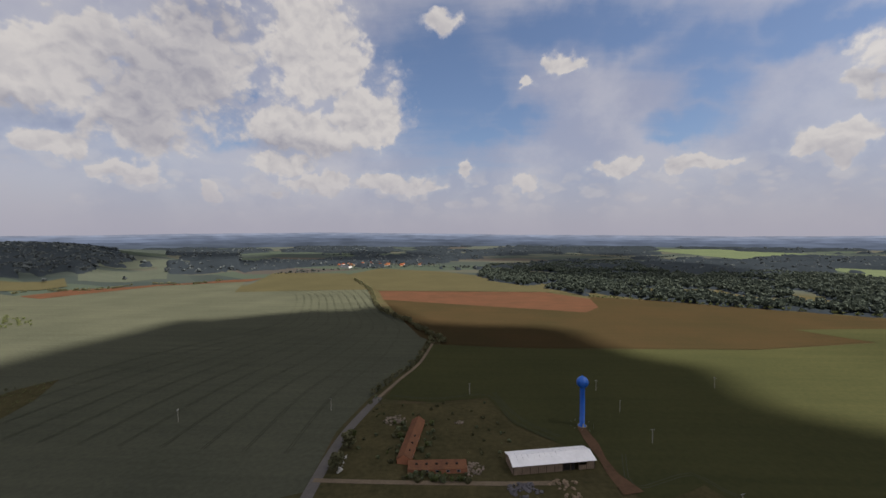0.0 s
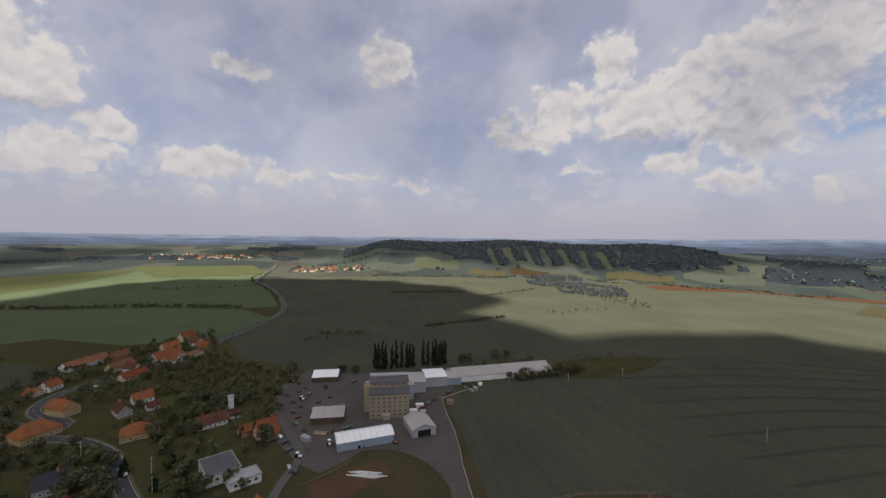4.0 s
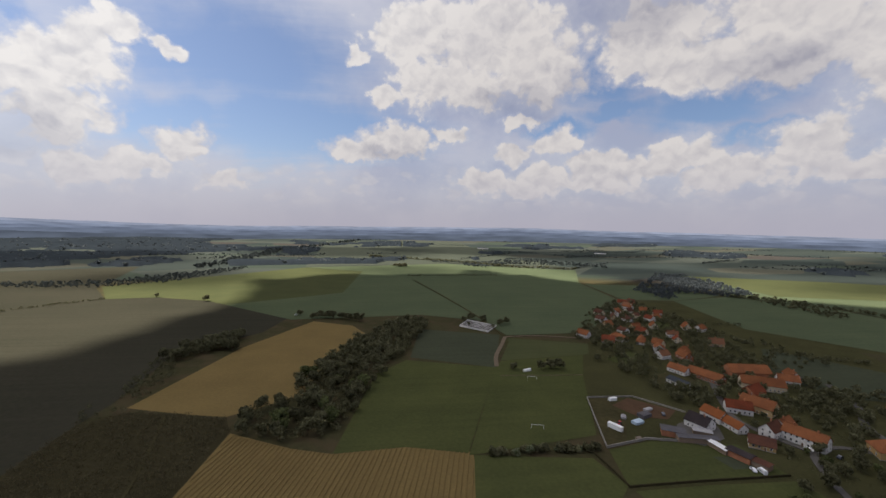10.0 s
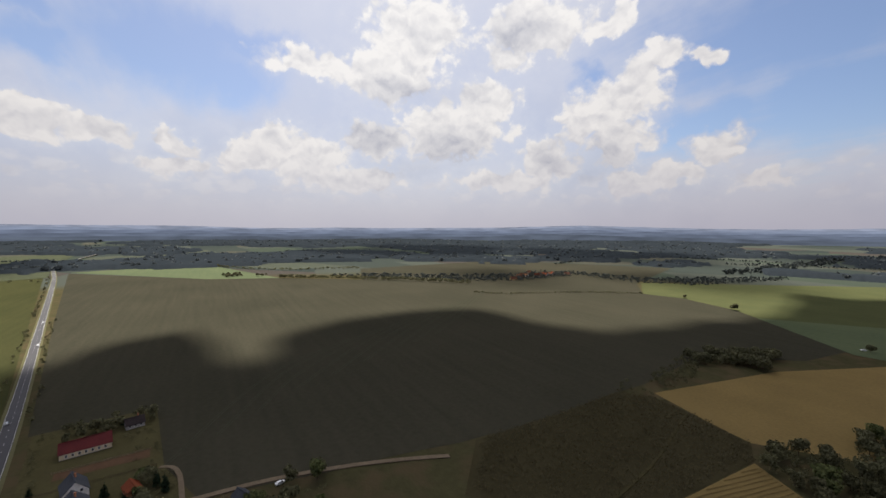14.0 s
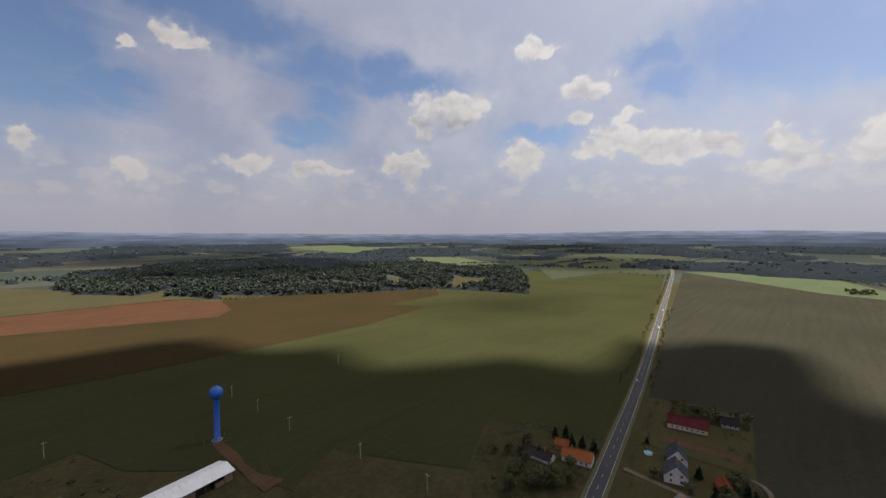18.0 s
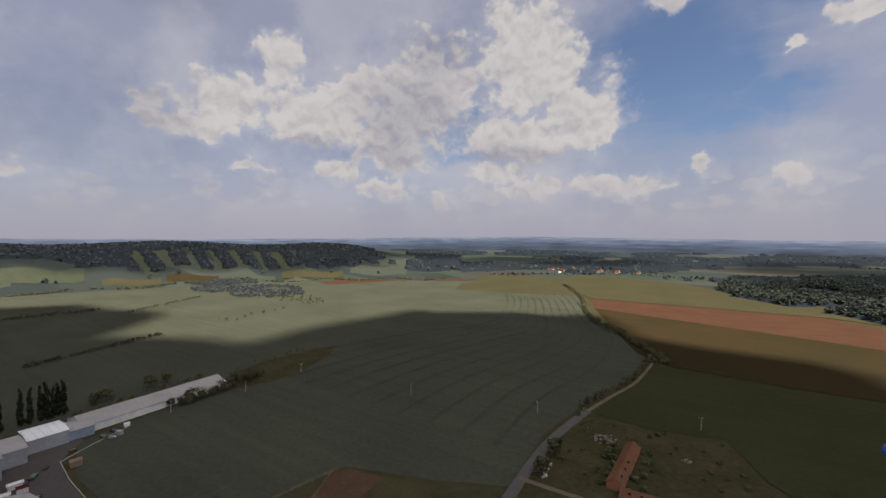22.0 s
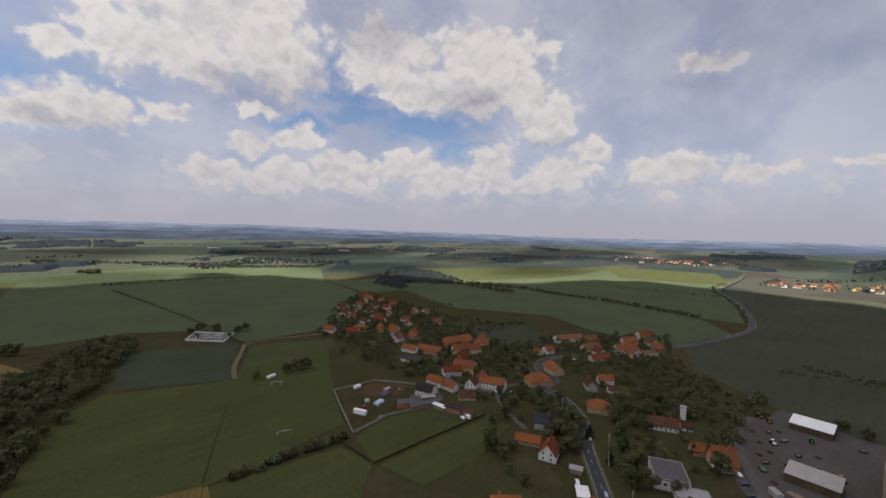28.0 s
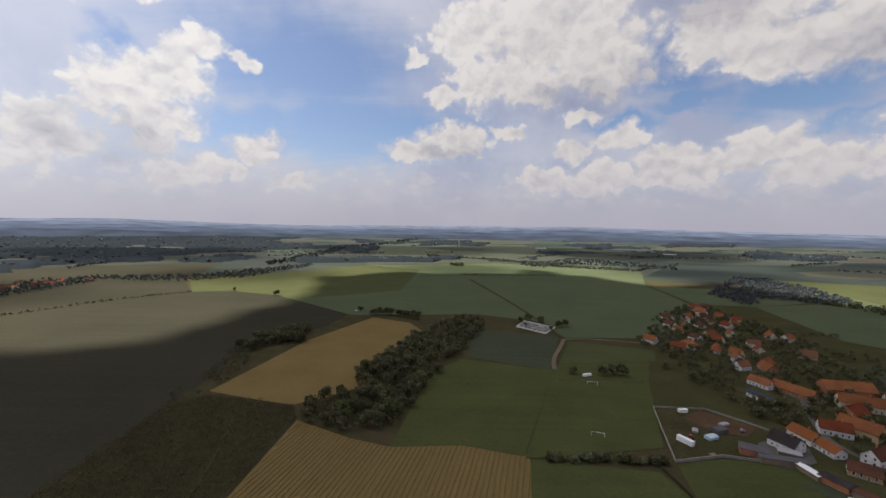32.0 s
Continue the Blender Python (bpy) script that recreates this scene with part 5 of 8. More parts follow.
# lombardy poplars behind the mill
for y in (28, 31, 34, 37, 43, 47, 52, 57, 60, 63, 73, 77, 82, 85, 88, 91, 94):
    tree("poplar", -357 + RNG.uniform(-1, 1), y, RNG.uniform(19, 24), "poplars behind the mill")
for x, y in ((-311, 139), (-308, 145), (-306, 149), (-307, 154), (-308, 160), (-307, 166), (-309, 171), (-308, 178), (-308, 184), (-312, 200)):
    tree(RNG.choice(("round_a", "round_b", "round_d")), x + 1.5, y, RNG.uniform(4.5, 7.5), "trees before the long hall")
for x, y in ((-360, 112), (-361, 120), (-366, 150), (-365, 161), (-350, 10), (-354, -2)):
    tree("round_a", x, y, RNG.uniform(7, 10), "trees behind the halls")
# hedges over the western cereal
for pts, gap, tall_ in (([(-837, 98), (-821, 261)], 3, (3, 6)), ([(-514, 109), (-553, 239)], 2.6, (2.5, 5)), ([(-499, -30), (-495, 24)], 3, (2.5, 5)), ([(-756, 281), (-839, 435)], 5, (3, 6)), ([(-472, -44), (-487, 25)], 6, (2, 5)),
                        ([(645, -401), (598, -453), (554, -583), (486, -686)], 4, (2, 5)), ([(-19, -1031), (-140, -1042), (-261, -1048)], 8, (3, 6)), ([(-931, -393), (-962, -194)], 14, (4, 8)),
                        ([(-379, -356), (-442, -314)], 4, (3, 6)), ([(-365, -486), (-450, -465)], 6, (3, 6)), ([(-639, -684), (-715, -567), (-714, -435), (-714, -301), (-683, -167)], 5, (4, 9)),
                        ([(-55, 300), (-28, 376), (-18, 470), (-50, 545)], 5, (3, 6)), ([(-50, 545), (-112, 655), (-170, 880), (-249, 1081)], 5, (4, 9)), ([(-12, 440), (0, 445), (-40, 520)], 4, (4, 8)),
                        ([(1630, 218), (1564, -112), (1361, -163), (1201, -283), (1148, -423)], 9, (5, 10)), ([(1013, -239), (908, -336), (753, -455)], 6, (6, 12)), ([(136, -1741), (-239, -1459), (-346, -1295), (-565, -1198)], 7, (6, 13)),
                        ([(-700, -110), (-780, -125), (-900, -165), (-1088, -236), (-1230, -245)], 22, (5, 9)), ([(740, 138), (1000, 172), (1300, 212)], 26, (4, 7)), ([(330, 88), (500, 108), (640, 126)], 18, (3, 5)), ([(340, 66), (520, 90), (700, 112)], 16, (3, 5)),
                        ([(1276, 432), (1228, 267), (1200, 210)], 28, (5, 8)), ([(-575, 324), (-557, 344), (-577, 380), (-574, 434)], 22, (4, 8)), ([(-310, -48), (-345, -55), (-372, -45)], 5, (4, 8)),
                        ([(-340, 92), (-348, 140), (-350, 185)], 7, (3, 7)), ([(-314, 150), (-318, 188), (-312, 215)], 4, (4, 8))):
    wood(along(pts, gap * (0.55 if gap < 9 else 0.8), 2.4, 0.9), M_LEAF, "straggling hedge of bushes and small trees", 56, 0.75, name="hedge", tall=tall_)
wood([p for p in scatter([(-318, 181), (-345, 205), (-349, 240), (-341, 300), (-330, 322), (-306, 280), (-297, 249), (-293, 216), (-302, 188)], 4.5, 0.6)], M_LEAF_LIGHT, "yellow-green weeds and low scrub beyond the hall", 40, 0.45, name="shrubbery", tall=(0.8, 2.6), squat=1.6, shape="bush")
wood(along([(-345, 205), (-350, 240), (-342, 300)], 6, 3, 0.8), M_LEAF, "bushes at the edge of the rough patch", 60, 0.55, name="hedge", tall=(2.5, 5))
# copses and forests
wood([p for p in scatter([(-1070, 533), (-1150, 615), (-1088, 640), (-1060, 690), (-1010, 680), (-917, 625), (-860, 655), (-790, 648), (-731, 604), (-690, 580), (-700, 515), (-777, 471), (-860, 503), (-908, 464), (-985, 490)], 9, 0.9)
      if noise.noise(Vector((p[0] / 70, p[1] / 70, 11))) > -0.25], M_FARWOOD, "ragged copse of deciduous trees in the cereal", 70, 0.95, tall=(4, 9))
wood(scatter([(-690, 570), (-608, 555), (-561, 513), (-581, 496), (-644, 491), (-700, 490)], 11, 0.6), M_LEAF_LIGHT, "loose pale bushes trailing off the copse", 70, 0.7, tall=(3, 7))
wood([p for p in scatter([(-494, -779), (-600, -890), (-753, -1074), (-820, -1030), (-768, -830), (-708, -690), (-670, -690), (-643, -667), (-595, -719), (-486, -653)], 9, 0.95)
      if noise.noise(Vector((p[0] / 60, p[1] / 60, 5))) > -0.3], M_FARWOOD, "dark ragged wood behind the village", 70, 0.95, tall=(4, 10))
wood(scatter([(-708, -690), (-715, -593), (-698, -543), (-644, -478), (-630, -500), (-650, -667)], 9, 0.7), M_LEAF, "wooded strip along the field path", 70, 0.8, tall=(4, 9))
wood(scatter([(-6, -1283), (20, -1290), (25, -1310), (-15, -1310), (-20, -1290)], 7), M_LEAF, "small round copse on the rise", 60, 1.1, tall=(8, 13))
wood(scatter([(1090, -130), (1130, -130), (1150, -170), (1100, -170)], 9) + scatter([(1060, -200), (1090, -195), (1090, -225)], 9), M_LEAF, "small copse by the light green field", 60, 1.1, tall=(6, 10))
EAST_FOREST = [(290, 776), (300, 860), (391, 736), (491, 669), (661, 569), (716, 378), (808, 416), (1139, 619), (1200, 760), (1081, 830), (1188, 1100), (981, 1300), (722, 1116), (760, 1500), (856, 1800), (500, 1700), (159, 1563), (94, 1100), (260, 860)]
wood([p for p in scatter(EAST_FOREST, 12.5) if noise.noise(Vector((p[0] / 130, p[1] / 130, 2))) > -0.22], M_FOREST, "mixed forest beyond the brown field", 60, 1.25, tall=(8, 16))
wood(along([(290, 770), (391, 730), (491, 660), (661, 560), (716, 372)], 6, 4), M_LEAF_LIGHT, "pale bushes along the forest's edge", 50, 0.9, name="hedge", tall=(4, 7))
wood(scatter([(783, -470), (742, -584), (766, -808), (590, -813), (500, -899), (451, -1229), (470, -1250), (640, -900), (830, -860), (860, -600), (1010, -330), (960, -320)], 10, 0.75), M_HAZEWOOD, "trees along the valley bottom", 36, 1.2, tall=(3.5, 9))


def canopy(mask, az, reach, turn, step, label, low=7.0, high=14.0):
    """The closed, bumpy roof of a wood where no tree can be told apart; mask(azimuth, distance, x, y) says where it stands."""
    na, nr = int((az[1] - az[0]) / turn) + 1, int((reach[1] - reach[0]) / step) + 1
    geo_, index = Geo(), {}
    stands = {}
    for i in range(na):
        a = az[0] + i * turn
        for k in range(nr):
            r = reach[0] + k * step
            rr, aa = r + step * 0.4 * noise.noise(Vector((i * 0.9, k * 0.9, 1))), a + turn * 0.4 * noise.noise(Vector((i * 0.9, k * 0.9, 8)))
            x, y = -rr * math.sin(radians(aa)), rr * math.cos(radians(aa))
            stands[i, k] = (mask(aa, rr, x, y), x, y)
    for i in range(na - 1):
        for k in range(nr - 1):
            corners = [(i, k), (i, k + 1), (i + 1, k + 1), (i + 1, k)]
            if not any(stands[c][0] for c in corners):
                continue
            for c in corners:
                if c not in index:
                    on, x, y = stands[c]
                    index[c] = len(geo_.v)
                    geo_.v.append((x, y, land(x, y) + (low + (high - low) * min(1, max(0, 0.5 + 0.8 * noise.noise(Vector((x / 60, y / 60, 6))) + RNG.uniform(-0.15, 0.15))) if on else -0.5)))
            geo_.f.append(tuple(index[c] for c in corners))
            geo_.m.append(0)
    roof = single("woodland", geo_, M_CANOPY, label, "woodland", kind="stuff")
    roof.data.polygons.foreach_set("use_smooth", [True] * len(roof.data.polygons))
    return roof


def far_wood(a, r, x, y):
    v = noise.noise(Vector((x / 620, y / 620, 7))) + 0.45 * noise.noise(Vector((x / 190, y / 190, 2))) + 0.15 * noise.noise(Vector((x / 50, y / 50, 2)))
    bias = 0.0
    if -160 < a < -75 and r > 1500:
        bias = (0.34 - 0.14 * ease(-100, -75, a)) * ease(-160, -148, a) + 0.1 * ease(1700, 2300, r)
    elif -75 <= a < -20:
        bias = 0.2 * ease(1900, 2600, r) + 0.06
    elif -20 <= a < 36 and r > 1750:
        bias = 0.28
    elif a > 100 or a < -160:
        bias = -0.12 + 0.12 * ease(-172, -160, a) * (a < 0)
    elif 36 <= a <= 96:
        bias = -0.5 if r < 2400 else -0.1
    if r > 3300:
        bias += 0.14
    return v + bias > 0.22 and r > 1420


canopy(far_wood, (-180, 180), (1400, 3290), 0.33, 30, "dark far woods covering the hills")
# dark layer added under the crowns for the shade between them
canopy(lambda a, r, x, y: inside(x, y, EAST_FOREST) and noise.noise(Vector((x / 130, y / 130, 2))) > -0.2, (-70, 12), (600, 1880), 0.8, 12, "closed dark understorey filling the gaps in the mixed forest", 3, 6)
fringe = []
for k in range(16000):
    a, r = RNG.uniform(-180, 180), 1420 + 1900 * RNG.random()
    x, y = -r * math.sin(radians(a)), r * math.cos(radians(a))
    if far_wood(a, r, x, y):
        fringe.append((x, y))
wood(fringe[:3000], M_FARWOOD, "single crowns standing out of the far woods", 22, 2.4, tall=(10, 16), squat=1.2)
# hedgerows between the far fields
far_rows = []
for k in range(150):
    a, r = RNG.uniform(-180, 180), RNG.uniform(1350, 3600)
    if 36 < a < 94 and r > 1350:
        continue
    x, y = -r * math.sin(radians(a)), r * math.cos(radians(a))
    turn = radians(a + RNG.choice((0, 0, 8, -12, 60)) + RNG.uniform(-9, 9))
    for j in range(int(RNG.uniform(12, 50))):
        far_rows.append((x + math.cos(turn) * j * 10 + RNG.uniform(-4, 4), y + math.sin(turn) * j * 10 + RNG.uniform(-4, 4)))
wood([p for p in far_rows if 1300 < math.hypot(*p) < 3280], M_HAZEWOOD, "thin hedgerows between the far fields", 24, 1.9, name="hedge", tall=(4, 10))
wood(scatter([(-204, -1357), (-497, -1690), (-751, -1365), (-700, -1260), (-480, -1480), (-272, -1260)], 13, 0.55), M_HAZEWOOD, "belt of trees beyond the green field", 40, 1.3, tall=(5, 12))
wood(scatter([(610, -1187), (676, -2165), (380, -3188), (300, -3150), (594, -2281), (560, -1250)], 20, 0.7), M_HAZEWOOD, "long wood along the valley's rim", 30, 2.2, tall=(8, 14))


def ridge_wood(a, r, x, y):
    rag = noise.noise(Vector((a / 3, r / 200, 5))) + 0.3 * noise.noise(Vector((x / 40, y / 40, 5)))
    strip = math.sin((a - (r - 1410) / 330 * 1.6) * 2 * math.pi / 2.55 + 0.6) + 0.8 * rag
    if a > 90 or a < 41 + 4 * rag:
        return False
    if 51 < a <= 69.5:
        return r > 1730 + 30 * rag or (r > 1430 + 60 * rag and strip > 0.1)
    if a <= 51:
        return r > 1440 + 70 * rag
    if a <= 74:
        return r > 1480 + 60 * rag
    return r > 1590 + 8 * (a - 74) + 60 * rag


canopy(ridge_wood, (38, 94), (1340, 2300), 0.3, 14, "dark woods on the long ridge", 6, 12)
ridge_pts = []
for k in range(5200):
    a, r = RNG.uniform(38, 93), RNG.uniform(1340, 2000)
    x, y = -r * math.sin(radians(a)), r * math.cos(radians(a))
    if ridge_wood(a, r, x, y) or (r < 1345 and noise.noise(Vector((a / 3, 3, 5))) > 0.15):
        ridge_pts.append((x, y))
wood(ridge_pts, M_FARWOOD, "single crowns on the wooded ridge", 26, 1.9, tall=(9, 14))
base_pts = []
for k in range(700):
    a = RNG.uniform(30, 88)
    r = 1195 + 25 * math.sin(a * 0.7) + RNG.uniform(-9, 9)
    if noise.noise(Vector((a / 2.2, 0, 9))) > -0.15:
        base_pts.append((-r * math.sin(radians(a)), r * math.cos(radians(a))))
wood(base_pts, M_LEAF, "scrubby tree line at the end of the cereal", 40, 1.0, name="hedge", tall=(3, 7))
# ---------------------------------------------------------------- houses
def framed(name, w, h, mats, rim=0.1, sill=0.06, base=0.0):
    """A pane or leaf set back in a frame, all in one piece; base: height of its middle."""
    def loop(x, z0, z1, y):
        return [(-x, y, base + z0), (x, y, base + z0), (x, y, base + z1), (-x, y, base + z1)]
    g = Geo()
    a, b = w / 2, h / 2
    pts = loop(a + rim + sill, -b - rim, b + rim, 0.04) + loop(a + rim + sill, -b - rim, b + rim, -0.09) + loop(a, -b, b, -0.09) + loop(a, -b, b, -0.02)
    g.v = pts
    for k in range(3):
        for i_ in range(4):
            g.f.append((4 * k + i_, 4 * k + (i_ + 1) % 4, 4 * k + 4 + (i_ + 1) % 4, 4 * k + 4 + i_))
            g.m.append(1)
    g.f.append((12, 13, 14, 15))
    g.m.append(0)
    return g.mesh(name, mats)


WINDOW_SMALL, WINDOW_WIDE, WINDOW_BARE = framed("window", 0.95, 1.25, [M_GLASS, M_FRAME]), framed("window", 1.5, 1.35, [M_GLASS, M_FRAME]), framed("window", 1.5, 1.0, [M_GLASS, M_CONCRETE])
DOOR = framed("door", 1.0, 2.1, [M_DOOR, M_FRAME], sill=0.0, base=1.05)
CHIMNEY = Geo().lathe([(0.42, -0.9), (0.42, 0.88), (0.54, 0.88), (0.54, 1.02), (0.02, 1.02)], 4).mesh("chimney", [M_WALL[3]])


def house(x, y, angle, L, W, eave, ridge, wall=0, roof=0, hip=False, label="", windows=True, chimneys=1, group="", category="house", name="house", storeys=0, half_hip=0.0, door=True):
    """A house with its ridge along its own x; eave and ridge: heights over the ground."""
    storeys = storeys or (2 if eave > 4.4 else 1)
    h = thing(name, label or "tiled village house among gardens", category, pose(x, y, land(x, y) + 0.1, 0, 0, angle), group)
    a, b = L / 2, W / 2
    wm, rm = M_WALL[wall], M_TILE[roof]
    g = Geo()
    base = [(-a, -b), (a, -b), (a, b), (-a, b)]
    g.prism(base, -0.4, eave, 0)
    if not hip:
        for s in (-1, 1):
            g.add([(s * a, -b, eave), (s * a, b, eave), (s * a, 0, ridge - 0.15), (s * (a - 0.3), -b, eave), (s * (a - 0.3), b, eave), (s * (a - 0.3), 0, ridge - 0.15)],
                  [(0, 1, 2) if s > 0 else (2, 1, 0), (3, 4, 5)])
    part("wall", g, wm, h)
    part("plinth", Geo().prism([(-a - 0.04, -b - 0.04), (a + 0.04, -b - 0.04), (a + 0.04, b + 0.04), (-a - 0.04, b + 0.04)], -0.4, 0.45, 0, top=False), M_WALL[4], h)
    g, o, t = Geo(), 0.45, 0.22
    slope = (ridge - eave) / b
    ez = eave - o * slope
    if hip:
        c = max(0.4, a - b * 0.95)
        low = [(-a - o, -b - o, ez), (a + o, -b - o, ez), (a + o, b + o, ez), (-a - o, b + o, ez)]
        top = [(-c, 0, ridge), (c, 0, ridge)]
        g.add(low + top, [(0, 1, 5, 4), (2, 3, 4, 5), (1, 2, 5), (3, 0, 4)])
        g.add(low + [(px, py, pz - t) for px, py, pz in low], [(0, 4, 5, 1), (1, 5, 6, 2), (2, 6, 7, 3), (3, 7, 4, 0), (7, 6, 5, 4)])
    else:
        k = half_hip * b
        for s in (-1, 1):
            up = [(-a - o + k * 0.8, 0, ridge), (a + o - k * 0.8, 0, ridge), (a + o, s * k, ridge - k * slope), (a + o, s * (b + o), ez), (-a - o, s * (b + o), ez), (-a - o, s * k, ridge - k * slope)]
            if not half_hip:
                up = [up[0], up[1], up[3], up[4]]
            dn = [(px, py, pz - t) for px, py, pz in up]
            n = len(up)
            fs = [tuple(range(n)), tuple(range(2 * n - 1, n - 1, -1))] + [(i, n + i, n + (i + 1) % n, (i + 1) % n) for i in range(n)]
            g.add(up + dn, fs if s < 0 else [f[::-1] for f in fs])
        if half_hip:
            for s in (-1, 1):
                tri = [(s * (a + o - k * 0.8), 0, ridge + 0.01), (s * (a + o), k, ridge - k * slope), (s * (a + o), -k, ridge - k * slope)]
                g.add(tri, [(0, 1, 2) if s < 0 else (2, 1, 0)])
    rf = part("roof", g, rm, h)
    if not hip:
        part("ridge_tiles", Geo().box((0, 0, ridge + 0.03), (L + 0.6, 0.34, 0.16)), rm, rf)
    rng = random.Random(int(x * 7 + y * 13))
    for c in range(chimneys):
        cx = a * (rng.uniform(-0.6, 0.6) if chimneys == 1 else -0.55 + 1.1 * c)
        part("chimney", CHIMNEY, None, h, at=pose(cx, rng.choice((-1, 1)) * 0.5, ridge + 0.35))
    if windows:
        gap = 2.6
        for s, ang in ((-1, 0), (1, 180)):
            n = max(1, int((L - 1.2) / gap))
            for f in range(storeys):
                z = 1.75 + f * 2.75
                if z + 0.9 > eave:
                    break
                for i in range(n):
                    px = (i - (n - 1) / 2) * gap
                    if door and f == 0 and i == n // 2 and s < 0:
                        part("door", DOOR, None, h, at=pose(px, s * (b + 0.04), 0.0, 0, 0, ang))
                        continue
                    part("window", WINDOW_SMALL, None, h, at=pose(px, s * (b + 0.03), z, 0, 0, ang))
        for s, ang in ((1, 90), (-1, -90)):
            for f in range(storeys + (0 if hip else 1)):
                z = 1.75 + f * 2.75
                if z + 0.9 > (eave if hip else ridge - 1.2):
                    break
                for py in ((-W * 0.22, W * 0.22) if W > 6 else (0,)):
                    if z > eave and abs(py) > (ridge - z - 1.0) / slope:
                        continue
                    part("window", WINDOW_SMALL, None, h, at=pose(s * (a + 0.03), py, z, 0, 0, ang))
    return h


V = "houses of the village"
O, R, B, P, S, D, BR, WN_ = 0, 1, 2, 3, 4, 5, 6, 7          # roofs: orange, red, brown, pale, slate, dark, bright, wine
# the eastern row along the road out of the village
house(-411, -230, 155, 34, 11, 4.2, 8, 0, P, label="long pale farm building with a weathered tiled roof", group=V, chimneys=0)
house(-429, -212, 155, 15, 9, 4, 8, 3, P, label="brick barn with a weathered tiled roof", group=V, chimneys=0, windows=False)
house(-398, -196, 152, 20, 9, 3.6, 7.5, 1, P, label="cream farmhouse with a weathered tiled roof", group=V)
house(-388, -182, 62, 12, 8, 4, 8, 0, B, label="white gabled house with a brown roof", group=V)
house(-372, -174, 152, 20, 8, 3.2, 6.5, 1, R, label="long low house with a red tiled roof", group=V)
house(-420, -168, 150, 26, 11, 4.2, 9.5, 0, O, label="large white farmhouse under an orange tiled roof", group=V, chimneys=2)
house(-410, -158, 60, 12, 8, 4, 7.5, 0, O, label="white gabled wing of the farm", group=V)
house(-453, -178, 150, 17, 9, 4.2, 9, 1, O, label="cream house with an orange tiled roof", group=V)
house(-492, -176, 150, 16, 10, 5.5, 10.5, 1, O, label="tall house with an orange tiled roof", group=V)
house(-470, -159, 60, 12, 9, 4, 8.5, 0, B, label="pale gabled house with a brown roof", group=V)
house(-455, -146, 60, 14, 9, 3.5, 8, 3, O, label="brick house with an orange tiled roof", group=V)
house(-429, -147, 150, 15, 8, 3.8, 4.4, 1, P, hip=True, label="low cream outbuilding with a flat roof", group=V, chimneys=0)
house(-353, -220, 170, 11, 9, 4, 8, 0, O, label="white house with an orange tiled roof", group=V)
house(-342, -224, 80, 8, 7, 3, 6, 1, O, label="small cream house with an orange roof", group=V)
house(-306, -184, 62, 17, 10, 5.2, 9.5, 2, O, half_hip=0.35, label="yellow two-storey house with an orange half-hipped roof", group=V)
house(-273, -178, 150, 19, 13, 4.6, 10, 2, O, hip=True, label="large yellow house under a broad orange roof", group=V)
house(-318, -143, 128, 12, 8, 3.6, 7.5, 0, O, label="white house with an orange tiled roof", group=V)
house(-298, -146, 40, 14, 8, 4, 8, 4, B, label="grey farmhouse with a brown weathered roof", group=V)
house(-304, -130, 128, 8, 6, 3, 5.5, 0, B, label="small white outbuilding with a brown roof", group=V, chimneys=0)
house(-264, -122, 112, 15, 12, 4, 8.5, 2, O, hip=True, label="squat house under a hipped orange roof", group=V)
house(-271, -83, 118, 17, 8.5, 3.4, 7.6, 0, B, label="white bungalow with a brown tiled roof", group=V, chimneys=2)
house(-281, -72, 118, 6, 6.5, 2.8, 5, 0, B, label="small white annexe with a brown roof", group=V, chimneys=0)
house(-250, -46, 122, 11, 12, 4, 11, 3, O, half_hip=0.0, label="brick house under a tall orange gable roof", group=V)
house(-256, -58, 122, 9, 8, 3.2, 6, 3, O, label="brick annexe with an orange roof", group=V, chimneys=0)
house(-188, -114, 20, 12, 9, 4.2, 9.4, 0, R, label="white gabled house with a dark red roof", group=V, storeys=2)
house(-191, -130, 118, 14, 6.5, 2.8, 5.2, 3, BR, label="long low outbuilding with an orange tiled roof", group=V, chimneys=0)
house(-215, -134, 122, 13, 9, 4.6, 8.8, 4, S, half_hip=0.3, label="house with a blue-grey slate roof and a rooflight", group=V)
house(-137, -104, 135, 13, 8, 3, 6.2, 3, BR, label="brick house with an orange roof at the village edge", group=V)
house(-150, -84, 132, 15, 8, 3, 6.2, 3, BR, label="long house with a bright orange roof", group=V)
house(-164, -76, 40, 8, 6, 3, 5.5, 3, O, label="small brick outbuilding with an orange roof", group=V, chimneys=0)
house(-167, -55, 34, 13, 9, 3.6, 9, 1, BR, half_hip=0.35, label="house with a steep bright orange half-hipped roof", group=V)
house(-175, -34, 30, 12, 9, 3.6, 9, 1, BR, half_hip=0.35, label="house with a steep orange half-hipped roof", group=V)
# around the white farmstead
house(-208, -230, 98, 14, 8, 4.2, 7.6, 0, BR, label="white house with a bright orange roof", group=V)
house(-210, -217, 90, 14, 7, 3.6, 6.4, 0, BR, label="white wing with a bright orange roof", group=V, chimneys=0)
house(-233, -238, 150, 15, 9, 4.4, 8.2, 0, R, label="white house with a red-brown roof", group=V)
house(-237, -196, 112, 20, 9, 5.6, 9.2, 0, O, label="big white two-storey farmhouse with an orange roof", group=V, chimneys=2)
house(-226, -207, 20, 12, 8, 5.0, 9, 0, B, label="white gabled farm wing with a brown roof", group=V)
house(-240, -212, 20, 12, 8, 4.6, 8.5, 0, O, label="white farm wing with an orange roof", group=V)
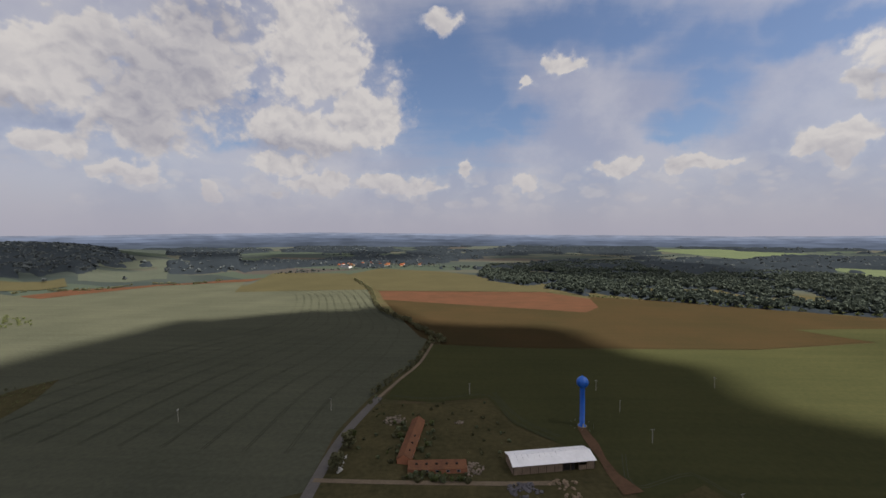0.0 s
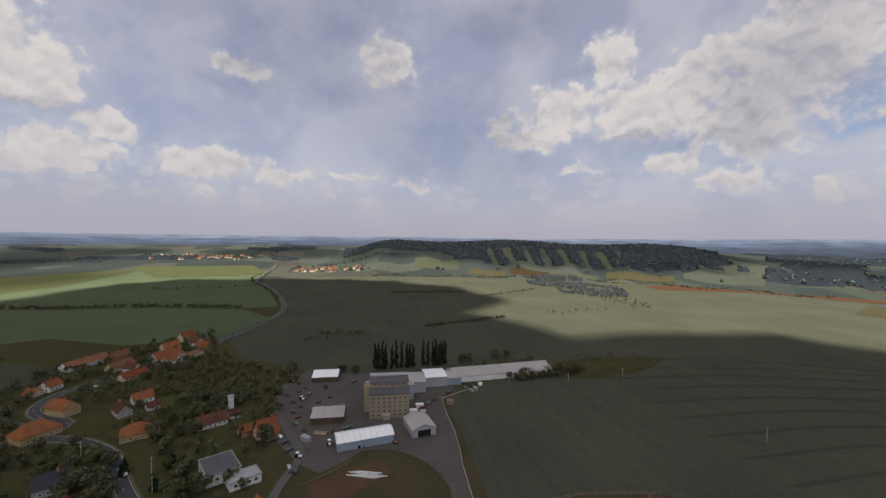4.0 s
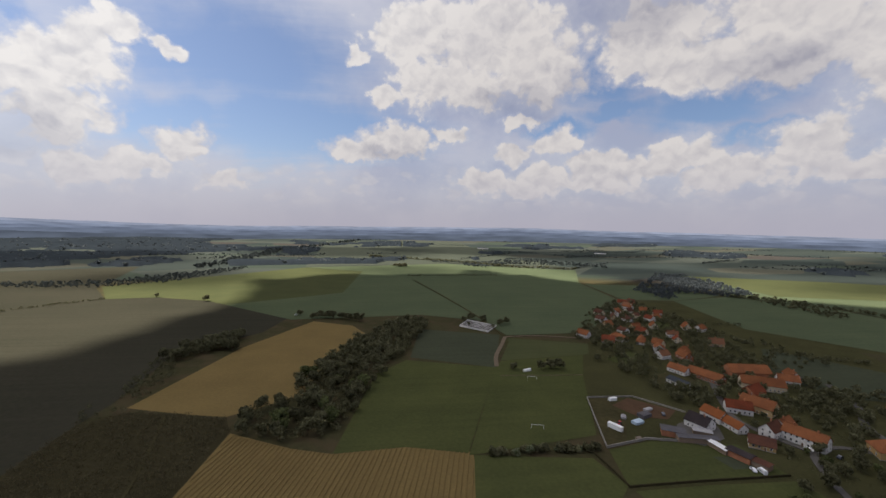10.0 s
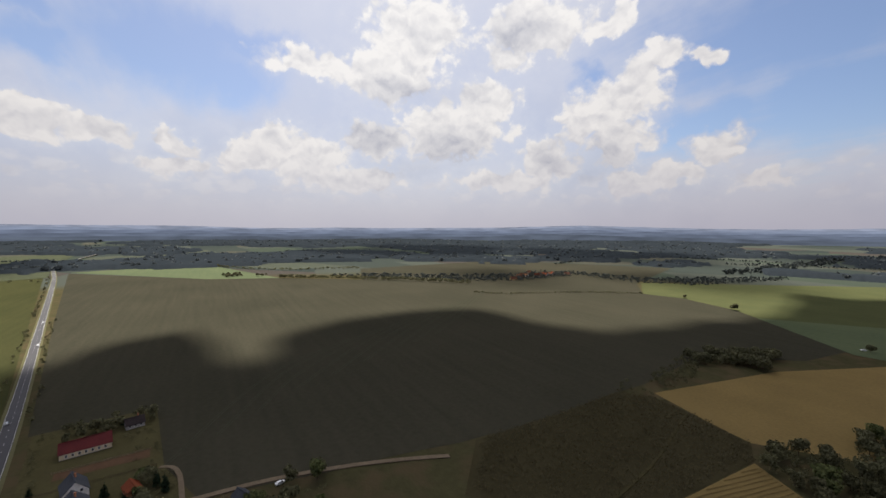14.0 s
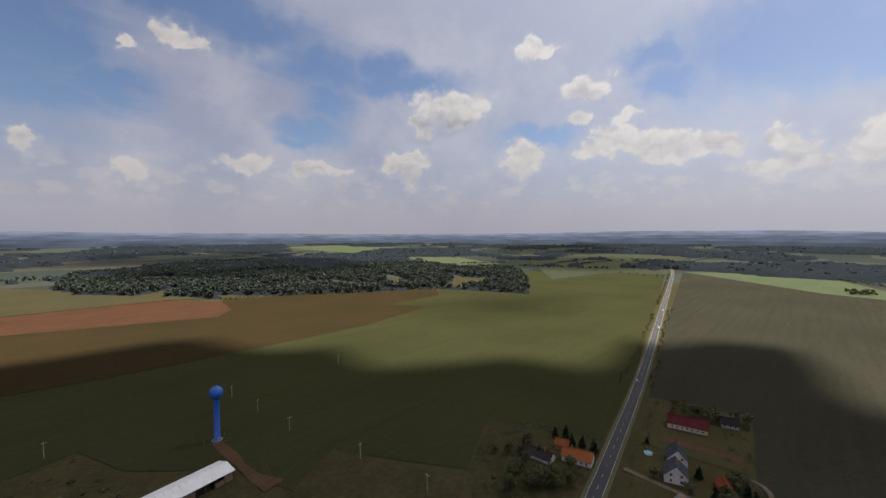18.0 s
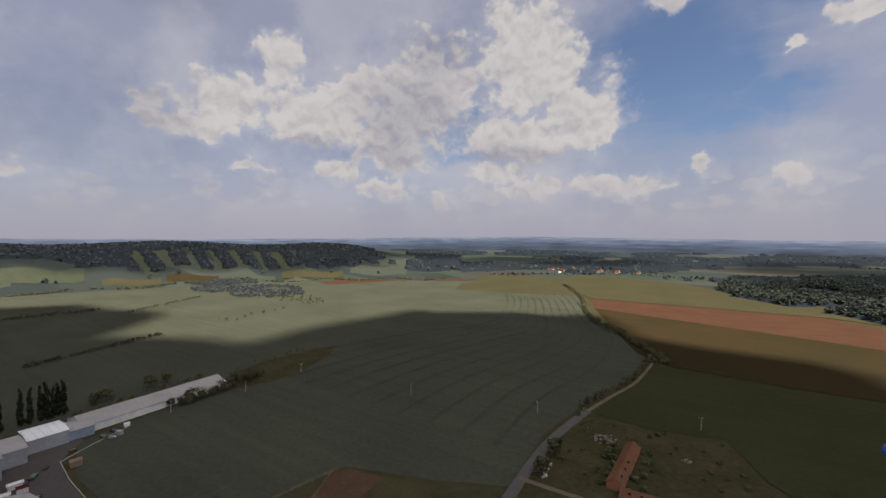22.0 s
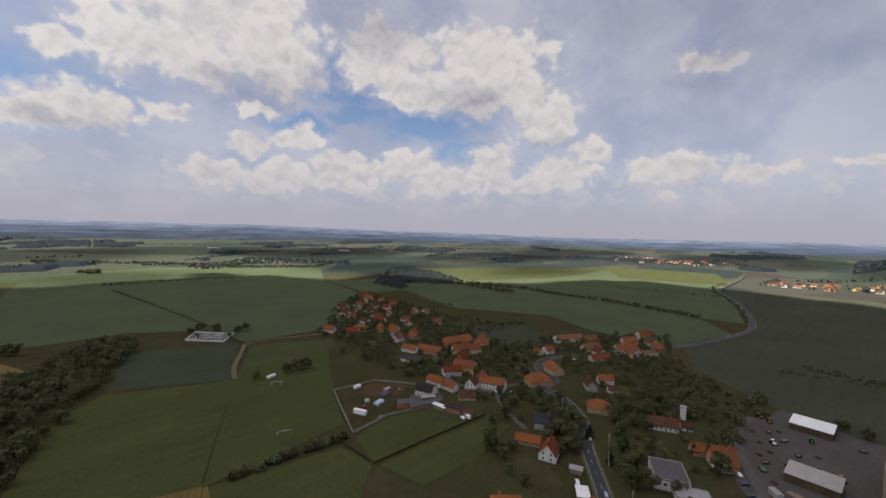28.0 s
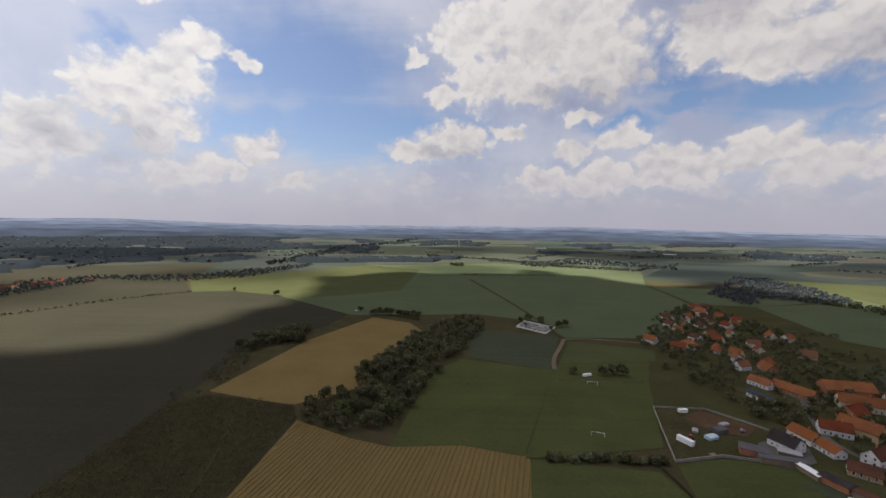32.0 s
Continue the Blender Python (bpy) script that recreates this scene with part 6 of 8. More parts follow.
house(-208, -196, 140, 12, 8, 3.2, 6.6, 2, B, label="yellow-gabled barn with a brown roof", group=V, chimneys=0)
house(-300, -300, 168, 32, 14, 5, 10, 3, O, label="huge barn under an orange tiled roof", group=V, chimneys=0, windows=False)
house(-287, -273, 150, 28, 12, 5, 9.5, 1, O, label="long farm building with an orange tiled roof", group=V)
house(-266, -260, 20, 15, 11, 5, 9.5, 3, R, label="brick barn with a red tiled roof", group=V, chimneys=0)
house(-249, -238, 115, 19, 12, 5.2, 9.6, 5, O, label="ochre house with an orange tiled roof", group=V, chimneys=2)
house(-318, -280, 150, 14, 9, 4, 8, 0, O, label="white house with an orange tiled roof", group=V)
house(-245, -312, 108, 16, 8, 4, 7.5, 0, O, label="white house with an orange tiled roof", group=V)
house(-258, -296, 108, 27, 9, 4, 8, 3, O, label="long brick house with an orange tiled roof", group=V)
house(-226, -286, 100, 18, 8, 3.4, 5.4, 0, S, label="white shed with a pale sheet roof", group=V, chimneys=0)
house(-278, -347, 80, 15, 9, 4, 8, 3, O, label="brick house with an orange tiled roof", group=V)
# the northern end of the village
FAR_ROWS = [(-379, -627), (-365, -586), (-328, -558), (-314, -506), (-297, -551), (-276, -506), (-302, -520), (-270, -478), (-339, -525), (-348, -505), (-364, -515), (-327, -466), (-272, -445), (-299, -462),
            (-292, -438), (-249, -416), (-233, -410), (-269, -404), (-280, -390), (-321, -422), (-312, -402), (-290, -362), (-367, -457), (-378, -446), (-346, -385), (-214, -432), (-270, -374), (-258, -352), (-331, -288),
            (-398, -630), (-374, -560), (-385, -540), (-372, -600), (-350, -560), (-318, -535)]
for i, (x, y) in enumerate(FAR_ROWS):
    rng = random.Random(i * 31 + 5)
    big = i in (15, 17)
    w = rng.choice((0, 0, 0, 1, 1, 3, 5))
    rf = rng.choice((O, O, R, P, B, O))
    lab = ("white", "cream", "yellow", "brick", "grey", "ochre")[w] + " village house with " + ("an orange", "a red", "a brown", "a weathered")[(O, R, B, P).index(rf)] + " tiled roof"
    house(x, y, rng.choice((105, 15, 110, 20, 60, 150)) + rng.uniform(-8, 8), rng.uniform(10, 15) + 6 * big, rng.uniform(7.5, 9.5), rng.uniform(3.4, 4.6), rng.uniform(7.4, 9), w, rf, label=lab, group=V, hip=rng.random() < 0.12)
# roadside houses in the east
house(282, 34, 96, 21, 11, 3.6, 7.4, 1, WN_, label="long cream bungalow with a wine-red roof", chimneys=0)
house(300, 14, 100, 9, 7, 3, 6, 4, D, label="small grey outhouse behind the bungalow")
house(236, 33, 12, 11, 9, 4.4, 9, 0, S, label="white gabled house with a blue-grey roof and solar panels")
house(219, 31, 12, 10, 10, 4.4, 9, 0, S, label="white gabled house with a slate roof")
house(224, 12, 14, 8, 6, 2.6, 5, 3, R, label="brick garden shed with a red roof", chimneys=0)
house(188, 19, 76, 17, 12, 7.2, 9.0, 5, 8, hip=True, label="beige two-storey apartment block with a grey roof", chimneys=2, storeys=2, name="apartment_block", category="apartment block")
house(168, 19, 82, 18, 12, 7.2, 9.0, 5, 8, hip=True, label="beige two-storey apartment block with a weathered grey roof", chimneys=2, storeys=2, name="apartment_block", category="apartment block")
house(204, 76, 98, 15, 8, 3.4, 6.6, 0, BR, label="white cottage with a bright orange roof")
house(212, 88, 98, 7, 6, 2.6, 5, 3, BR, label="small brick shed with an orange roof", chimneys=0, name="shed", category="shed")
house(194, 94, 88, 16, 7, 2.6, 5.4, 0, D, label="long low building with a dark brown roof", chimneys=1)
house(177, 99, 60, 5, 4, 2.2, 3.2, 0, S, label="small white garden hut", chimneys=0, name="shed", category="shed", windows=False)
house(174, -19, 95, 9, 7, 3, 6, 0, WN_, label="small white house with a red roof by the track")
house(188, -28, 20, 9, 6, 3, 5.4, 4, S, label="grey outbuilding by the sandy track", chimneys=0)
house(168, -42, 95, 9, 7, 3, 5.4, 4, D, label="grey house with a dark roof by the track", chimneys=1)
house(-72, 155, 8, 7, 6, 3, 5.6, 0, D, label="small white house by the farm track")
# far villages
for group, spots, n, spread in (("houses of the village below the hills", (-1380, -50), 22, (60, 110)), ("houses of the far town", (-2060, -640), 60, (160, 260)), ("houses of the village over the fields", (-250, 1690), 46, (190, 120)),
                                ("houses of the hamlet on the main road", (2500, 500), 16, (160, 260)), ("houses of the hamlet in the valley", (820, -700), 12, (60, 120)), ("houses of the eastern hamlet", (1900, 1500), 14, (200, 200))):
    wood([(spots[0] + RNG.uniform(-1.2, 1.2) * spread[0], spots[1] + RNG.uniform(-1.2, 1.2) * spread[1]) for k in range(n * 4)], M_HAZEWOOD, "garden trees of a distant village", 30, 1.3, tall=(4, 9))
    for i in range(n):
        rng = random.Random(i * 17 + n)
        x, y = spots[0] + rng.uniform(-1, 1) * spread[0], spots[1] + rng.uniform(-1, 1) * spread[1]
        w, rf = rng.choice((0, 1, 4, 5)), (rng.choice((O, R, O)) if spots[1] > 1000 else rng.choice((B, P, R, P)))
        house(x, y, rng.uniform(0, 180), rng.uniform(10, 18), rng.uniform(7, 10), rng.uniform(3, 4.5), rng.uniform(7, 9.5), w, rf, windows=False, chimneys=0, label="distant pale-walled house with a tiled roof", group=group)
for x, y, L in ((-385, 1506, 60), (-351, 1590, 70), (-310, 1560, 50), (-1100, -2050, 60), (-520, -2450, 70)):
    house(x, y, 140, L, 14, 6, 9, 0, S, windows=False, chimneys=0, label="distant long white farm hall", name="hall", category="hall")

# ---------------------------------------------------------------- the grain mill and its yard
def slab_roof(g, a, b, z0, z1, o=0.4, t=0.2, slot=0, lean=0):
    """Two slopes over a rectangle 2a x 2b with the ridge along x; lean: one slope only, high at +y."""
    if lean:
        up = [(-a - o, -b - o, z0), (a + o, -b - o, z0), (a + o, b + o, z1), (-a - o, b + o, z1)]
        dn = [(x, y, z - t) for x, y, z in up]
        g.add(up + dn, [(0, 1, 2, 3), (7, 6, 5, 4), (0, 4, 5, 1), (1, 5, 6, 2), (2, 6, 7, 3), (3, 7, 4, 0)], slot)
        return g
    for s in (-1, 1):
        up = [(-a - o, 0, z1), (a + o, 0, z1), (a + o, s * (b + o), z0), (-a - o, s * (b + o), z0)]
        dn = [(x, y, z - t) for x, y, z in up]
        fs = [(0, 1, 2, 3), (7, 6, 5, 4), (0, 4, 5, 1), (1, 5, 6, 2), (2, 6, 7, 3), (3, 7, 4, 0)]
        g.add(up + dn, fs if s < 0 else [f[::-1] for f in fs], slot)
    return g


def gable_walls(g, a, b, h, top, slot=0):
    g.prism([(-a, -b), (a, -b), (a, b), (-a, b)], -0.3, h, slot)
    for s in (-1, 1):
        g.add([(s * a, -b, h), (s * a, b, h), (s * a, 0, top), (s * (a - 0.2), -b, h), (s * (a - 0.2), b, h), (s * (a - 0.2), 0, top)], [(0, 1, 2) if s > 0 else (2, 1, 0), (3, 5, 4)], slot)
    return g


# local axes: x along the front, y to the back
mill = thing("grain_mill", "five-storey beige grain mill with rows of small windows", "mill", pose(-258.5, 30, 0.1, 0, 0, 265))
a = 13.0
part("wall", Geo().box((0, -6, 7.6), (2 * a, 12, 16.4)), M_MILL, mill, "beige rendered front block")
part("parapet_roof", Geo().box((0, -6, 16.0), (2 * a + 0.7, 12.6, 0.35)).box((0, -6, 16.3), (2 * a - 0.6, 11.4, 0.25)), M_ROOFFELT, mill)
part("rear_wall", Geo().box((0, -17, 9.6), (2 * a, 10, 20.4)), M_MILL, mill, "taller rear block")
part("rear_roof", slab_roof(Geo(), a, 5.2, 0.0, 1.5), M_ROOFFELT, mill, at=pose(0, -17, 19.8))
part("stair_tower", Geo().box((a + 2.0, -15, 8.6), (4.0, 8, 18.0)), M_MILL, mill)
part("clerestory", Geo().box((0, -22.5, 10.2), (2 * a, 5, 22.5)), M_WALL[4], mill)
part("clerestory_roof", Geo().box((0, -22.5, 21.7), (2 * a + 0.8, 6.0, 0.3)), M_GREYSHEET, mill)
for f in range(5):
    for i in range(7):
        part("window", WINDOW_BARE, None, mill, at=pose((i - 3) * 3.5, 0.05, 2.6 + f * 2.75, 0, 0, 180))
for i in range(6):
    part("window", WINDOW_BARE, None, mill, at=pose((i - 2.5) * 3.9, -11.95, 18.2, 0, 0, 180))
for i in range(11):
    part("window", WINDOW_SMALL, None, mill, at=pose((i - 5) * 2.3, -19.9, 20.6, 0, 0, 180))
part("porch", Geo().box((2.0, 1.2, 1.6), (4.5, 2.4, 3.2)).box((2.0, 1.2, 3.3), (5.0, 3.0, 0.2), 1), [M_WALL[4], M_CONCRETE], mill)
for x in (a - 1, a - 3.4):
    part("roof_vent", Geo().tube((x, -17, 20.5), (x, -17, 23.5), 0.28, 0.28, 8), M_STEEL, mill)

MA = 85


def industrial(name, label, cx, cy, L, W, eave, ridge, wall, roof, angle=MA, lean=0, opening=None, category="hall"):
    h = thing(name, label, category, pose(cx, cy, 0.1, 0, 0, angle + (0 if lean else 180)))
    if lean:
        g = Geo()
        g.add([(-L / 2, -W / 2, -0.3), (L / 2, -W / 2, -0.3), (L / 2, W / 2, -0.3), (-L / 2, W / 2, -0.3), (-L / 2, -W / 2, eave), (L / 2, -W / 2, eave), (L / 2, W / 2, ridge), (-L / 2, W / 2, ridge)],
              [(0, 1, 5, 4), (1, 2, 6, 5), (2, 3, 7, 6), (3, 0, 4, 7), (4, 5, 6, 7)])
        part("wall", g, wall, h)
    else:
        part("wall", gable_walls(Geo(), L / 2, W / 2, eave, ridge - 0.15), wall, h)
    rf = part("roof", slab_roof(Geo(), L / 2, W / 2, eave + 0.15, ridge + 0.15, lean=lean), roof, h)
    n = int(L // 3)
    if not lean:
        for i in range(n + 1):
            g = Geo()
            x = -L / 2 + L * i / n
            for s in (-1, 1):
                g.add([(x - 0.06, 0, ridge + 0.2), (x + 0.06, 0, ridge + 0.2), (x + 0.06, s * (W / 2 + 0.4), eave + 0.2), (x - 0.06, s * (W / 2 + 0.4), eave + 0.2)], [(0, 1, 2, 3)])
            part("seam", g, M_GREYSHEET, rf)
    for o in opening or ():
        # a gateway is a solid panel, its inner shade given by colour
        part("gate", Geo().box((o[0], o[1], o[3] / 2), (o[2], 0.14, o[3])).box((o[0], o[1], o[3] + 0.1), (o[2] + 0.4, 0.22, 0.2), 1), [M_SHADE, M_CONCRETE], h, at=pose(0, 0, 0, 0, 0, o[4] if len(o) > 4 else 0))
    return h


industrial("storage_hall", "very long storage hall with a pale fibre-cement roof", -324, 136, 90, 23, 4.6, 8.6, M_WALL[0], M_CEMENT, 92, opening=[(-38, 11.55, 9, 4.2, 180), (-22, 11.55, 7, 3.8, 180)])
industrial("mill_annexe", "pale-roofed wing joining the mill to the halls", -308, 53, 20, 22, 8.4, 9.6, M_GREYWALL, M_CEMENT, 88)
industrial("mill_annexe", "blue-grey block with a light sheet roof", -316, 74, 17, 20, 7.8, 8.9, M_GREYWALL, M_SHEET, 88, opening=[(0, 10.05, 6, 4.5, 180)])
industrial("connecting_hall", "low hall with a pale roof", -316, 88, 14, 18, 5.6, 6.8, M_BLUEWALL, M_CEMENT, 88)
industrial("mill_annexe", "long rear wing of the mill with a flat grey roof", -292, 34, 34, 12, 11, 12.2, M_GREYWALL, M_GREYSHEET, 88)
industrial("roof_cabin", "small white cabin on the rear wing", -294, 43, 7, 4.5, 14.2, 14.8, M_WALL[0], M_SHEET, 88)
industrial("machine_hall", "blue-grey steel hall with a gleaming white roof", -232, 12, 32, 13, 4.8, 7.0, M_BLUEWALL, M_SHEET, 98, opening=[(6, 6.55, 5, 3.4, 180)])
# closed dark walls stand in for the shade within the open fronts
industrial("open_shed", "open machine shed under a white sheet roof", -340, -15, 20, 14, 4.4, 5.9, M_BARK, M_SHEET, 86, lean=1)
industrial("open_shed", "dark-fronted open shed under a pale sheet roof", -265, -10, 20, 13, 4.4, 6.0, M_BARK, M_CEMENT, 86, lean=1)
industrial("gabled_shed", "grey gabled shed with a wide open gate", -240, 47, 19, 15, 4.6, 7.4, M_GREYWALL, M_CEMENT, 8, opening=[(0, -9.55, 8, 4.2, -90)])
kiosk = thing("weighbridge_hut", "small white hut with a red roof in the yard", "hut", pose(-264, 54, 0.1, 0, 0, 80))
part("wall", Geo().box((0, 0, 1.4), (4, 3.4, 2.8)), M_WALL[0], kiosk)
part("roof", slab_roof(Geo(), 2, 1.7, 2.8, 3.7, 0.3, 0.12), M_TILE[7], kiosk)
part("window", WINDOW_SMALL, None, kiosk, at=pose(0, 1.74, 1.6, 0, 0, 180))
industrial("container", "white container beside the weighbridge hut", -263, 47, 5, 2.5, 2.5, 2.6, M_WHITE, M_SHEET, 80, category="container")
industrial("container", "flat white container behind the hut", -271, 53, 5, 2.5, 2.5, 2.6, M_WHITE, M_SHEET, 80, category="container")
# silo-like white transformer tower in the gardens
tt = thing("transformer_tower", "slim white transformer tower among the gardens", "tower", pose(-296, -78, 0.1, 0, 0, 20))
part("wall", Geo().box((0, 0, 4), (3.2, 3.2, 8.6)), M_WALL[0], tt)
part("roof", Geo().box((0, 0, 8.4), (3.8, 3.8, 0.3)).add([(-1.9, -1.9, 8.5), (1.9, -1.9, 8.5), (1.9, 1.9, 8.5), (-1.9, 1.9, 8.5), (0, 0, 9.3)], [(0, 1, 4), (1, 2, 4), (2, 3, 4), (3, 0, 4)]), M_GREYSHEET, tt)
part("door", DOOR, None, tt, at=pose(0, -1.64, 0.1))
part("window", WINDOW_SMALL, None, tt, at=pose(0, -1.62, 6.2))
# flat-roofed school
school = thing("school", "white flat-roofed school with a dark felt roof", "school", pose(-215, -62, 0.1, 0, 0, 118))
for (x, y, sx, sy, h) in ((0, 0, 15, 19, 5.2), (7, -15, 14, 9, 4.0)):
    part("wall", Geo().box((x, y, h / 2 - 0.2), (sx, sy, h)), M_WALL[0], school)
    part("roof", Geo().box((x, y, h), (sx + 0.6, sy + 0.6, 0.3)), M_ROOFFELT if h > 5 else M_GREYSHEET, school)
    part("parapet", Geo().box((x - sx / 2, y, h + 0.25), (0.35, sy + 0.6, 0.3)).box((x + sx / 2, y, h + 0.25), (0.35, sy + 0.6, 0.3)).box((x, y - sy / 2, h + 0.25), (sx, 0.35, 0.3)).box((x, y + sy / 2, h + 0.25), (sx, 0.35, 0.3)), M_WALL[4], school)
for i in range(5):
    part("window", WINDOW_WIDE, None, school, at=pose(-6 + 3 * i, -9.55, 3.0))
    part("window", WINDOW_WIDE, None, school, at=pose(-7.55, -7 + 3.4 * i, 3.0, 0, 0, -90))
for i in range(4):
    part("window", WINDOW_WIDE, None, school, at=pose(2.5 + 3 * i, -19.55, 2.2))
# flat white shelters by the road
for x, y, w, l in ((-170, -85, 6, 9), (-163, -80, 7, 5)):
    sh = thing("shelter", "flat white-roofed shelter beside the road", "shelter", pose(x, y, 0.1, 0, 0, 36))
    part("roof", Geo().box((0, 0, 3.1), (l, w, 0.25)), M_SHEET, sh)
    part("wall", Geo().box((0, 0, 1.45), (l - 1, w - 1, 3.1)), M_WALL[4], sh)
gs = thing("shed", "grey sheet-roofed shed by the road", "shed", pose(-186, -97, 0.1, 0, 0, 115))
part("wall", Geo().box((0, 0, 1.2), (6, 4, 2.6)), M_PLANK, gs)
part("roof", slab_roof(Geo(), 3, 2, 2.5, 3.1, 0.4, 0.12), M_GREYSHEET, gs)
ts = thing("shed", "teal sheet-metal garden shed", "shed", pose(-177, -48, 0.1, 0, 0, 28))
part("wall", Geo().box((0, 0, 1.2), (5, 3.4, 2.6)), M_TEAL, ts)
part("roof", slab_roof(Geo(), 2.5, 1.7, 2.5, 2.8, 0.3, 0.1), M_TEAL, ts)

# ---------------------------------------------------------------- water tower, barn and ruin
tower = thing("water_tower", "blue steel water tower with a round tank on a slim shaft", "water tower", pose(88, 248, 0.1))
R_ = 3.7
shaft = part("shaft", Geo().lathe([(2.3, -0.3), (2.3, 0.6), (1.55, 1.0), (1.5, 24.6)], 24), M_BLUE, tower)
tank = part("tank", Geo().lathe([(1.5, 24.4)] + [(max(0.02, R_ * math.cos(radians(a))), 28.0 + R_ * math.sin(radians(a))) for a in range(-62, 91, 8)], 32), M_BLUE, tower)
for p in tank.data.polygons:
    p.use_smooth = True
for p in shaft.data.polygons:
    p.use_smooth = True
part("tank_band", Geo().lathe([(R_ + 0.02, 27.85), (R_ + 0.07, 27.9), (R_ + 0.07, 28.1), (R_ + 0.02, 28.15)], 32), M_BLUE, tank)
part("vent", Geo().lathe([(0.3, 31.6), (0.3, 32.1), (0.45, 32.1), (0.02, 32.4)], 10), M_BLUE, tank)
part("door", Geo().box((0, -2.2, 1.4), (0.9, 0.3, 2.0)), M_STEEL, tower, "grey steel door")
for z in range(4, 25, 3):
    part("flange", Geo().lathe([(1.52, z), (1.6, z + 0.04), (1.6, z + 0.16), (1.52, z + 0.2)], 24), M_BLUE, shaft)
part("ladder", Geo().box((-0.25, -1.72, 13), (0.06, 0.06, 24)).box((0.25, -1.72, 13), (0.06, 0.06, 24)), M_BLUE, shaft)
part("base_ring", Geo().lathe([(3.0, 0.0), (3.0, 0.35), (2.2, 0.35)], 20), M_STONE, tower, "round concrete footing")
for i in range(10):
    a = i * 0.628
    part("fence_post", Geo().tube((7 * math.cos(a), 7 * math.sin(a), -0.2), (7 * math.cos(a), 7 * math.sin(a), 1.5), 0.05, 0.05, 5), M_STEEL, tower)

# barn: local x along its length
barn = thing("barn", "long timber barn with a gleaming white sheet roof", "barn", pose(55.5, 205, 0.1, 0, 0, 8))
L, W = 43.0, 13.0
part("wall", Geo().box((0, 6.3, 2.4), (L, 0.3, 5.2)).box((-L / 2, 0, 2.4), (0.3, W, 5.2)).box((L / 2, 0, 2.4), (0.3, W, 5.2)), M_PLANK, barn)
rf = part("roof", slab_roof(Geo(), L / 2, W / 2, 5.0, 6.9, 0.8, 0.18), M_SHEET, barn)
for i in range(15):
    g = Geo()
    x = -L / 2 + L * i / 14
    for s in (-1, 1):
        g.add([(x - 0.05, 0, 7.0), (x + 0.05, 0, 7.0), (x + 0.05, s * 7.2, 4.9), (x - 0.05, s * 7.2, 4.9)], [(0, 1, 2, 3)])
    part("seam", g, M_GREYSHEET, rf)
for i in range(11):
    x = -L / 2 + L * i / 10
    part("post", Geo().box((x, -6.4, 2.4), (0.35, 0.35, 5.2)), M_BARK, barn)
    if i < 10 and i not in (6, 7):
        for k in range(4):
            part("board", Geo().box((x + 0.55 + k * 1.06, -6.4, 2.3 if i != 8 else 1.3), (0.95, 0.1, 4.6 if i != 8 else 2.8)), M_PLANK, barn)
# solid block filling the bay; the shade inside is its colour
part("dark_bay", Geo().box((8.6 - 2.0, -2.0, 2.3), (8.4, 8.0, 4.4)), M_SHADE, barn, "near-black block for the shade in the open bay")

# ruined farm: two ranges in an L
for (x, y, ang, L, W, lab) in ((-19.5, 228, 84, 46, 7.5, "roofless-ended brick range with a collapsing orange tiled roof"), (-4, 201, 2, 30, 8, "low brick range with a faded orange tiled roof")):
    r = thing("ruined_stable", lab, "ruin", pose(x, y, 0.1, 0, 0, ang))
    part("wall", gable_walls(Geo(), L / 2, W / 2, 2.9, 5.2), M_WALL[3], r)
    part("roof", slab_roof(Geo(), L / 2 - 0.5, W / 2, 2.8, 5.4, 0.35, 0.16), M_TILE[3], r)
    for i in range(3 if L > 40 else 5):
        # holes are near-black blocks on the tiles, not cut through
        part("roof_hole", Geo().box((-L * 0.35 + i * L * 0.17, -W * 0.24, 4.35), (1.2, 1.0, 0.5)), M_SHADE, r, "near-black block for a hole in the tiles")
        part("window", WINDOW_BARE, None, r, at=pose(-L * 0.36 + i * L * 0.18, -W / 2 - 0.03, 1.6))


def rubble(cx, cy, rx, ry, n, mat, label, size=(0.5, 1.6), seed=1):
    """A heap of broken blocks."""
    rng = random.Random(seed)
    heap = thing("rubble_heap", label, "rubble", pose(cx, cy, 0.1))
    part("mound", Geo().lathe([(max(rx, ry) * 0.8, -0.1), (max(rx, ry) * 0.6, 0.35), (max(rx, ry) * 0.3, 0.7), (0.02, 0.9)], 11), M_WEEDS, heap)
    for i in range(n):
        a, r = rng.uniform(0, 6.28), math.sqrt(rng.random())
        s = rng.uniform(*size)
        g = Geo()
        g.add([(sx * s * rng.uniform(0.35, 0.6), sy * s * rng.uniform(0.3, 0.5), sz * s * rng.uniform(0.2, 0.4)) for sz in (-1, 1) for sx, sy in ((-1, -1), (1, -1), (1, 1), (-1, 1))],
              [(3, 2, 1, 0), (4, 5, 6, 7), (0, 1, 5, 4), (1, 2, 6, 5), (2, 3, 7, 6), (3, 0, 4, 7)])
        part("block", g, mat, heap, at=pose(rx * r * math.cos(a), ry * r * math.sin(a), 0.3 + 0.8 * (1 - r), rng.uniform(-30, 30), rng.uniform(-30, 30), rng.uniform(0, 180)))


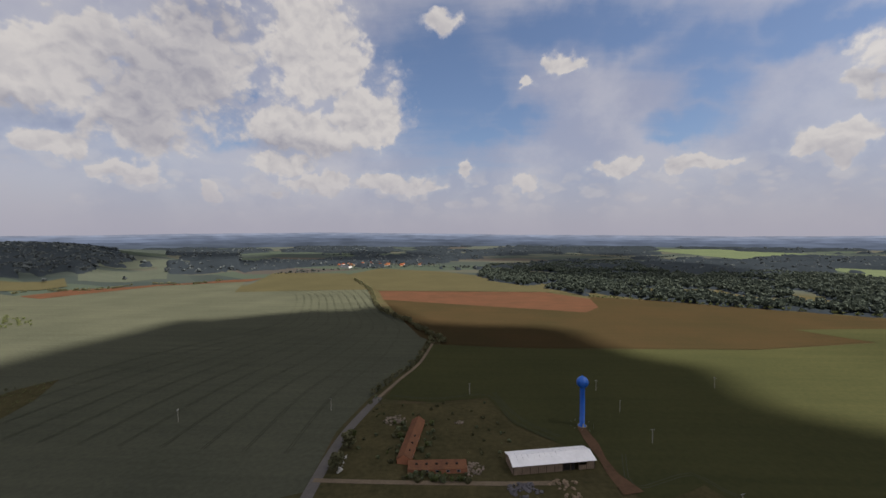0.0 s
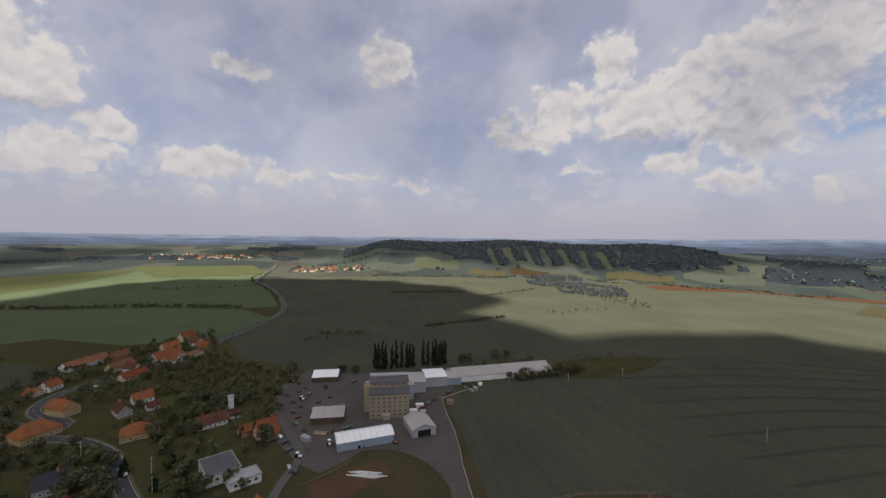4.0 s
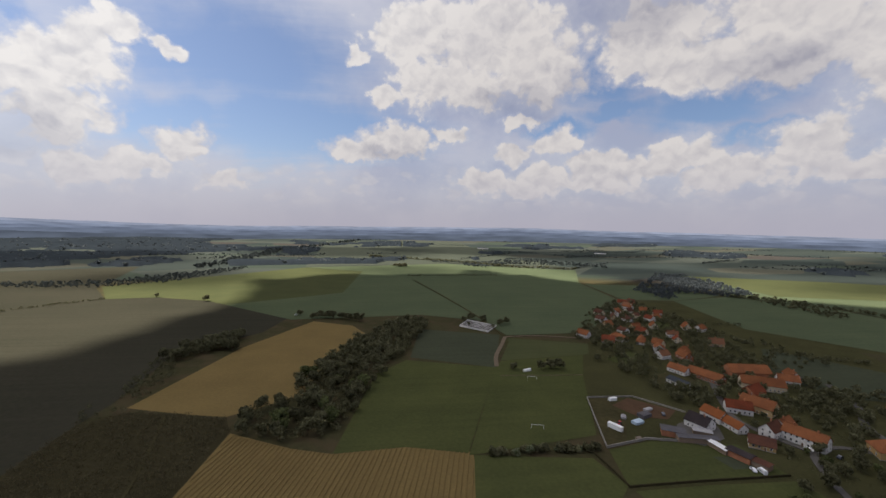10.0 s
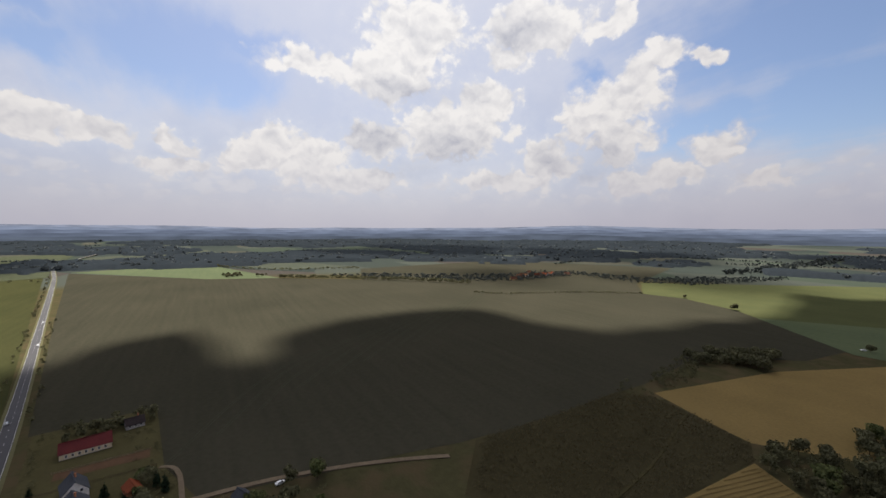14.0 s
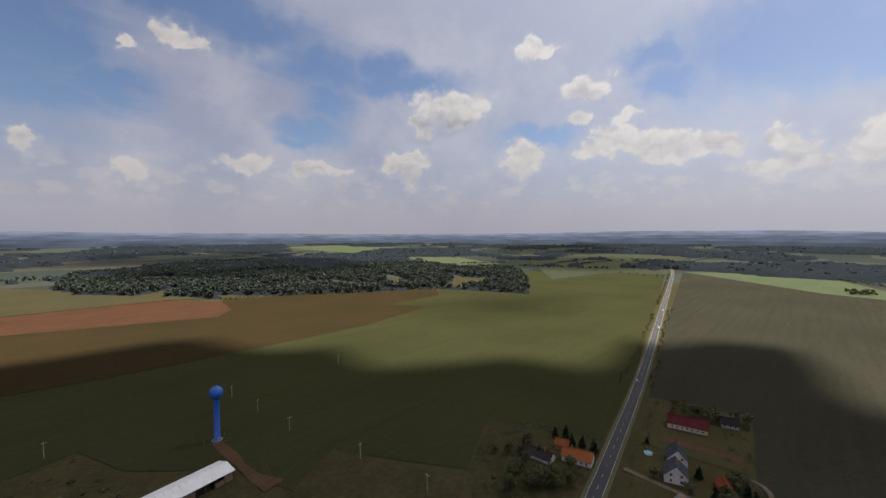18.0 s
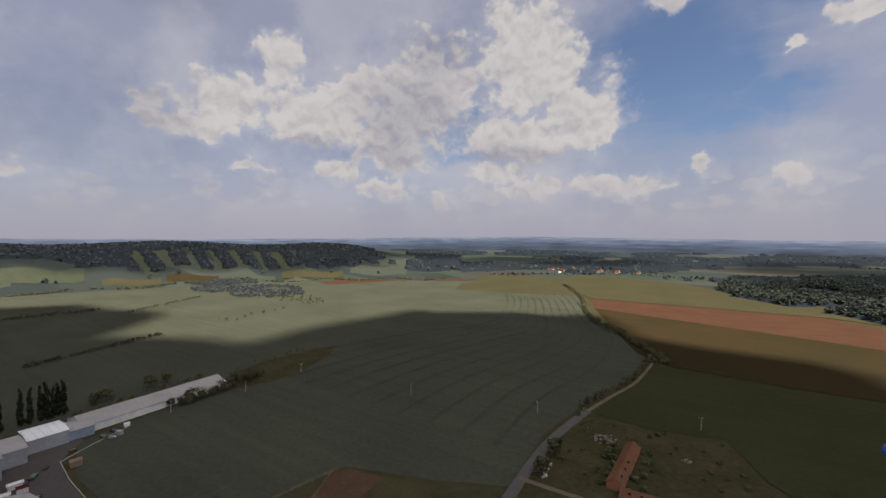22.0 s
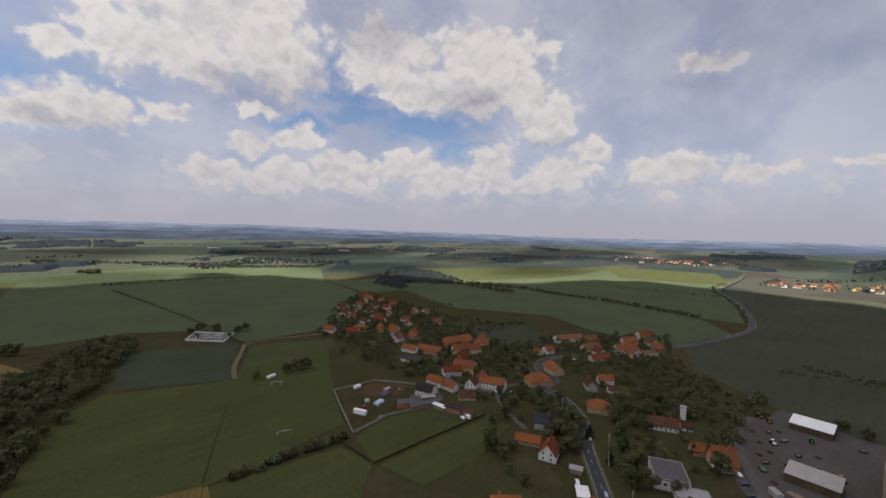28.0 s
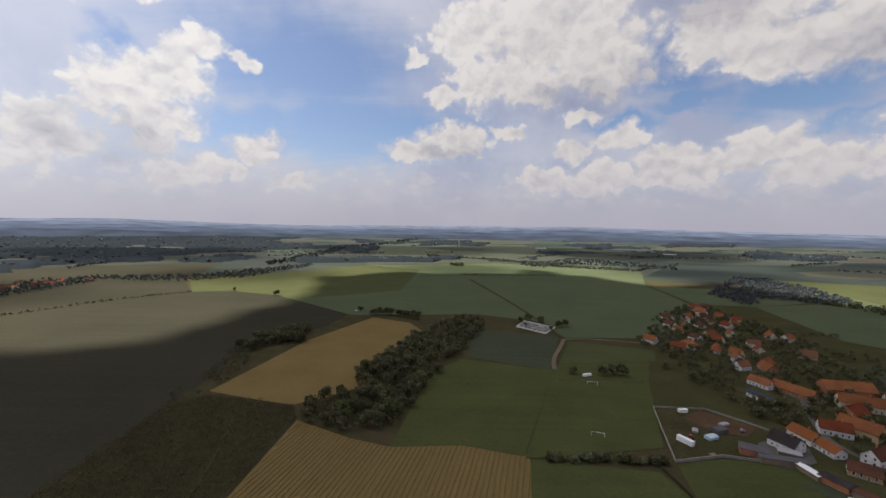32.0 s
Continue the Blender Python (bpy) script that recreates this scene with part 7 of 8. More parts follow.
rubble(-33, 255, 8, 7, 60, M_RUBBLE, "heap of pale collapsed masonry", seed=2)
rubble(15, 201, 6, 6, 55, M_RUBBLE, "collapsed end of the brick range", seed=3)
rubble(58, 188, 7, 4, 40, M_PLANK, "scattered pile of yellowish timber and stones", seed=4)
rubble(38, 184, 8, 6, 60, M_ROOFFELT, "dark grey heap of slabs by the track", size=(0.7, 2.2), seed=5)
rubble(60, 178, 5, 5, 30, M_PLANK, "second pile of yellowish stones", seed=6)
rubble(10, 252, 3, 2, 14, M_RUBBLE, "small pale heap in the weeds", seed=7)
rubble(-55, 205, 1.5, 8, 16, M_CONCRETE, "row of pale concrete blocks", seed=8)
for x, y in [(-28 + RNG.uniform(-5, 4), 205 + RNG.uniform(0, 48)) for _ in range(16)] + [(-11 + RNG.uniform(-2, 5), 205 + RNG.uniform(0, 48)) for _ in range(12)] + [(-22 + 34 * RNG.random(), 193 + RNG.uniform(-3, 3)) for _ in range(34)]:
    tree(RNG.choice(("bush", "blossom", "fruit", "blossom")), x, y, RNG.uniform(1.8, 3.8), "bushes overgrowing the ruin")
for x, y in [(RNG.uniform(-60, 40), RNG.uniform(205, 282)) for _ in range(58)] + [(-50 + RNG.uniform(-5, 5), 285 + RNG.uniform(-10, 10)) for _ in range(8)]:
    tree(RNG.choice(("bush", "bush", "blossom")), x, y, RNG.uniform(0.8, 2.4), "bushes on the overgrown yard")

# ---------------------------------------------------------------- poles, goals, walls, cars, graveyard, gardens
def pole(x, y, h=8.5, angle=0.0, arms=1):
    p = thing("power_pole", "slim grey power-line pole standing in the field", "pole", pose(x, y, 0.1, 0, 0, angle), "power poles over the fields")
    part("mast", Geo().tube((0, 0, -0.5), (0, 0, h), 0.19, 0.12, 8), M_POLE, p)
    for k in range(arms):
        arm = part("crossarm", Geo().box((0, 0, h - 0.5 - k * 0.9), (2.2, 0.14, 0.14)), M_STEEL, p)
        for x_ in (-1, 0, 1):
            part("insulator", Geo().lathe([(0.08, h - 0.43), (0.1, h - 0.3), (0.04, h - 0.15)], 6), M_WALL[0], arm, at=pose(x_, 0, -k * 0.9))


for x, y in ((-177, 250), (-80, 270), (19, 299), (119, 305), (121, 267), (122, 226), (216, 309), (131, 168), (-300, 135), (-292, 186), (-291, 239), (134, 122)):
    pole(x, y, angle=RNG.uniform(0, 180))
for x, y in ((-204, -88), (-222, -96), (-246, -140), (-180, -66), (-300, -178)):
    pole(x, y, 8.0)
def goal(x, y, angle):
    g = thing("football_goal", "white football goal frame on the pitch", "goal", pose(x, y, 0.2, 0, 0, angle), "goals of the pitch")
    for s in (-3.66, 3.66):
        part("post", Geo().tube((s, 0, -0.1), (s, 0, 2.44), 0.09, 0.09, 8), M_WHITE, g)
        part("stay", Geo().tube((s, 0, 2.44), (s, 1.5, 0), 0.04, 0.04, 6), M_WHITE, g)
    part("crossbar", Geo().tube((-3.75, 0, 2.44), (3.75, 0, 2.44), 0.09, 0.09, 8), M_WHITE, g)


goal(-85.5, -230, 164)
goal(-109, -309, -16)


def wall_run(pts, h, w, mat, label, name="garden_wall", cap=None):
    g = Geo()
    for (x0, y0), (x1, y1) in zip(pts, pts[1:]):
        d = math.dist((x0, y0), (x1, y1))
        n = max(1, int(d / 2.4))
        for k in range(n):
            t = (k + 0.5) / n
            g.box((x0 + (x1 - x0) * t, y0 + (y1 - y0) * t, h / 2 - 0.1 + RNG.uniform(-0.05, 0.05)), (d / n, w, h + 0.2), 0, math.atan2(y1 - y0, x1 - x0))
    ob = single(name, g, mat, label, "wall")
    if cap:
        c = Geo()
        for (x0, y0), (x1, y1) in zip(pts, pts[1:]):
            c.box(((x0 + x1) / 2, (y0 + y1) / 2, h + 0.12), (math.dist((x0, y0), (x1, y1)), w + 0.2, 0.16), 0, math.atan2(y1 - y0, x1 - x0))
        part("coping", c, cap, ob)
    return ob


def fence(pts, h, label, mat, gap=2.5, rails=(0.4, 0.9)):
    f = thing("fence", label, "fence", pose(pts[0][0], pts[0][1], 0.1))
    ox, oy = pts[0]
    post = Geo().box((0, 0, h / 2 - 0.1), (0.14, 0.14, h + 0.2)).mesh("post", mat)
    for (x0, y0), (x1, y1) in zip(pts, pts[1:]):
        n = max(1, int(math.dist((x0, y0), (x1, y1)) / gap))
        for k in range(n + 1):
            t = k / n
            part("post", post, None, f, at=pose(x0 + (x1 - x0) * t - ox, y0 + (y1 - y0) * t - oy, 0))
        for z in rails:
            part("rail", Geo().box(((x0 + x1) / 2 - ox, (y0 + y1) / 2 - oy, z * h), (math.dist((x0, y0), (x1, y1)), 0.07, 0.16), 0, math.atan2(y1 - y0, x1 - x0)), mat, f)
    return f


wall_run([(-195, -240), (-184, -255), (-173, -268), (-138, -270), (-128, -238), (-118, -205), (-147, -211), (-168, -206)], 1.35, 0.28, M_STONE, "grey stone wall round the farmyard", cap=M_STONE)
wall_run([(-108, -199), (-110, -184), (-111, -171), (-145, -171), (-198, -170)], 1.2, 0.5, M_BRAMBLE, "dark clipped boundary hedge and fence", "boundary_hedge")
wall_run([(-300, 110), (-292, 90), (-283, 72.5), (-257, 69.5), (-234, 68.5), (-212, 65.5), (-196, 62.5), (-166, 59)], 0.45, 0.3, M_CONCRETE, "low pale concrete kerb wall round the mill yard", cap=None)
fence([(-160, 92), (-160, 110), (-157, 127), (-152, 147)], 1.5, "row of pale posts along the garden", M_PLANK, 3.0)
fence([(-153, 146), (-141, 118), (-134, 112)], 1.4, "row of pale posts beside the dug bed", M_PLANK, 3.0)
fence([(-212, 4), (-203, -8), (-196, -20)], 1.3, "weathered fence by the yard", M_PLANK, 3.0)
fence([(-85, -318), (-120, -316), (-154, -315)], 1.0, "low rail behind the football pitch", M_PLANK, 4.0)
fence([(262, 45), (263, 6)], 1.3, "brown wooden garden fence on the lawn", M_PLANK, 3.0)
fence([(244, 52), (243, 4)], 1.3, "dark wooden fence between the gardens", M_BARK, 3.0)

# graveyard
wall_run([(-76, -491), (-91, -521), (-123, -488), (-106, -461), (-76, -491)], 1.8, 0.5, M_WALL[0], "low whitewashed graveyard wall")
field([(-76, -491), (-91, -521), (-123, -488), (-106, -461)], M_GRAVEL, "gravelled ground of the graveyard", "graveyard")
slab = Geo().box((0, 0, 0.25), (1.0, 2.0, 0.5)).mesh("slab", M_GRAVE)
stone = Geo().box((0, 0.9, 0.8), (0.9, 0.22, 1.3)).mesh("headstone", M_GRAVE)
for i in range(11):
    for j in range(5):
        x, y = -79 - 1.35 * i * 2.0 - j * 3.4 + 2, -490 + i * 1.9 * 1.25 - j * 5.4 + 0
        if inside(x, y, [(-78, -491), (-91, -518), (-120, -488), (-106, -464)]):
            gr = thing("grave", "pale stone grave with an upright headstone", "grave", pose(x, y, 0.5, 0, 0, 135 + RNG.uniform(-4, 4)), "graves of the graveyard")
            part("slab", slab, None, gr)
            part("headstone", stone, None, gr)
for i in range(36):
    x, y = RNG.uniform(-122, -76), RNG.uniform(-520, -462)
    if inside(x, y, [(-79, -491), (-91, -517), (-119, -488), (-106, -465)]):
        gr = thing("grave", "pale stone grave with an upright headstone", "grave", pose(x, y, 0.5, 0, 0, 45 + RNG.choice((0, 90))), "graves of the graveyard")
        part("slab", slab, None, gr)
        part("headstone", stone, None, gr)
for x, y, h in ((-85, -512, 9), (-95, -524, 10), (-110, -505, 8), (-128, -490, 9), (-116, -478, 6), (-132, -498, 8), (-88, -495, 5), (-140, -500, 10), (-100, -530, 8), (-112, -520, 9)):
    tree(RNG.choice(("spruce", "round_b", "round_a")), x, y, h, "trees of the graveyard")


# cars
def car_mesh(mat, van=False):
    g = Geo()
    prof = [(-2.1, 0.35), (-2.15, 0.85), (-1.9, 1.0), (-1.45, 1.05), (-0.75, 1.5), (0.9, 1.52), (1.75, 1.05), (2.1, 0.95), (2.15, 0.4)]
    if van:
        prof = [(-2.5, 0.4), (-2.55, 1.2), (-1.9, 1.35), (-1.4, 2.2), (2.4, 2.3), (2.5, 0.4)]
    n = len(prof)
    for w, s in ((0.88, 1), (0.88, -1)):
        pass
    pts = [(x, -0.88 * (0.86 if z > 1.2 and not van else 1), z) for x, z in prof] + [(x, 0.88 * (0.86 if z > 1.2 and not van else 1), z) for x, z in prof]
    g.add(pts, [(i, (i + 1) % n, n + (i + 1) % n, n + i) for i in range(n)] + [tuple(range(n - 1, -1, -1)), tuple(range(n, 2 * n))])
    return g.mesh("body", mat)


CAR_BODIES = [car_mesh(m) for m in M_CAR]
VAN_BODY = car_mesh(M_CAR[0], True)
CAR_GLASS = Geo().add([(-1.36, -0.8, 1.1), (-0.72, -0.74, 1.44), (0.86, -0.74, 1.46), (1.5, -0.8, 1.12), (-1.36, 0.8, 1.1), (-0.72, 0.74, 1.44), (0.86, 0.74, 1.46), (1.5, 0.8, 1.12)],
                      [(0, 3, 2, 1), (4, 5, 6, 7), (0, 1, 5, 4), (2, 3, 7, 6)]).mesh("windows", M_GLASS)
WHEEL = Geo().tube((0, -0.11, 0), (0, 0.11, 0), 0.32, 0.32, 12).mesh("wheel", M_TYRE)
CAR_WORDS = ("white", "silver", "dark", "red")


def car(x, y, angle, paint, z=0.55, van=False):
    c = thing("van" if van else "car", ("white delivery van" if van else CAR_WORDS[paint] + " parked or passing car") + " on the asphalt", "van" if van else "car", pose(x, y, z, 0, 0, angle), "cars about the village")
    part("body", VAN_BODY if van else CAR_BODIES[paint], None, c)
    gl = part("windows", CAR_GLASS, None, c, at=Matrix.Diagonal((1.02, 1.14, 1.02, 1)))
    for wx in (-1.35, 1.35):
        for wy in (-0.82, 0.82):
            part("wheel", WHEEL, None, c, at=pose(wx, wy, 0.3))


for x, y, ang, p, z in ((345, 78.5, 8, 1, 0.55), (560, 102, 8, 0, 0.6), (690, 120, 8, 0, 0.6), (-222, -108, 38, 0, 0.55), (-179, -78, 38, 1, 0.55), (-246, -128, 50, 2, 0.55), (-247, -38, 40, 0, 0.25), (-239, -34, 130, 2, 0.25), (-230, -30, 130, 2, 0.25),
                        (-178, -92, 40, 0, 0.25), (-183, -176, 70, 0, 0.25), (-241, -181, 20, 2, 0.25), (-232, -190, 110, 0, 0.25), (-352, -190, 150, 0, 0.55), (-213, -28, 20, 1, 0.25), (-208, -25, 60, 2, 0.25), (146, -563, 40, 0, 0.25),
                        (-300, 102, 20, 2, 0.25), (-290, 98, 60, 1, 0.25), (-196, 232 - 460, 30, 2, 0.25), (192, -44, 100, 0, 0.25), (184, 30, 80, 2, 0.25)):
    car(x, y, ang, p, z)
car(-186, -174, 80, 0, 0.25, van=True)
car(-244, -48, 30, 0, 0.25, van=True)


# farm machines and odds and ends in the yards
def machine(x, y, angle, mat, label):
    m = thing("farm_machine", label, "machine", pose(x, y, 0.2, 0, 0, angle))
    part("body", Geo().box((0.6, 0, 1.3), (2.4, 1.1, 0.9)), mat, m)
    part("cab", Geo().box((-0.9, 0, 1.9), (1.5, 1.5, 1.6)).box((-0.9, 0, 2.75), (1.7, 1.7, 0.12), 1), [M_GLASS, mat], m)
    for wx, r in ((-1.1, 0.85), (1.4, 0.55)):
        for wy in (-0.95, 0.95):
            part("wheel", Geo().tube((wx, wy - 0.2, r), (wx, wy + 0.2, r), r, r, 12), M_TYRE, m)


for x, y, ang, mat, lab in ((-334, -36, 20, M_MACHINE, "orange tractor at the edge of the yard"), (-338, -42, 70, M_MACHINE, "orange farm machine at the edge of the yard"), (-320, -14, 10, M_GREENPAINT, "green tractor under the shed roof"),
                            (-300, -30, 40, M_WHITE, "pale harvester parked in the yard"), (-282, -8, 80, M_GREENPAINT, "green farm machine in the yard"), (-280, 0, 30, M_MACHINE, "rusty farm machine in the yard"), (-226, 10, 95, M_GREENPAINT, "tractor beside the machine hall"),
                            (-232, -8, 10, M_WHITE, "pale trailer unit beside the machine hall"), (-139, -228, 40, M_CAR[3], "red tractor in the farmyard"), (-222, -24, 60, M_WHITE, "pale machine by the lane"), (-275, -20, 60, M_GREENPAINT, "old machine among the weeds")):
    machine(x, y, ang, mat, lab)
wp = thing("pipe_stack", "stack of long white pipes on bare earth", "pipes", pose(-199, 11, 0.3, 0, 0, 66))
for k in range(6):
    part("pipe", Geo().tube((-9 + 2.3 * (k % 3), -2.2 + 0.9 * k, 0.2), (6 + 1.7 * (k % 4), -2.0 + 0.95 * k, 0.2), 0.18, 0.18, 8), M_WHITE, wp)
yardc = thing("trailer", "long white trailer in the bare farmyard", "trailer", pose(-134, -224, 0.2, 0, 0, 118))
part("box", Geo().box((0, 0, 1.9), (9, 2.6, 2.6)), M_WHITE, yardc)
part("roof", Geo().box((0, 0, 3.25), (9.2, 2.8, 0.14)), M_SHEET, yardc)
for wx in (-3, 3):
    part("wheel", Geo().tube((wx, -1.2, 0.4), (wx, 1.2, 0.4), 0.4, 0.4, 10), M_TYRE, yardc)
for x, y, ang, mat, s, lab in ((-153, -230, 20, M_TARP, (7, 4, 1.8), "pale blue sheeted stack in the farmyard"), (-155, -264, 10, M_WHITE, (6, 2.4, 2.2), "white caravan against the wall"), (-111, -328, 20, M_WHITE, (7, 2.4, 1.8), "white dugout bench shelter by the pitch"),
                               (-148, -238, 60, M_GREYSHEET, (5, 3, 1.2), "grey scrap heap under sheets"), (-163, -238, 20, M_ROOFFELT, (8, 5, 2.4), "dark scrap stack in the farmyard"), (-171, -246, 20, M_GREYSHEET, (6, 3, 1.6), "grey sheeted stack in the farmyard"),
                               (-177, -238, 60, M_CAR[2], (4, 2, 1.5), "dark wreck in the farmyard"), (-142, -212, 20, M_RUBBLE, (3, 2, 1), "small heap of rubble in the farmyard"), (-293, 103, 10, M_GREYSHEET, (4, 2, 2), "grey skip by the long hall"), (-302, 110, 80, M_WHITE, (3, 2, 2), "white box by the long hall"),
                               (-272, 76, 80, M_PLANK, (5, 4, 3), "timber hut at the yard gate"), (-240, -22, 40, M_GREYSHEET, (6, 3, 2.6), "grey sheet garage by the lane"), (-246, -14, 70, M_PLANK, (8, 4, 1.0), "yellowish heap of boards")):
    ob = thing("stack" if "caravan" not in lab else "caravan", lab, "yard clutter", pose(x, y, 0.2, 0, 0, ang))
    part("body", Geo().box((0, 0, s[2] / 2), s), mat, ob)
    part("cover", Geo().add([(-s[0] / 2 - 0.1, -s[1] / 2 - 0.1, s[2]), (s[0] / 2 + 0.1, -s[1] / 2 - 0.1, s[2]), (s[0] / 2 + 0.1, s[1] / 2 + 0.1, s[2]), (-s[0] / 2 - 0.1, s[1] / 2 + 0.1, s[2]), (-s[0] / 2, 0, s[2] + 0.4), (s[0] / 2, 0, s[2] + 0.4)],
                            [(0, 1, 5, 4), (2, 3, 4, 5), (1, 2, 5), (3, 0, 4)]), mat, ob)
# farmyard buildings
house(-190, -221, 112, 13, 11, 4.4, 8.4, 0, D, label="farm building with a dark roof and white gable", name="farm_building", category="farm building")
for x, y, ang, L, W, z, mat, lab in ((-166, -214, 150, 13, 8, 4, M_ROOFFELT, "grey felt-roofed shed in the farmyard"), (-175, -205, 165, 22, 5, 3.4, M_ROOFFELT, "long dark canopy roof along the yard"), (-181, -196, 96, 12, 4, 3.0, M_SHEET, "white strip canopy beside the yard"),
                                     (-186, -187, 112, 12, 7, 3.6, M_TILE[5], "dark-roofed workshop by the yard"), (-190, -178, 112, 8, 6, 3.2, M_TILE[2], "brown-roofed garage by the yard"), (-184, -212, 150, 10, 6, 3.4, M_GREYSHEET, "grey sheet-roofed byre in the farmyard")):
    s = thing("farm_shed", lab, "shed", pose(x, y, 0.1, 0, 0, ang))
    part("wall", Geo().box((0, 0, z / 2 - 0.1), (L - 0.6, W - 0.6, z + 0.1)), M_WALL[3] if W > 6 else M_PLANK, s)
    part("roof", slab_roof(Geo(), L / 2, W / 2, z, z + 0.6, 0.2, 0.14), mat, s)
pool = thing("garden_pool", "round blue garden pool on the lawn", "pool", pose(235, 47, 0.25))
part("wall", Geo().lathe([(2.0, -0.1), (2.0, 1.0), (1.9, 1.0), (1.9, 0.8)], 24), M_WHITE, pool)
part("water", Geo().prism([(1.9 * math.cos(i * 0.3), 1.9 * math.sin(i * 0.3)) for i in range(21)], 0.0, 0.85), M_POOL, pool)

# village trees and gardens
GARDENS = [([(-225, -140), (-255, -170), (-262, -150), (-235, -120), (-205, -100), (-190, -108)], 7, 0.75), ([(-180, -60), (-230, -95), (-262, -112), (-300, -120), (-300, -90), (-262, -96), (-225, -78)], 8, 0.7),
           ([(-270, -60), (-300, -75), (-345, -60), (-370, -70), (-400, -115), (-330, -125), (-290, -100)], 8, 0.7), ([(-230, -45), (-262, -60), (-300, -50), (-270, -35)], 8, 0.5), ([(-300, -205), (-345, -250), (-330, -270), (-280, -240), (-262, -205)], 9, 0.75),
           ([(-330, -300), (-400, -300), (-420, -400), (-360, -430), (-310, -370)], 12, 0.55), ([(-200, -300), (-235, -320), (-260, -370), (-235, -400), (-195, -380), (-180, -330)], 11, 0.5), ([(-205, -395), (-235, -425), (-225, -450), (-190, -440)], 9, 0.6),
           ([(-260, -420), (-330, -440), (-400, -540), (-400, -640), (-340, -600), (-290, -520)], 15, 0.45), ([(-150, -100), (-185, -135), (-210, -160), (-190, -165), (-160, -140), (-140, -120)], 9, 0.5), ([(-395, -225), (-440, -225), (-500, -190), (-520, -160), (-500, -150), (-440, -195)], 11, 0.5),
           ([(-340, -170), (-400, -200), (-420, -180), (-360, -150)], 10, 0.45), ([(-190, -250), (-225, -262), (-240, -290), (-205, -280)], 8, 0.6), ([(-235, 0), (-260, -30), (-290, -45), (-262, -48)], 9, 0.4), ([(-330, -40), (-345, -50), (-350, -35)], 6, 0.9),
           ([(290, 45), (318, 55), (322, 5), (300, 0), (292, 24)], 7, 0.5), ([(205, 10), (235, 18), (235, 2), (207, -6)], 6, 0.6), ([(160, 65), (195, 75), (212, 95), (205, 125), (160, 112), (140, 95)], 8, 0.55), ([(160, 30), (205, 48), (212, 44), (165, 8)], 8, 0.35),
           ([(160, -10), (198, -20), (190, -60), (160, -50)], 7, 0.5), ([(-100, 150), (-90, 110), (-120, 100), (-126, 150)], 8, 0.5), ([(-66, 190), (-60, 240), (-52, 240), (-56, 190)], 8, 0.5)]
FAR_GARDEN = []
for poly, gap, keep in GARDENS:
    for x, y in scatter(poly, gap, keep):
        if math.hypot(x, y) > 285:
            FAR_GARDEN.append((x, y))
            continue
        kind = RNG.choice(("round_a", "round_b", "round_c", "round_d", "fruit", "fruit", "bush", "spruce" if RNG.random() < 0.4 else "round_b"))
        tree(kind, x, y, {"fruit": RNG.uniform(3.5, 5.5), "bush": RNG.uniform(1.5, 3), "spruce": RNG.uniform(7, 12)}.get(kind, RNG.uniform(6, 10.5)), "garden trees of the village")
VILLAGE_CORE = [(-190, -120), (-215, -165), (-200, -240), (-200, -330), (-200, -400), (-215, -450), (-270, -540), (-370, -650), (-410, -640), (-400, -540), (-400, -430), (-345, -330), (-350, -260), (-420, -240),
                (-510, -190), (-520, -150), (-440, -130), (-390, -80), (-330, -50), (-260, -50), (-190, -40), (-170, -60)]
BUILT = [(o.location.x, o.location.y) for o in bpy.data.objects if o.type == "EMPTY" and o.get("category") in ("house", "school", "barn", "mill", "hall", "shed", "apartment block")]


def free(x, y, gap=9.0):
    return all((x - a) ** 2 + (y - b) ** 2 > gap * gap for a, b in BUILT) and all(math.dist((x, y), p) > 11 for p in ROADSIDE)


ROADSIDE = smooth_line(VILLAGE_ROAD[1:12], 6.0)
GARDEN_TREES = [p for p in scatter(VILLAGE_CORE, 8.6, 0.72) if free(*p, 10.0)]
FAR_GARDEN += [p for p in GARDEN_TREES if math.hypot(*p) > 300] + [p for p in GARDEN_TREES if math.hypot(*p) <= 300][35:]
for x, y in [p for p in GARDEN_TREES if math.hypot(*p) <= 300][:35]:
    kind = RNG.choice(("round_a", "round_b", "round_c", "round_d", "fruit", "bush"))
    tree(kind, x, y, {"fruit": RNG.uniform(3.5, 5.5), "bush": RNG.uniform(1.5, 3)}.get(kind, RNG.uniform(5, 8.5)), "garden trees of the village")
wood([p for p in scatter(VILLAGE_CORE, 5.0, 0.55) if free(*p, 8.0)], M_LEAF, "garden bushes and shrubs between the houses", 50, 0.45, name="shrubbery", tall=(1.4, 3.0), squat=1.6, shape="bush")
wood(FAR_GARDEN, M_LEAF, "garden trees among the far houses of the village", 170, 0.62, tall=(4, 8.5))
for x, y, h in ((-206, -88, 10), (-210, -76, 9), (-252, -60, 8), (216, 84, 9), (219, 79, 8), (222, 90, 10), (220, 96, 8), (218, 72, 9), (226, 22, 8), (212, 14, 9), (-222, -108, 11), (-300, -95, 12)):
    tree("spruce", x, y, h, "dark conifers beside the houses")


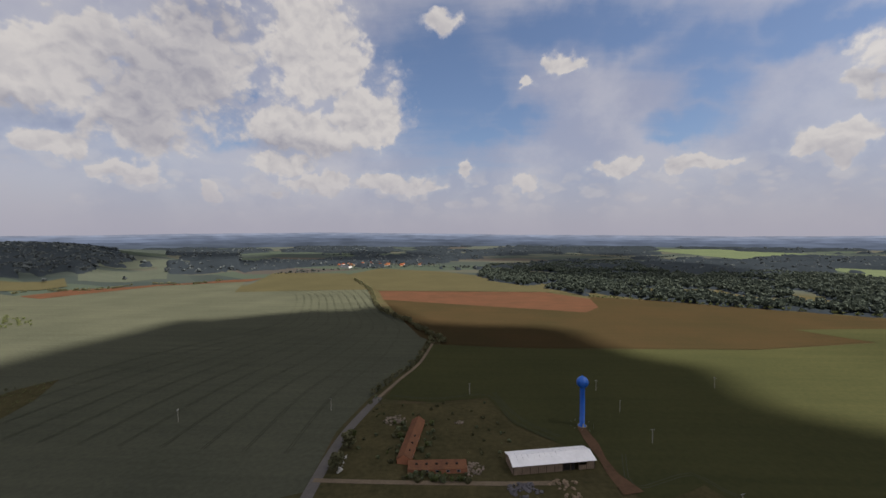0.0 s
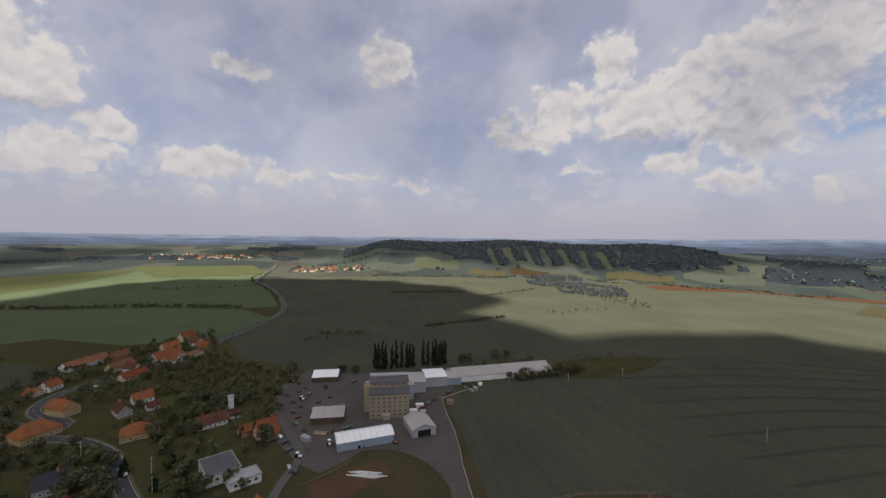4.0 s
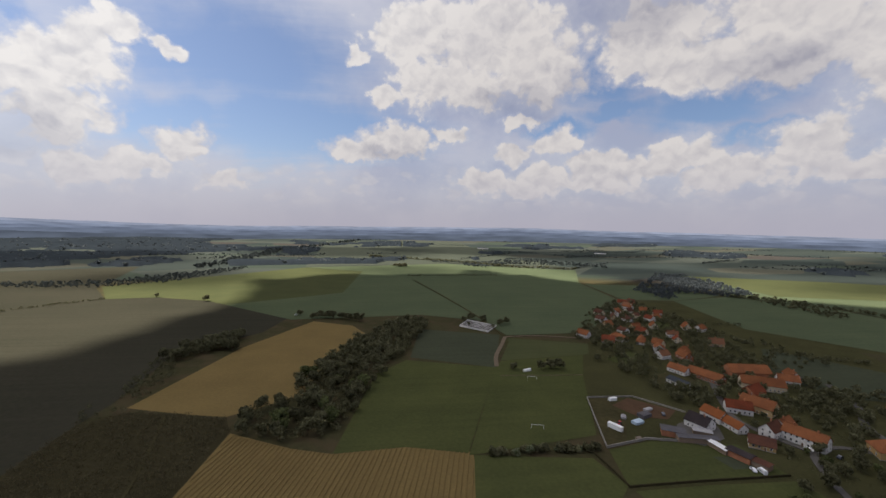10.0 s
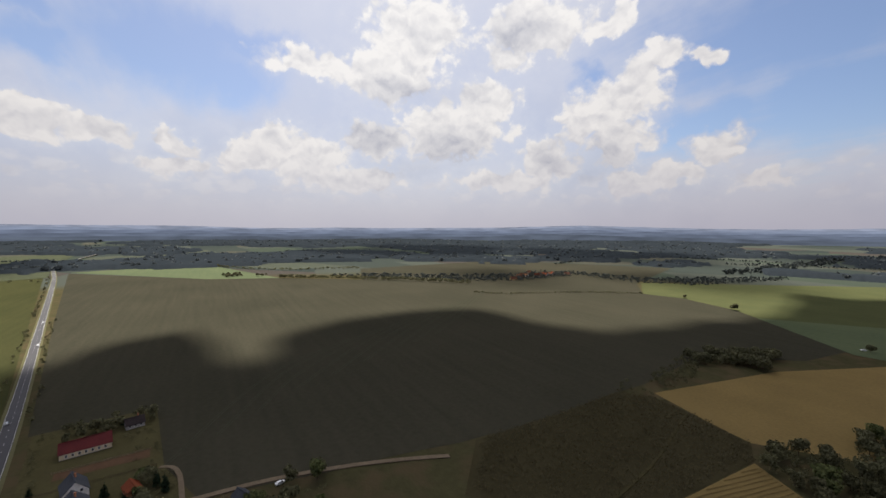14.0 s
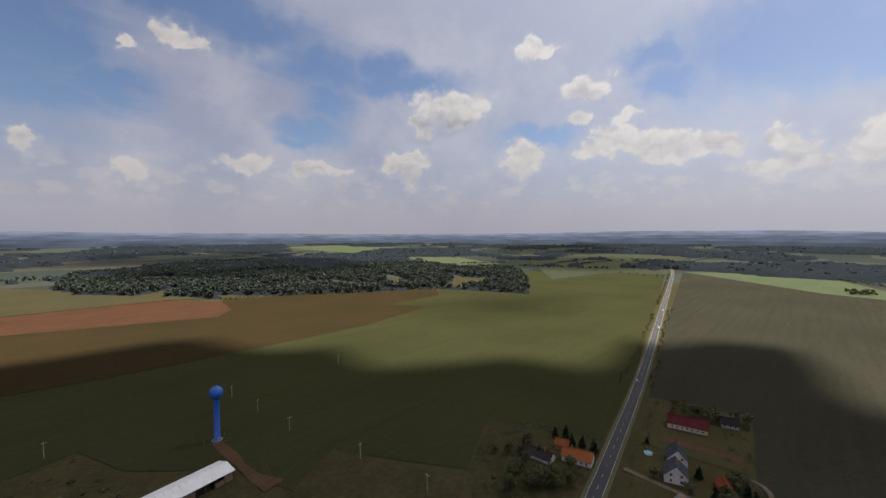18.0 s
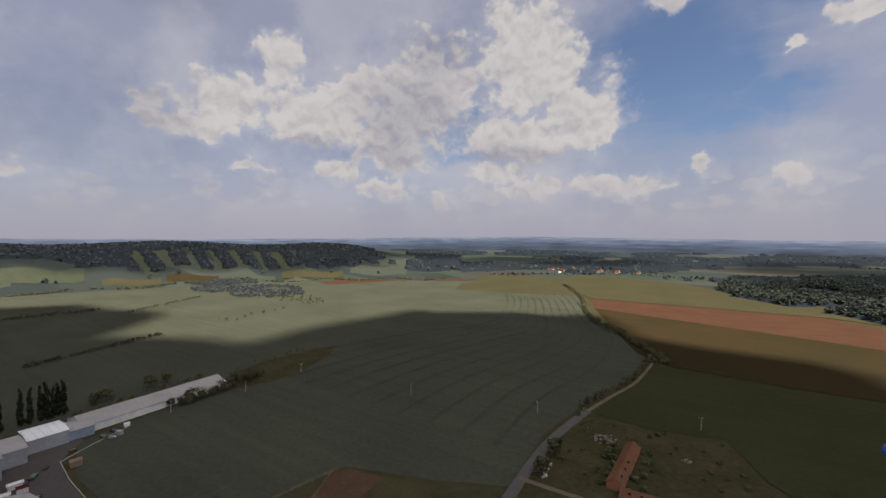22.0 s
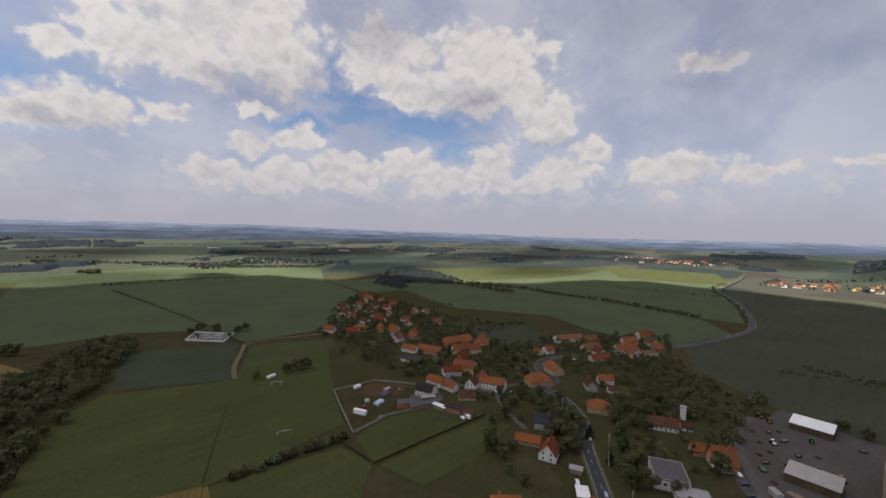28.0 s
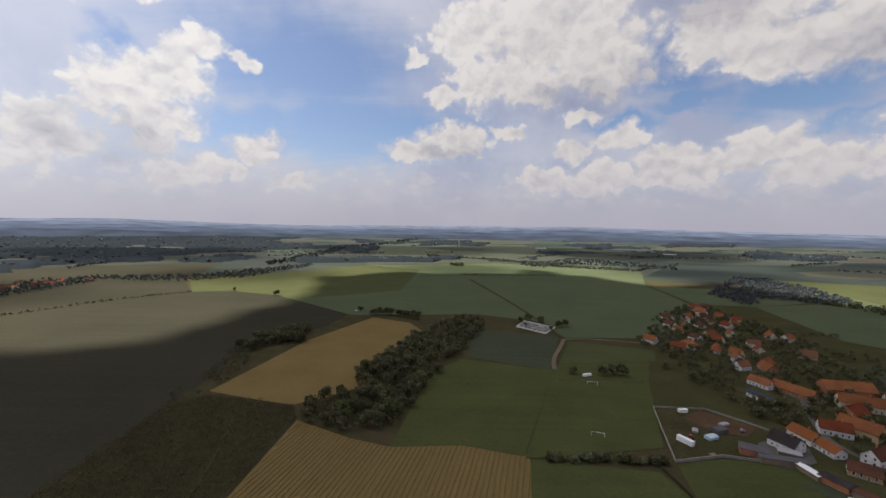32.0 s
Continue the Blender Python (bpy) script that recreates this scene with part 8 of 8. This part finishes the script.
# dark shrubs and trees of the roadside gardens in the east
for poly, gap, keep in (([(140, 80), (165, 66), (222, 70), (229, 100), (215, 138), (160, 114)], 5.0, 0.55), ([(205, -8), (240, 0), (320, 4), (318, 60), (300, 58), (296, 20), (240, 12), (212, 10)], 5.0, 0.5), ([(212, 52), (300, 60), (300, 56), (214, 46)], 4.0, 0.6),
                        ([(150, 2), (196, -8), (196, -60), (160, -60)], 5.0, 0.45), ([(150, 36), (205, 50), (208, 42), (178, 30), (150, 30)], 4.5, 0.5)):
    wood([p for p in scatter(poly, gap, keep) if free(*p, 8.0)], M_LEAF, "dark garden shrubs of the roadside houses", 60, 0.42, name="shrubbery", tall=(1.5, 4.0), squat=1.4, shape="bush")
for x, y, h in ((298, 26, 8), (306, 20, 7), (303, 32, 9), (310, 40, 6), (296, 44, 6), (222, 3, 9), (216, 0, 10), (227, 6, 8), (208, 24, 7), (213, 40, 6), (246, 50, 5), (168, 84, 8), (160, 92, 7), (175, 80, 7), (186, 108, 6)):
    tree(RNG.choice(("round_a", "round_b", "spruce")), x, y, h, "garden trees of the roadside houses")


# odds and ends lying about the mill yard
def scrap(x, y, angle, kind):
    """One pile of stored things: pallets, a skip or a flat wagon."""
    if kind == 0:
        ob = thing("pallet_stack", "stack of grey weathered pallets in the yard", "pallets", pose(x, y, 0.25, 0, 0, angle), "pallet stacks in the mill yard")
        for k in range(4):
            part("pallet", Geo().box((RNG.uniform(-0.1, 0.1), RNG.uniform(-0.1, 0.1), 0.12 + k * 0.3), (2.4, 1.6, 0.2)), M_BARK, ob)
    elif kind == 1:
        ob = thing("skip", "rusty open steel skip on the gravel", "skip", pose(x, y, 0.25, 0, 0, angle), "skips in the mill yard")
        part("tub", Geo().add([(-1.3, -0.8, 0), (1.3, -0.8, 0), (1.3, 0.8, 0), (-1.3, 0.8, 0), (-1.9, -1.0, 1.4), (1.9, -1.0, 1.4), (1.9, 1.0, 1.4), (-1.9, 1.0, 1.4)],
                              [(3, 2, 1, 0), (0, 1, 5, 4), (1, 2, 6, 5), (2, 3, 7, 6), (3, 0, 4, 7)]), M_RUST, ob)
        part("load", Geo().add([(-1.6, -0.9, 1.0), (1.6, -0.9, 1.0), (1.6, 0.9, 1.1), (-1.6, 0.9, 1.0), (0.2, 0.1, 1.6)], [(0, 1, 4), (1, 2, 4), (2, 3, 4), (3, 0, 4)]), M_RUBBLE, ob)
    else:
        ob = thing("flat_wagon", "flat farm wagon with a dull green deck", "wagon", pose(x, y, 0.25, 0, 0, angle), "wagons in the mill yard")
        part("deck", Geo().box((0, 0, 1.05), (5.4, 2.2, 0.2)), M_GREENPAINT, ob)
        part("headboard", Geo().box((-2.65, 0, 1.6), (0.1, 2.2, 1.0)), M_PLANK, ob)
        part("drawbar", Geo().box((3.6, 0, 0.7), (2.0, 0.12, 0.12)), M_STEEL, ob)
        for wx in (-1.7, 1.7):
            for wy in (-1.0, 1.0):
                part("wheel", WHEEL, None, ob, at=pose(wx, wy, 0.45) @ Matrix.Diagonal((1.4, 1.4, 1.4, 1)))


for k, (x, y) in enumerate(((-322, -30), (-316, -34), (-309, -26), (-300, -10), (-293, -18), (-287, -30), (-279, -34), (-271, -30), (-262, -30), (-252, -24), (-247, -6), (-250, 2), (-243, 26), (-252, 56), (-275, 60), (-280, 66), (-291, 80), (-296, 96),
                            (-300, 106), (-328, 8), (-334, 24), (-320, 20), (-226, 30), (-228, -2), (-310, -42), (-296, -36))):
    scrap(x, y, RNG.uniform(0, 180), k % 3 if k % 5 else 0)
wood([(x + RNG.uniform(-2, 2), y + RNG.uniform(-2, 2)) for x, y in along([(-340, -50), (-300, -56), (-262, -48), (-236, -30), (-224, -12)], 3.0, 2.5, 0.7)] + along([(-223, 12), (-222, 26), (-212, 38), (-200, 47), (-186, 51)], 2.5, 1.5, 0.5),
     M_LEAF, "weeds and shrubs round the mill yard", 46, 0.4, name="shrubbery", tall=(0.8, 3.2), squat=1.4, shape="bush")
# ---------------------------------------------------------------- distance and the clouds overhead
SKYLINE = [(-180, 0.4), (-165, 0.3), (-150, 0.35), (-140, 0.65), (-128, 0.3), (-110, 0.15), (-100, 0.1), (-88, 0.25), (-72, 0.25), (-60, 0.0), (-40, -0.1), (-20, 0.0), (0, 0.3), (20, 0.5), (35, 0.3),
           (48, 0.05), (60, -0.1), (85, -0.2), (100, -0.3), (115, -0.3), (130, -0.1), (145, 0.2), (160, 0.5), (170, 0.45), (180, 0.4)]
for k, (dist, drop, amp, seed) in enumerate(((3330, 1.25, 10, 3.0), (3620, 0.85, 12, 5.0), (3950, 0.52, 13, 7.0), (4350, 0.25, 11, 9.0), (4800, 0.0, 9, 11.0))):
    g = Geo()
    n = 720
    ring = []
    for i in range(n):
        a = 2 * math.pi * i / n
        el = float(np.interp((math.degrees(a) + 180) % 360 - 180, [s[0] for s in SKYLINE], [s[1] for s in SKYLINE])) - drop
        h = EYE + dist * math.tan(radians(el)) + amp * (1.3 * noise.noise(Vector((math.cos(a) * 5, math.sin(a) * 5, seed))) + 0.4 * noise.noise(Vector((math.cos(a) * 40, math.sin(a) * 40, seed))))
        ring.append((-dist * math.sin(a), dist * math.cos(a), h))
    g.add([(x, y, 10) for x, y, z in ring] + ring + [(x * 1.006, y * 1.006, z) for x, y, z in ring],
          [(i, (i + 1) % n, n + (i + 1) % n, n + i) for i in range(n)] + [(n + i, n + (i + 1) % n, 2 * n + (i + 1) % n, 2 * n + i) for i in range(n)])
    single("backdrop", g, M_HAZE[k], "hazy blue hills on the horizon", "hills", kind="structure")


# old bearings from the camera's view, and degrees added to fit its new yaw
VIEW_TURNS = [(0, 2.6), (17, 2.2), (35, 1.5), (56, 1.2), (75, 0.75), (90, 0.35), (115, -0.6), (139, -0.95), (157, -1.6), (174, -1.95), (200, -2.5), (220, -3.0), (240, -3.5), (256, 4.6), (278, 4.6),
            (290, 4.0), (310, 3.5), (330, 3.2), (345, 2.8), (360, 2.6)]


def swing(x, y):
    """Turn about the camera that fits a place to its view, in radians."""
    return np.radians(np.interp(np.degrees(np.arctan2(-x, y)) % 360, [q[0] for q in VIEW_TURNS], [q[1] for q in VIEW_TURNS]))


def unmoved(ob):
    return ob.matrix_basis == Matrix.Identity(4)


# turns things, and stretches sheets round the circle, to fit the camera's view
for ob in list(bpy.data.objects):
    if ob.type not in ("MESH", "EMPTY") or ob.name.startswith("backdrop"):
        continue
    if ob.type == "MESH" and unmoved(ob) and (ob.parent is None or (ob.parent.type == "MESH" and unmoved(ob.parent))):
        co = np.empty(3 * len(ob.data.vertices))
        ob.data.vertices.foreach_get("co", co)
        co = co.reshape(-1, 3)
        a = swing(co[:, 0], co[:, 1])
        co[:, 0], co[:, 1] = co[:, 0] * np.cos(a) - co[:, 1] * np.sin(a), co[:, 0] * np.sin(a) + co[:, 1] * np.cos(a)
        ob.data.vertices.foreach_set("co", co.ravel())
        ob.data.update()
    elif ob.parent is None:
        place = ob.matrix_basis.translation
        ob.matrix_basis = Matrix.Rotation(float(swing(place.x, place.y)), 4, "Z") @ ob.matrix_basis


def cloud(outline, altitude=3000.0, thick=160.0, vapour=None):
    """A flat-bottomed cumulus added above the view, to shade the given stretch of ground."""
    k = altitude / SUN_DIR.z
    ox, oy = SUN_DIR.x * k, SUN_DIR.y * k
    pts = smooth_line(list(outline) + [outline[0]], 60.0)[:-1]
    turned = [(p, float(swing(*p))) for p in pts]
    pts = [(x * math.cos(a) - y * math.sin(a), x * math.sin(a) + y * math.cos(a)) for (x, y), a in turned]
    cx, cy = sum(p[0] for p in pts) / len(pts), sum(p[1] for p in pts) / len(pts)
    g = Geo()
    rings = []
    for f, z in ((1.0, 0.0), (1.0, 0.08), (0.86, 0.5), (0.6, 0.85), (0.25, 1.0)):
        rings.append([])
        for p in pts:
            w = 1 + 0.07 * noise.noise(Vector((p[0] / 90, p[1] / 90, 4))) + 0.05 * noise.noise(Vector((p[0] / 30, p[1] / 30, 4)))
            x, y = cx + (p[0] - cx) * f * w, cy + (p[1] - cy) * f * w
            rings[-1].append((x + ox, y + oy, altitude + thick * z * (1 + 0.5 * noise.noise(Vector((x / 150, y / 150, 1))))))
    n = len(pts)
    g.add([q for rg in rings for q in rg], [(j * n + i, j * n + (i + 1) % n, (j + 1) * n + (i + 1) % n, (j + 1) * n + i) for j in range(len(rings) - 1) for i in range(n)]
          + [tuple(range(n - 1, -1, -1)), tuple((len(rings) - 1) * n + i for i in range(n))])
    return single("cloud", g, vapour or M_CLOUD, "unseen flat-bottomed white cumulus cloud that shades the fields", "cloud", kind="structure")


# low enough to block some sky light, yet above the view
cloud([(-584, 179), (-524, 232), (-430, 285), (-400, 470), (-341, 569), (-218, 625), (-109, 633), (-33, 545), (124, 507), (180, 445), (244, 356), (245, 240), (297, 221), (327, 187), (345, 120),
       (440, 104), (468, 84), (538, 31), (552, -25), (470, -46), (390, -56), (402, -86), (472, -105), (522, -178), (497, -319), (403, -347), (330, -397), (318, -487), (290, -600), (277, -699), (311, -850), (330, -951), (143, -1075), (-151, -1092), (-208, -1240),
       (-457, -900), (-625, -964), (-637, -787), (-754, -615), (-1095, -483), (-1130, -280), (-1080, 60), (-950, 230), (-713, 304), (-640, 250)], 1500.0)
cloud([(-1500, -2000), (-900, -1750), (-300, -1900), (200, -2300), (-200, -2600), (-1200, -2400)], vapour=M_THINCLOUD)
cloud([(200, 1200), (700, 1000), (1000, 1300), (900, 1700), (300, 1700)], vapour=M_THINCLOUD)

# unseen thin cloud added to darken the wooded ridge
cloud([(-r * math.sin(radians(a)), r * math.cos(radians(a))) for a, r in ((88, 1500), (80, 1540), (72, 1450), (64, 1400), (56, 1420), (48, 1400), (42, 1480), (38, 1900), (46, 2500), (64, 2600), (82, 2400), (90, 1900))], vapour=M_THINCLOUD)
# scattered high cloud added out of view, to break the light on the far fields
for px, py, size in ((-720, -1140, 170), (30, -1190, 150), (-1120, -760, 150), (-1500, -1300, 330), (-900, -1900, 360), (300, -2100, 380), (1200, -1500, 340), (1900, -900, 360), (1600, 600, 300), (2400, 1100, 380),
                     (700, 2100, 330), (-500, 2200, 360), (-1300, 1700, 330), (-2300, 900, 380), (-2500, -300, 380), (-2200, -1300, 340), (560, -1000, 170), (880, -620, 130), (620, 330, 60)):
    ring = []
    for k in range(14):
        turn = 2 * math.pi * k / 14
        r = size * (1 + 0.42 * noise.noise(Vector((math.cos(turn) * 1.4, math.sin(turn) * 1.4, px / 300))))
        ring.append((px + 1.35 * r * math.cos(turn + 0.3), py + r * math.sin(turn + 0.3)))
    cloud(ring, 6000.0, 220.0, M_THINCLOUD)
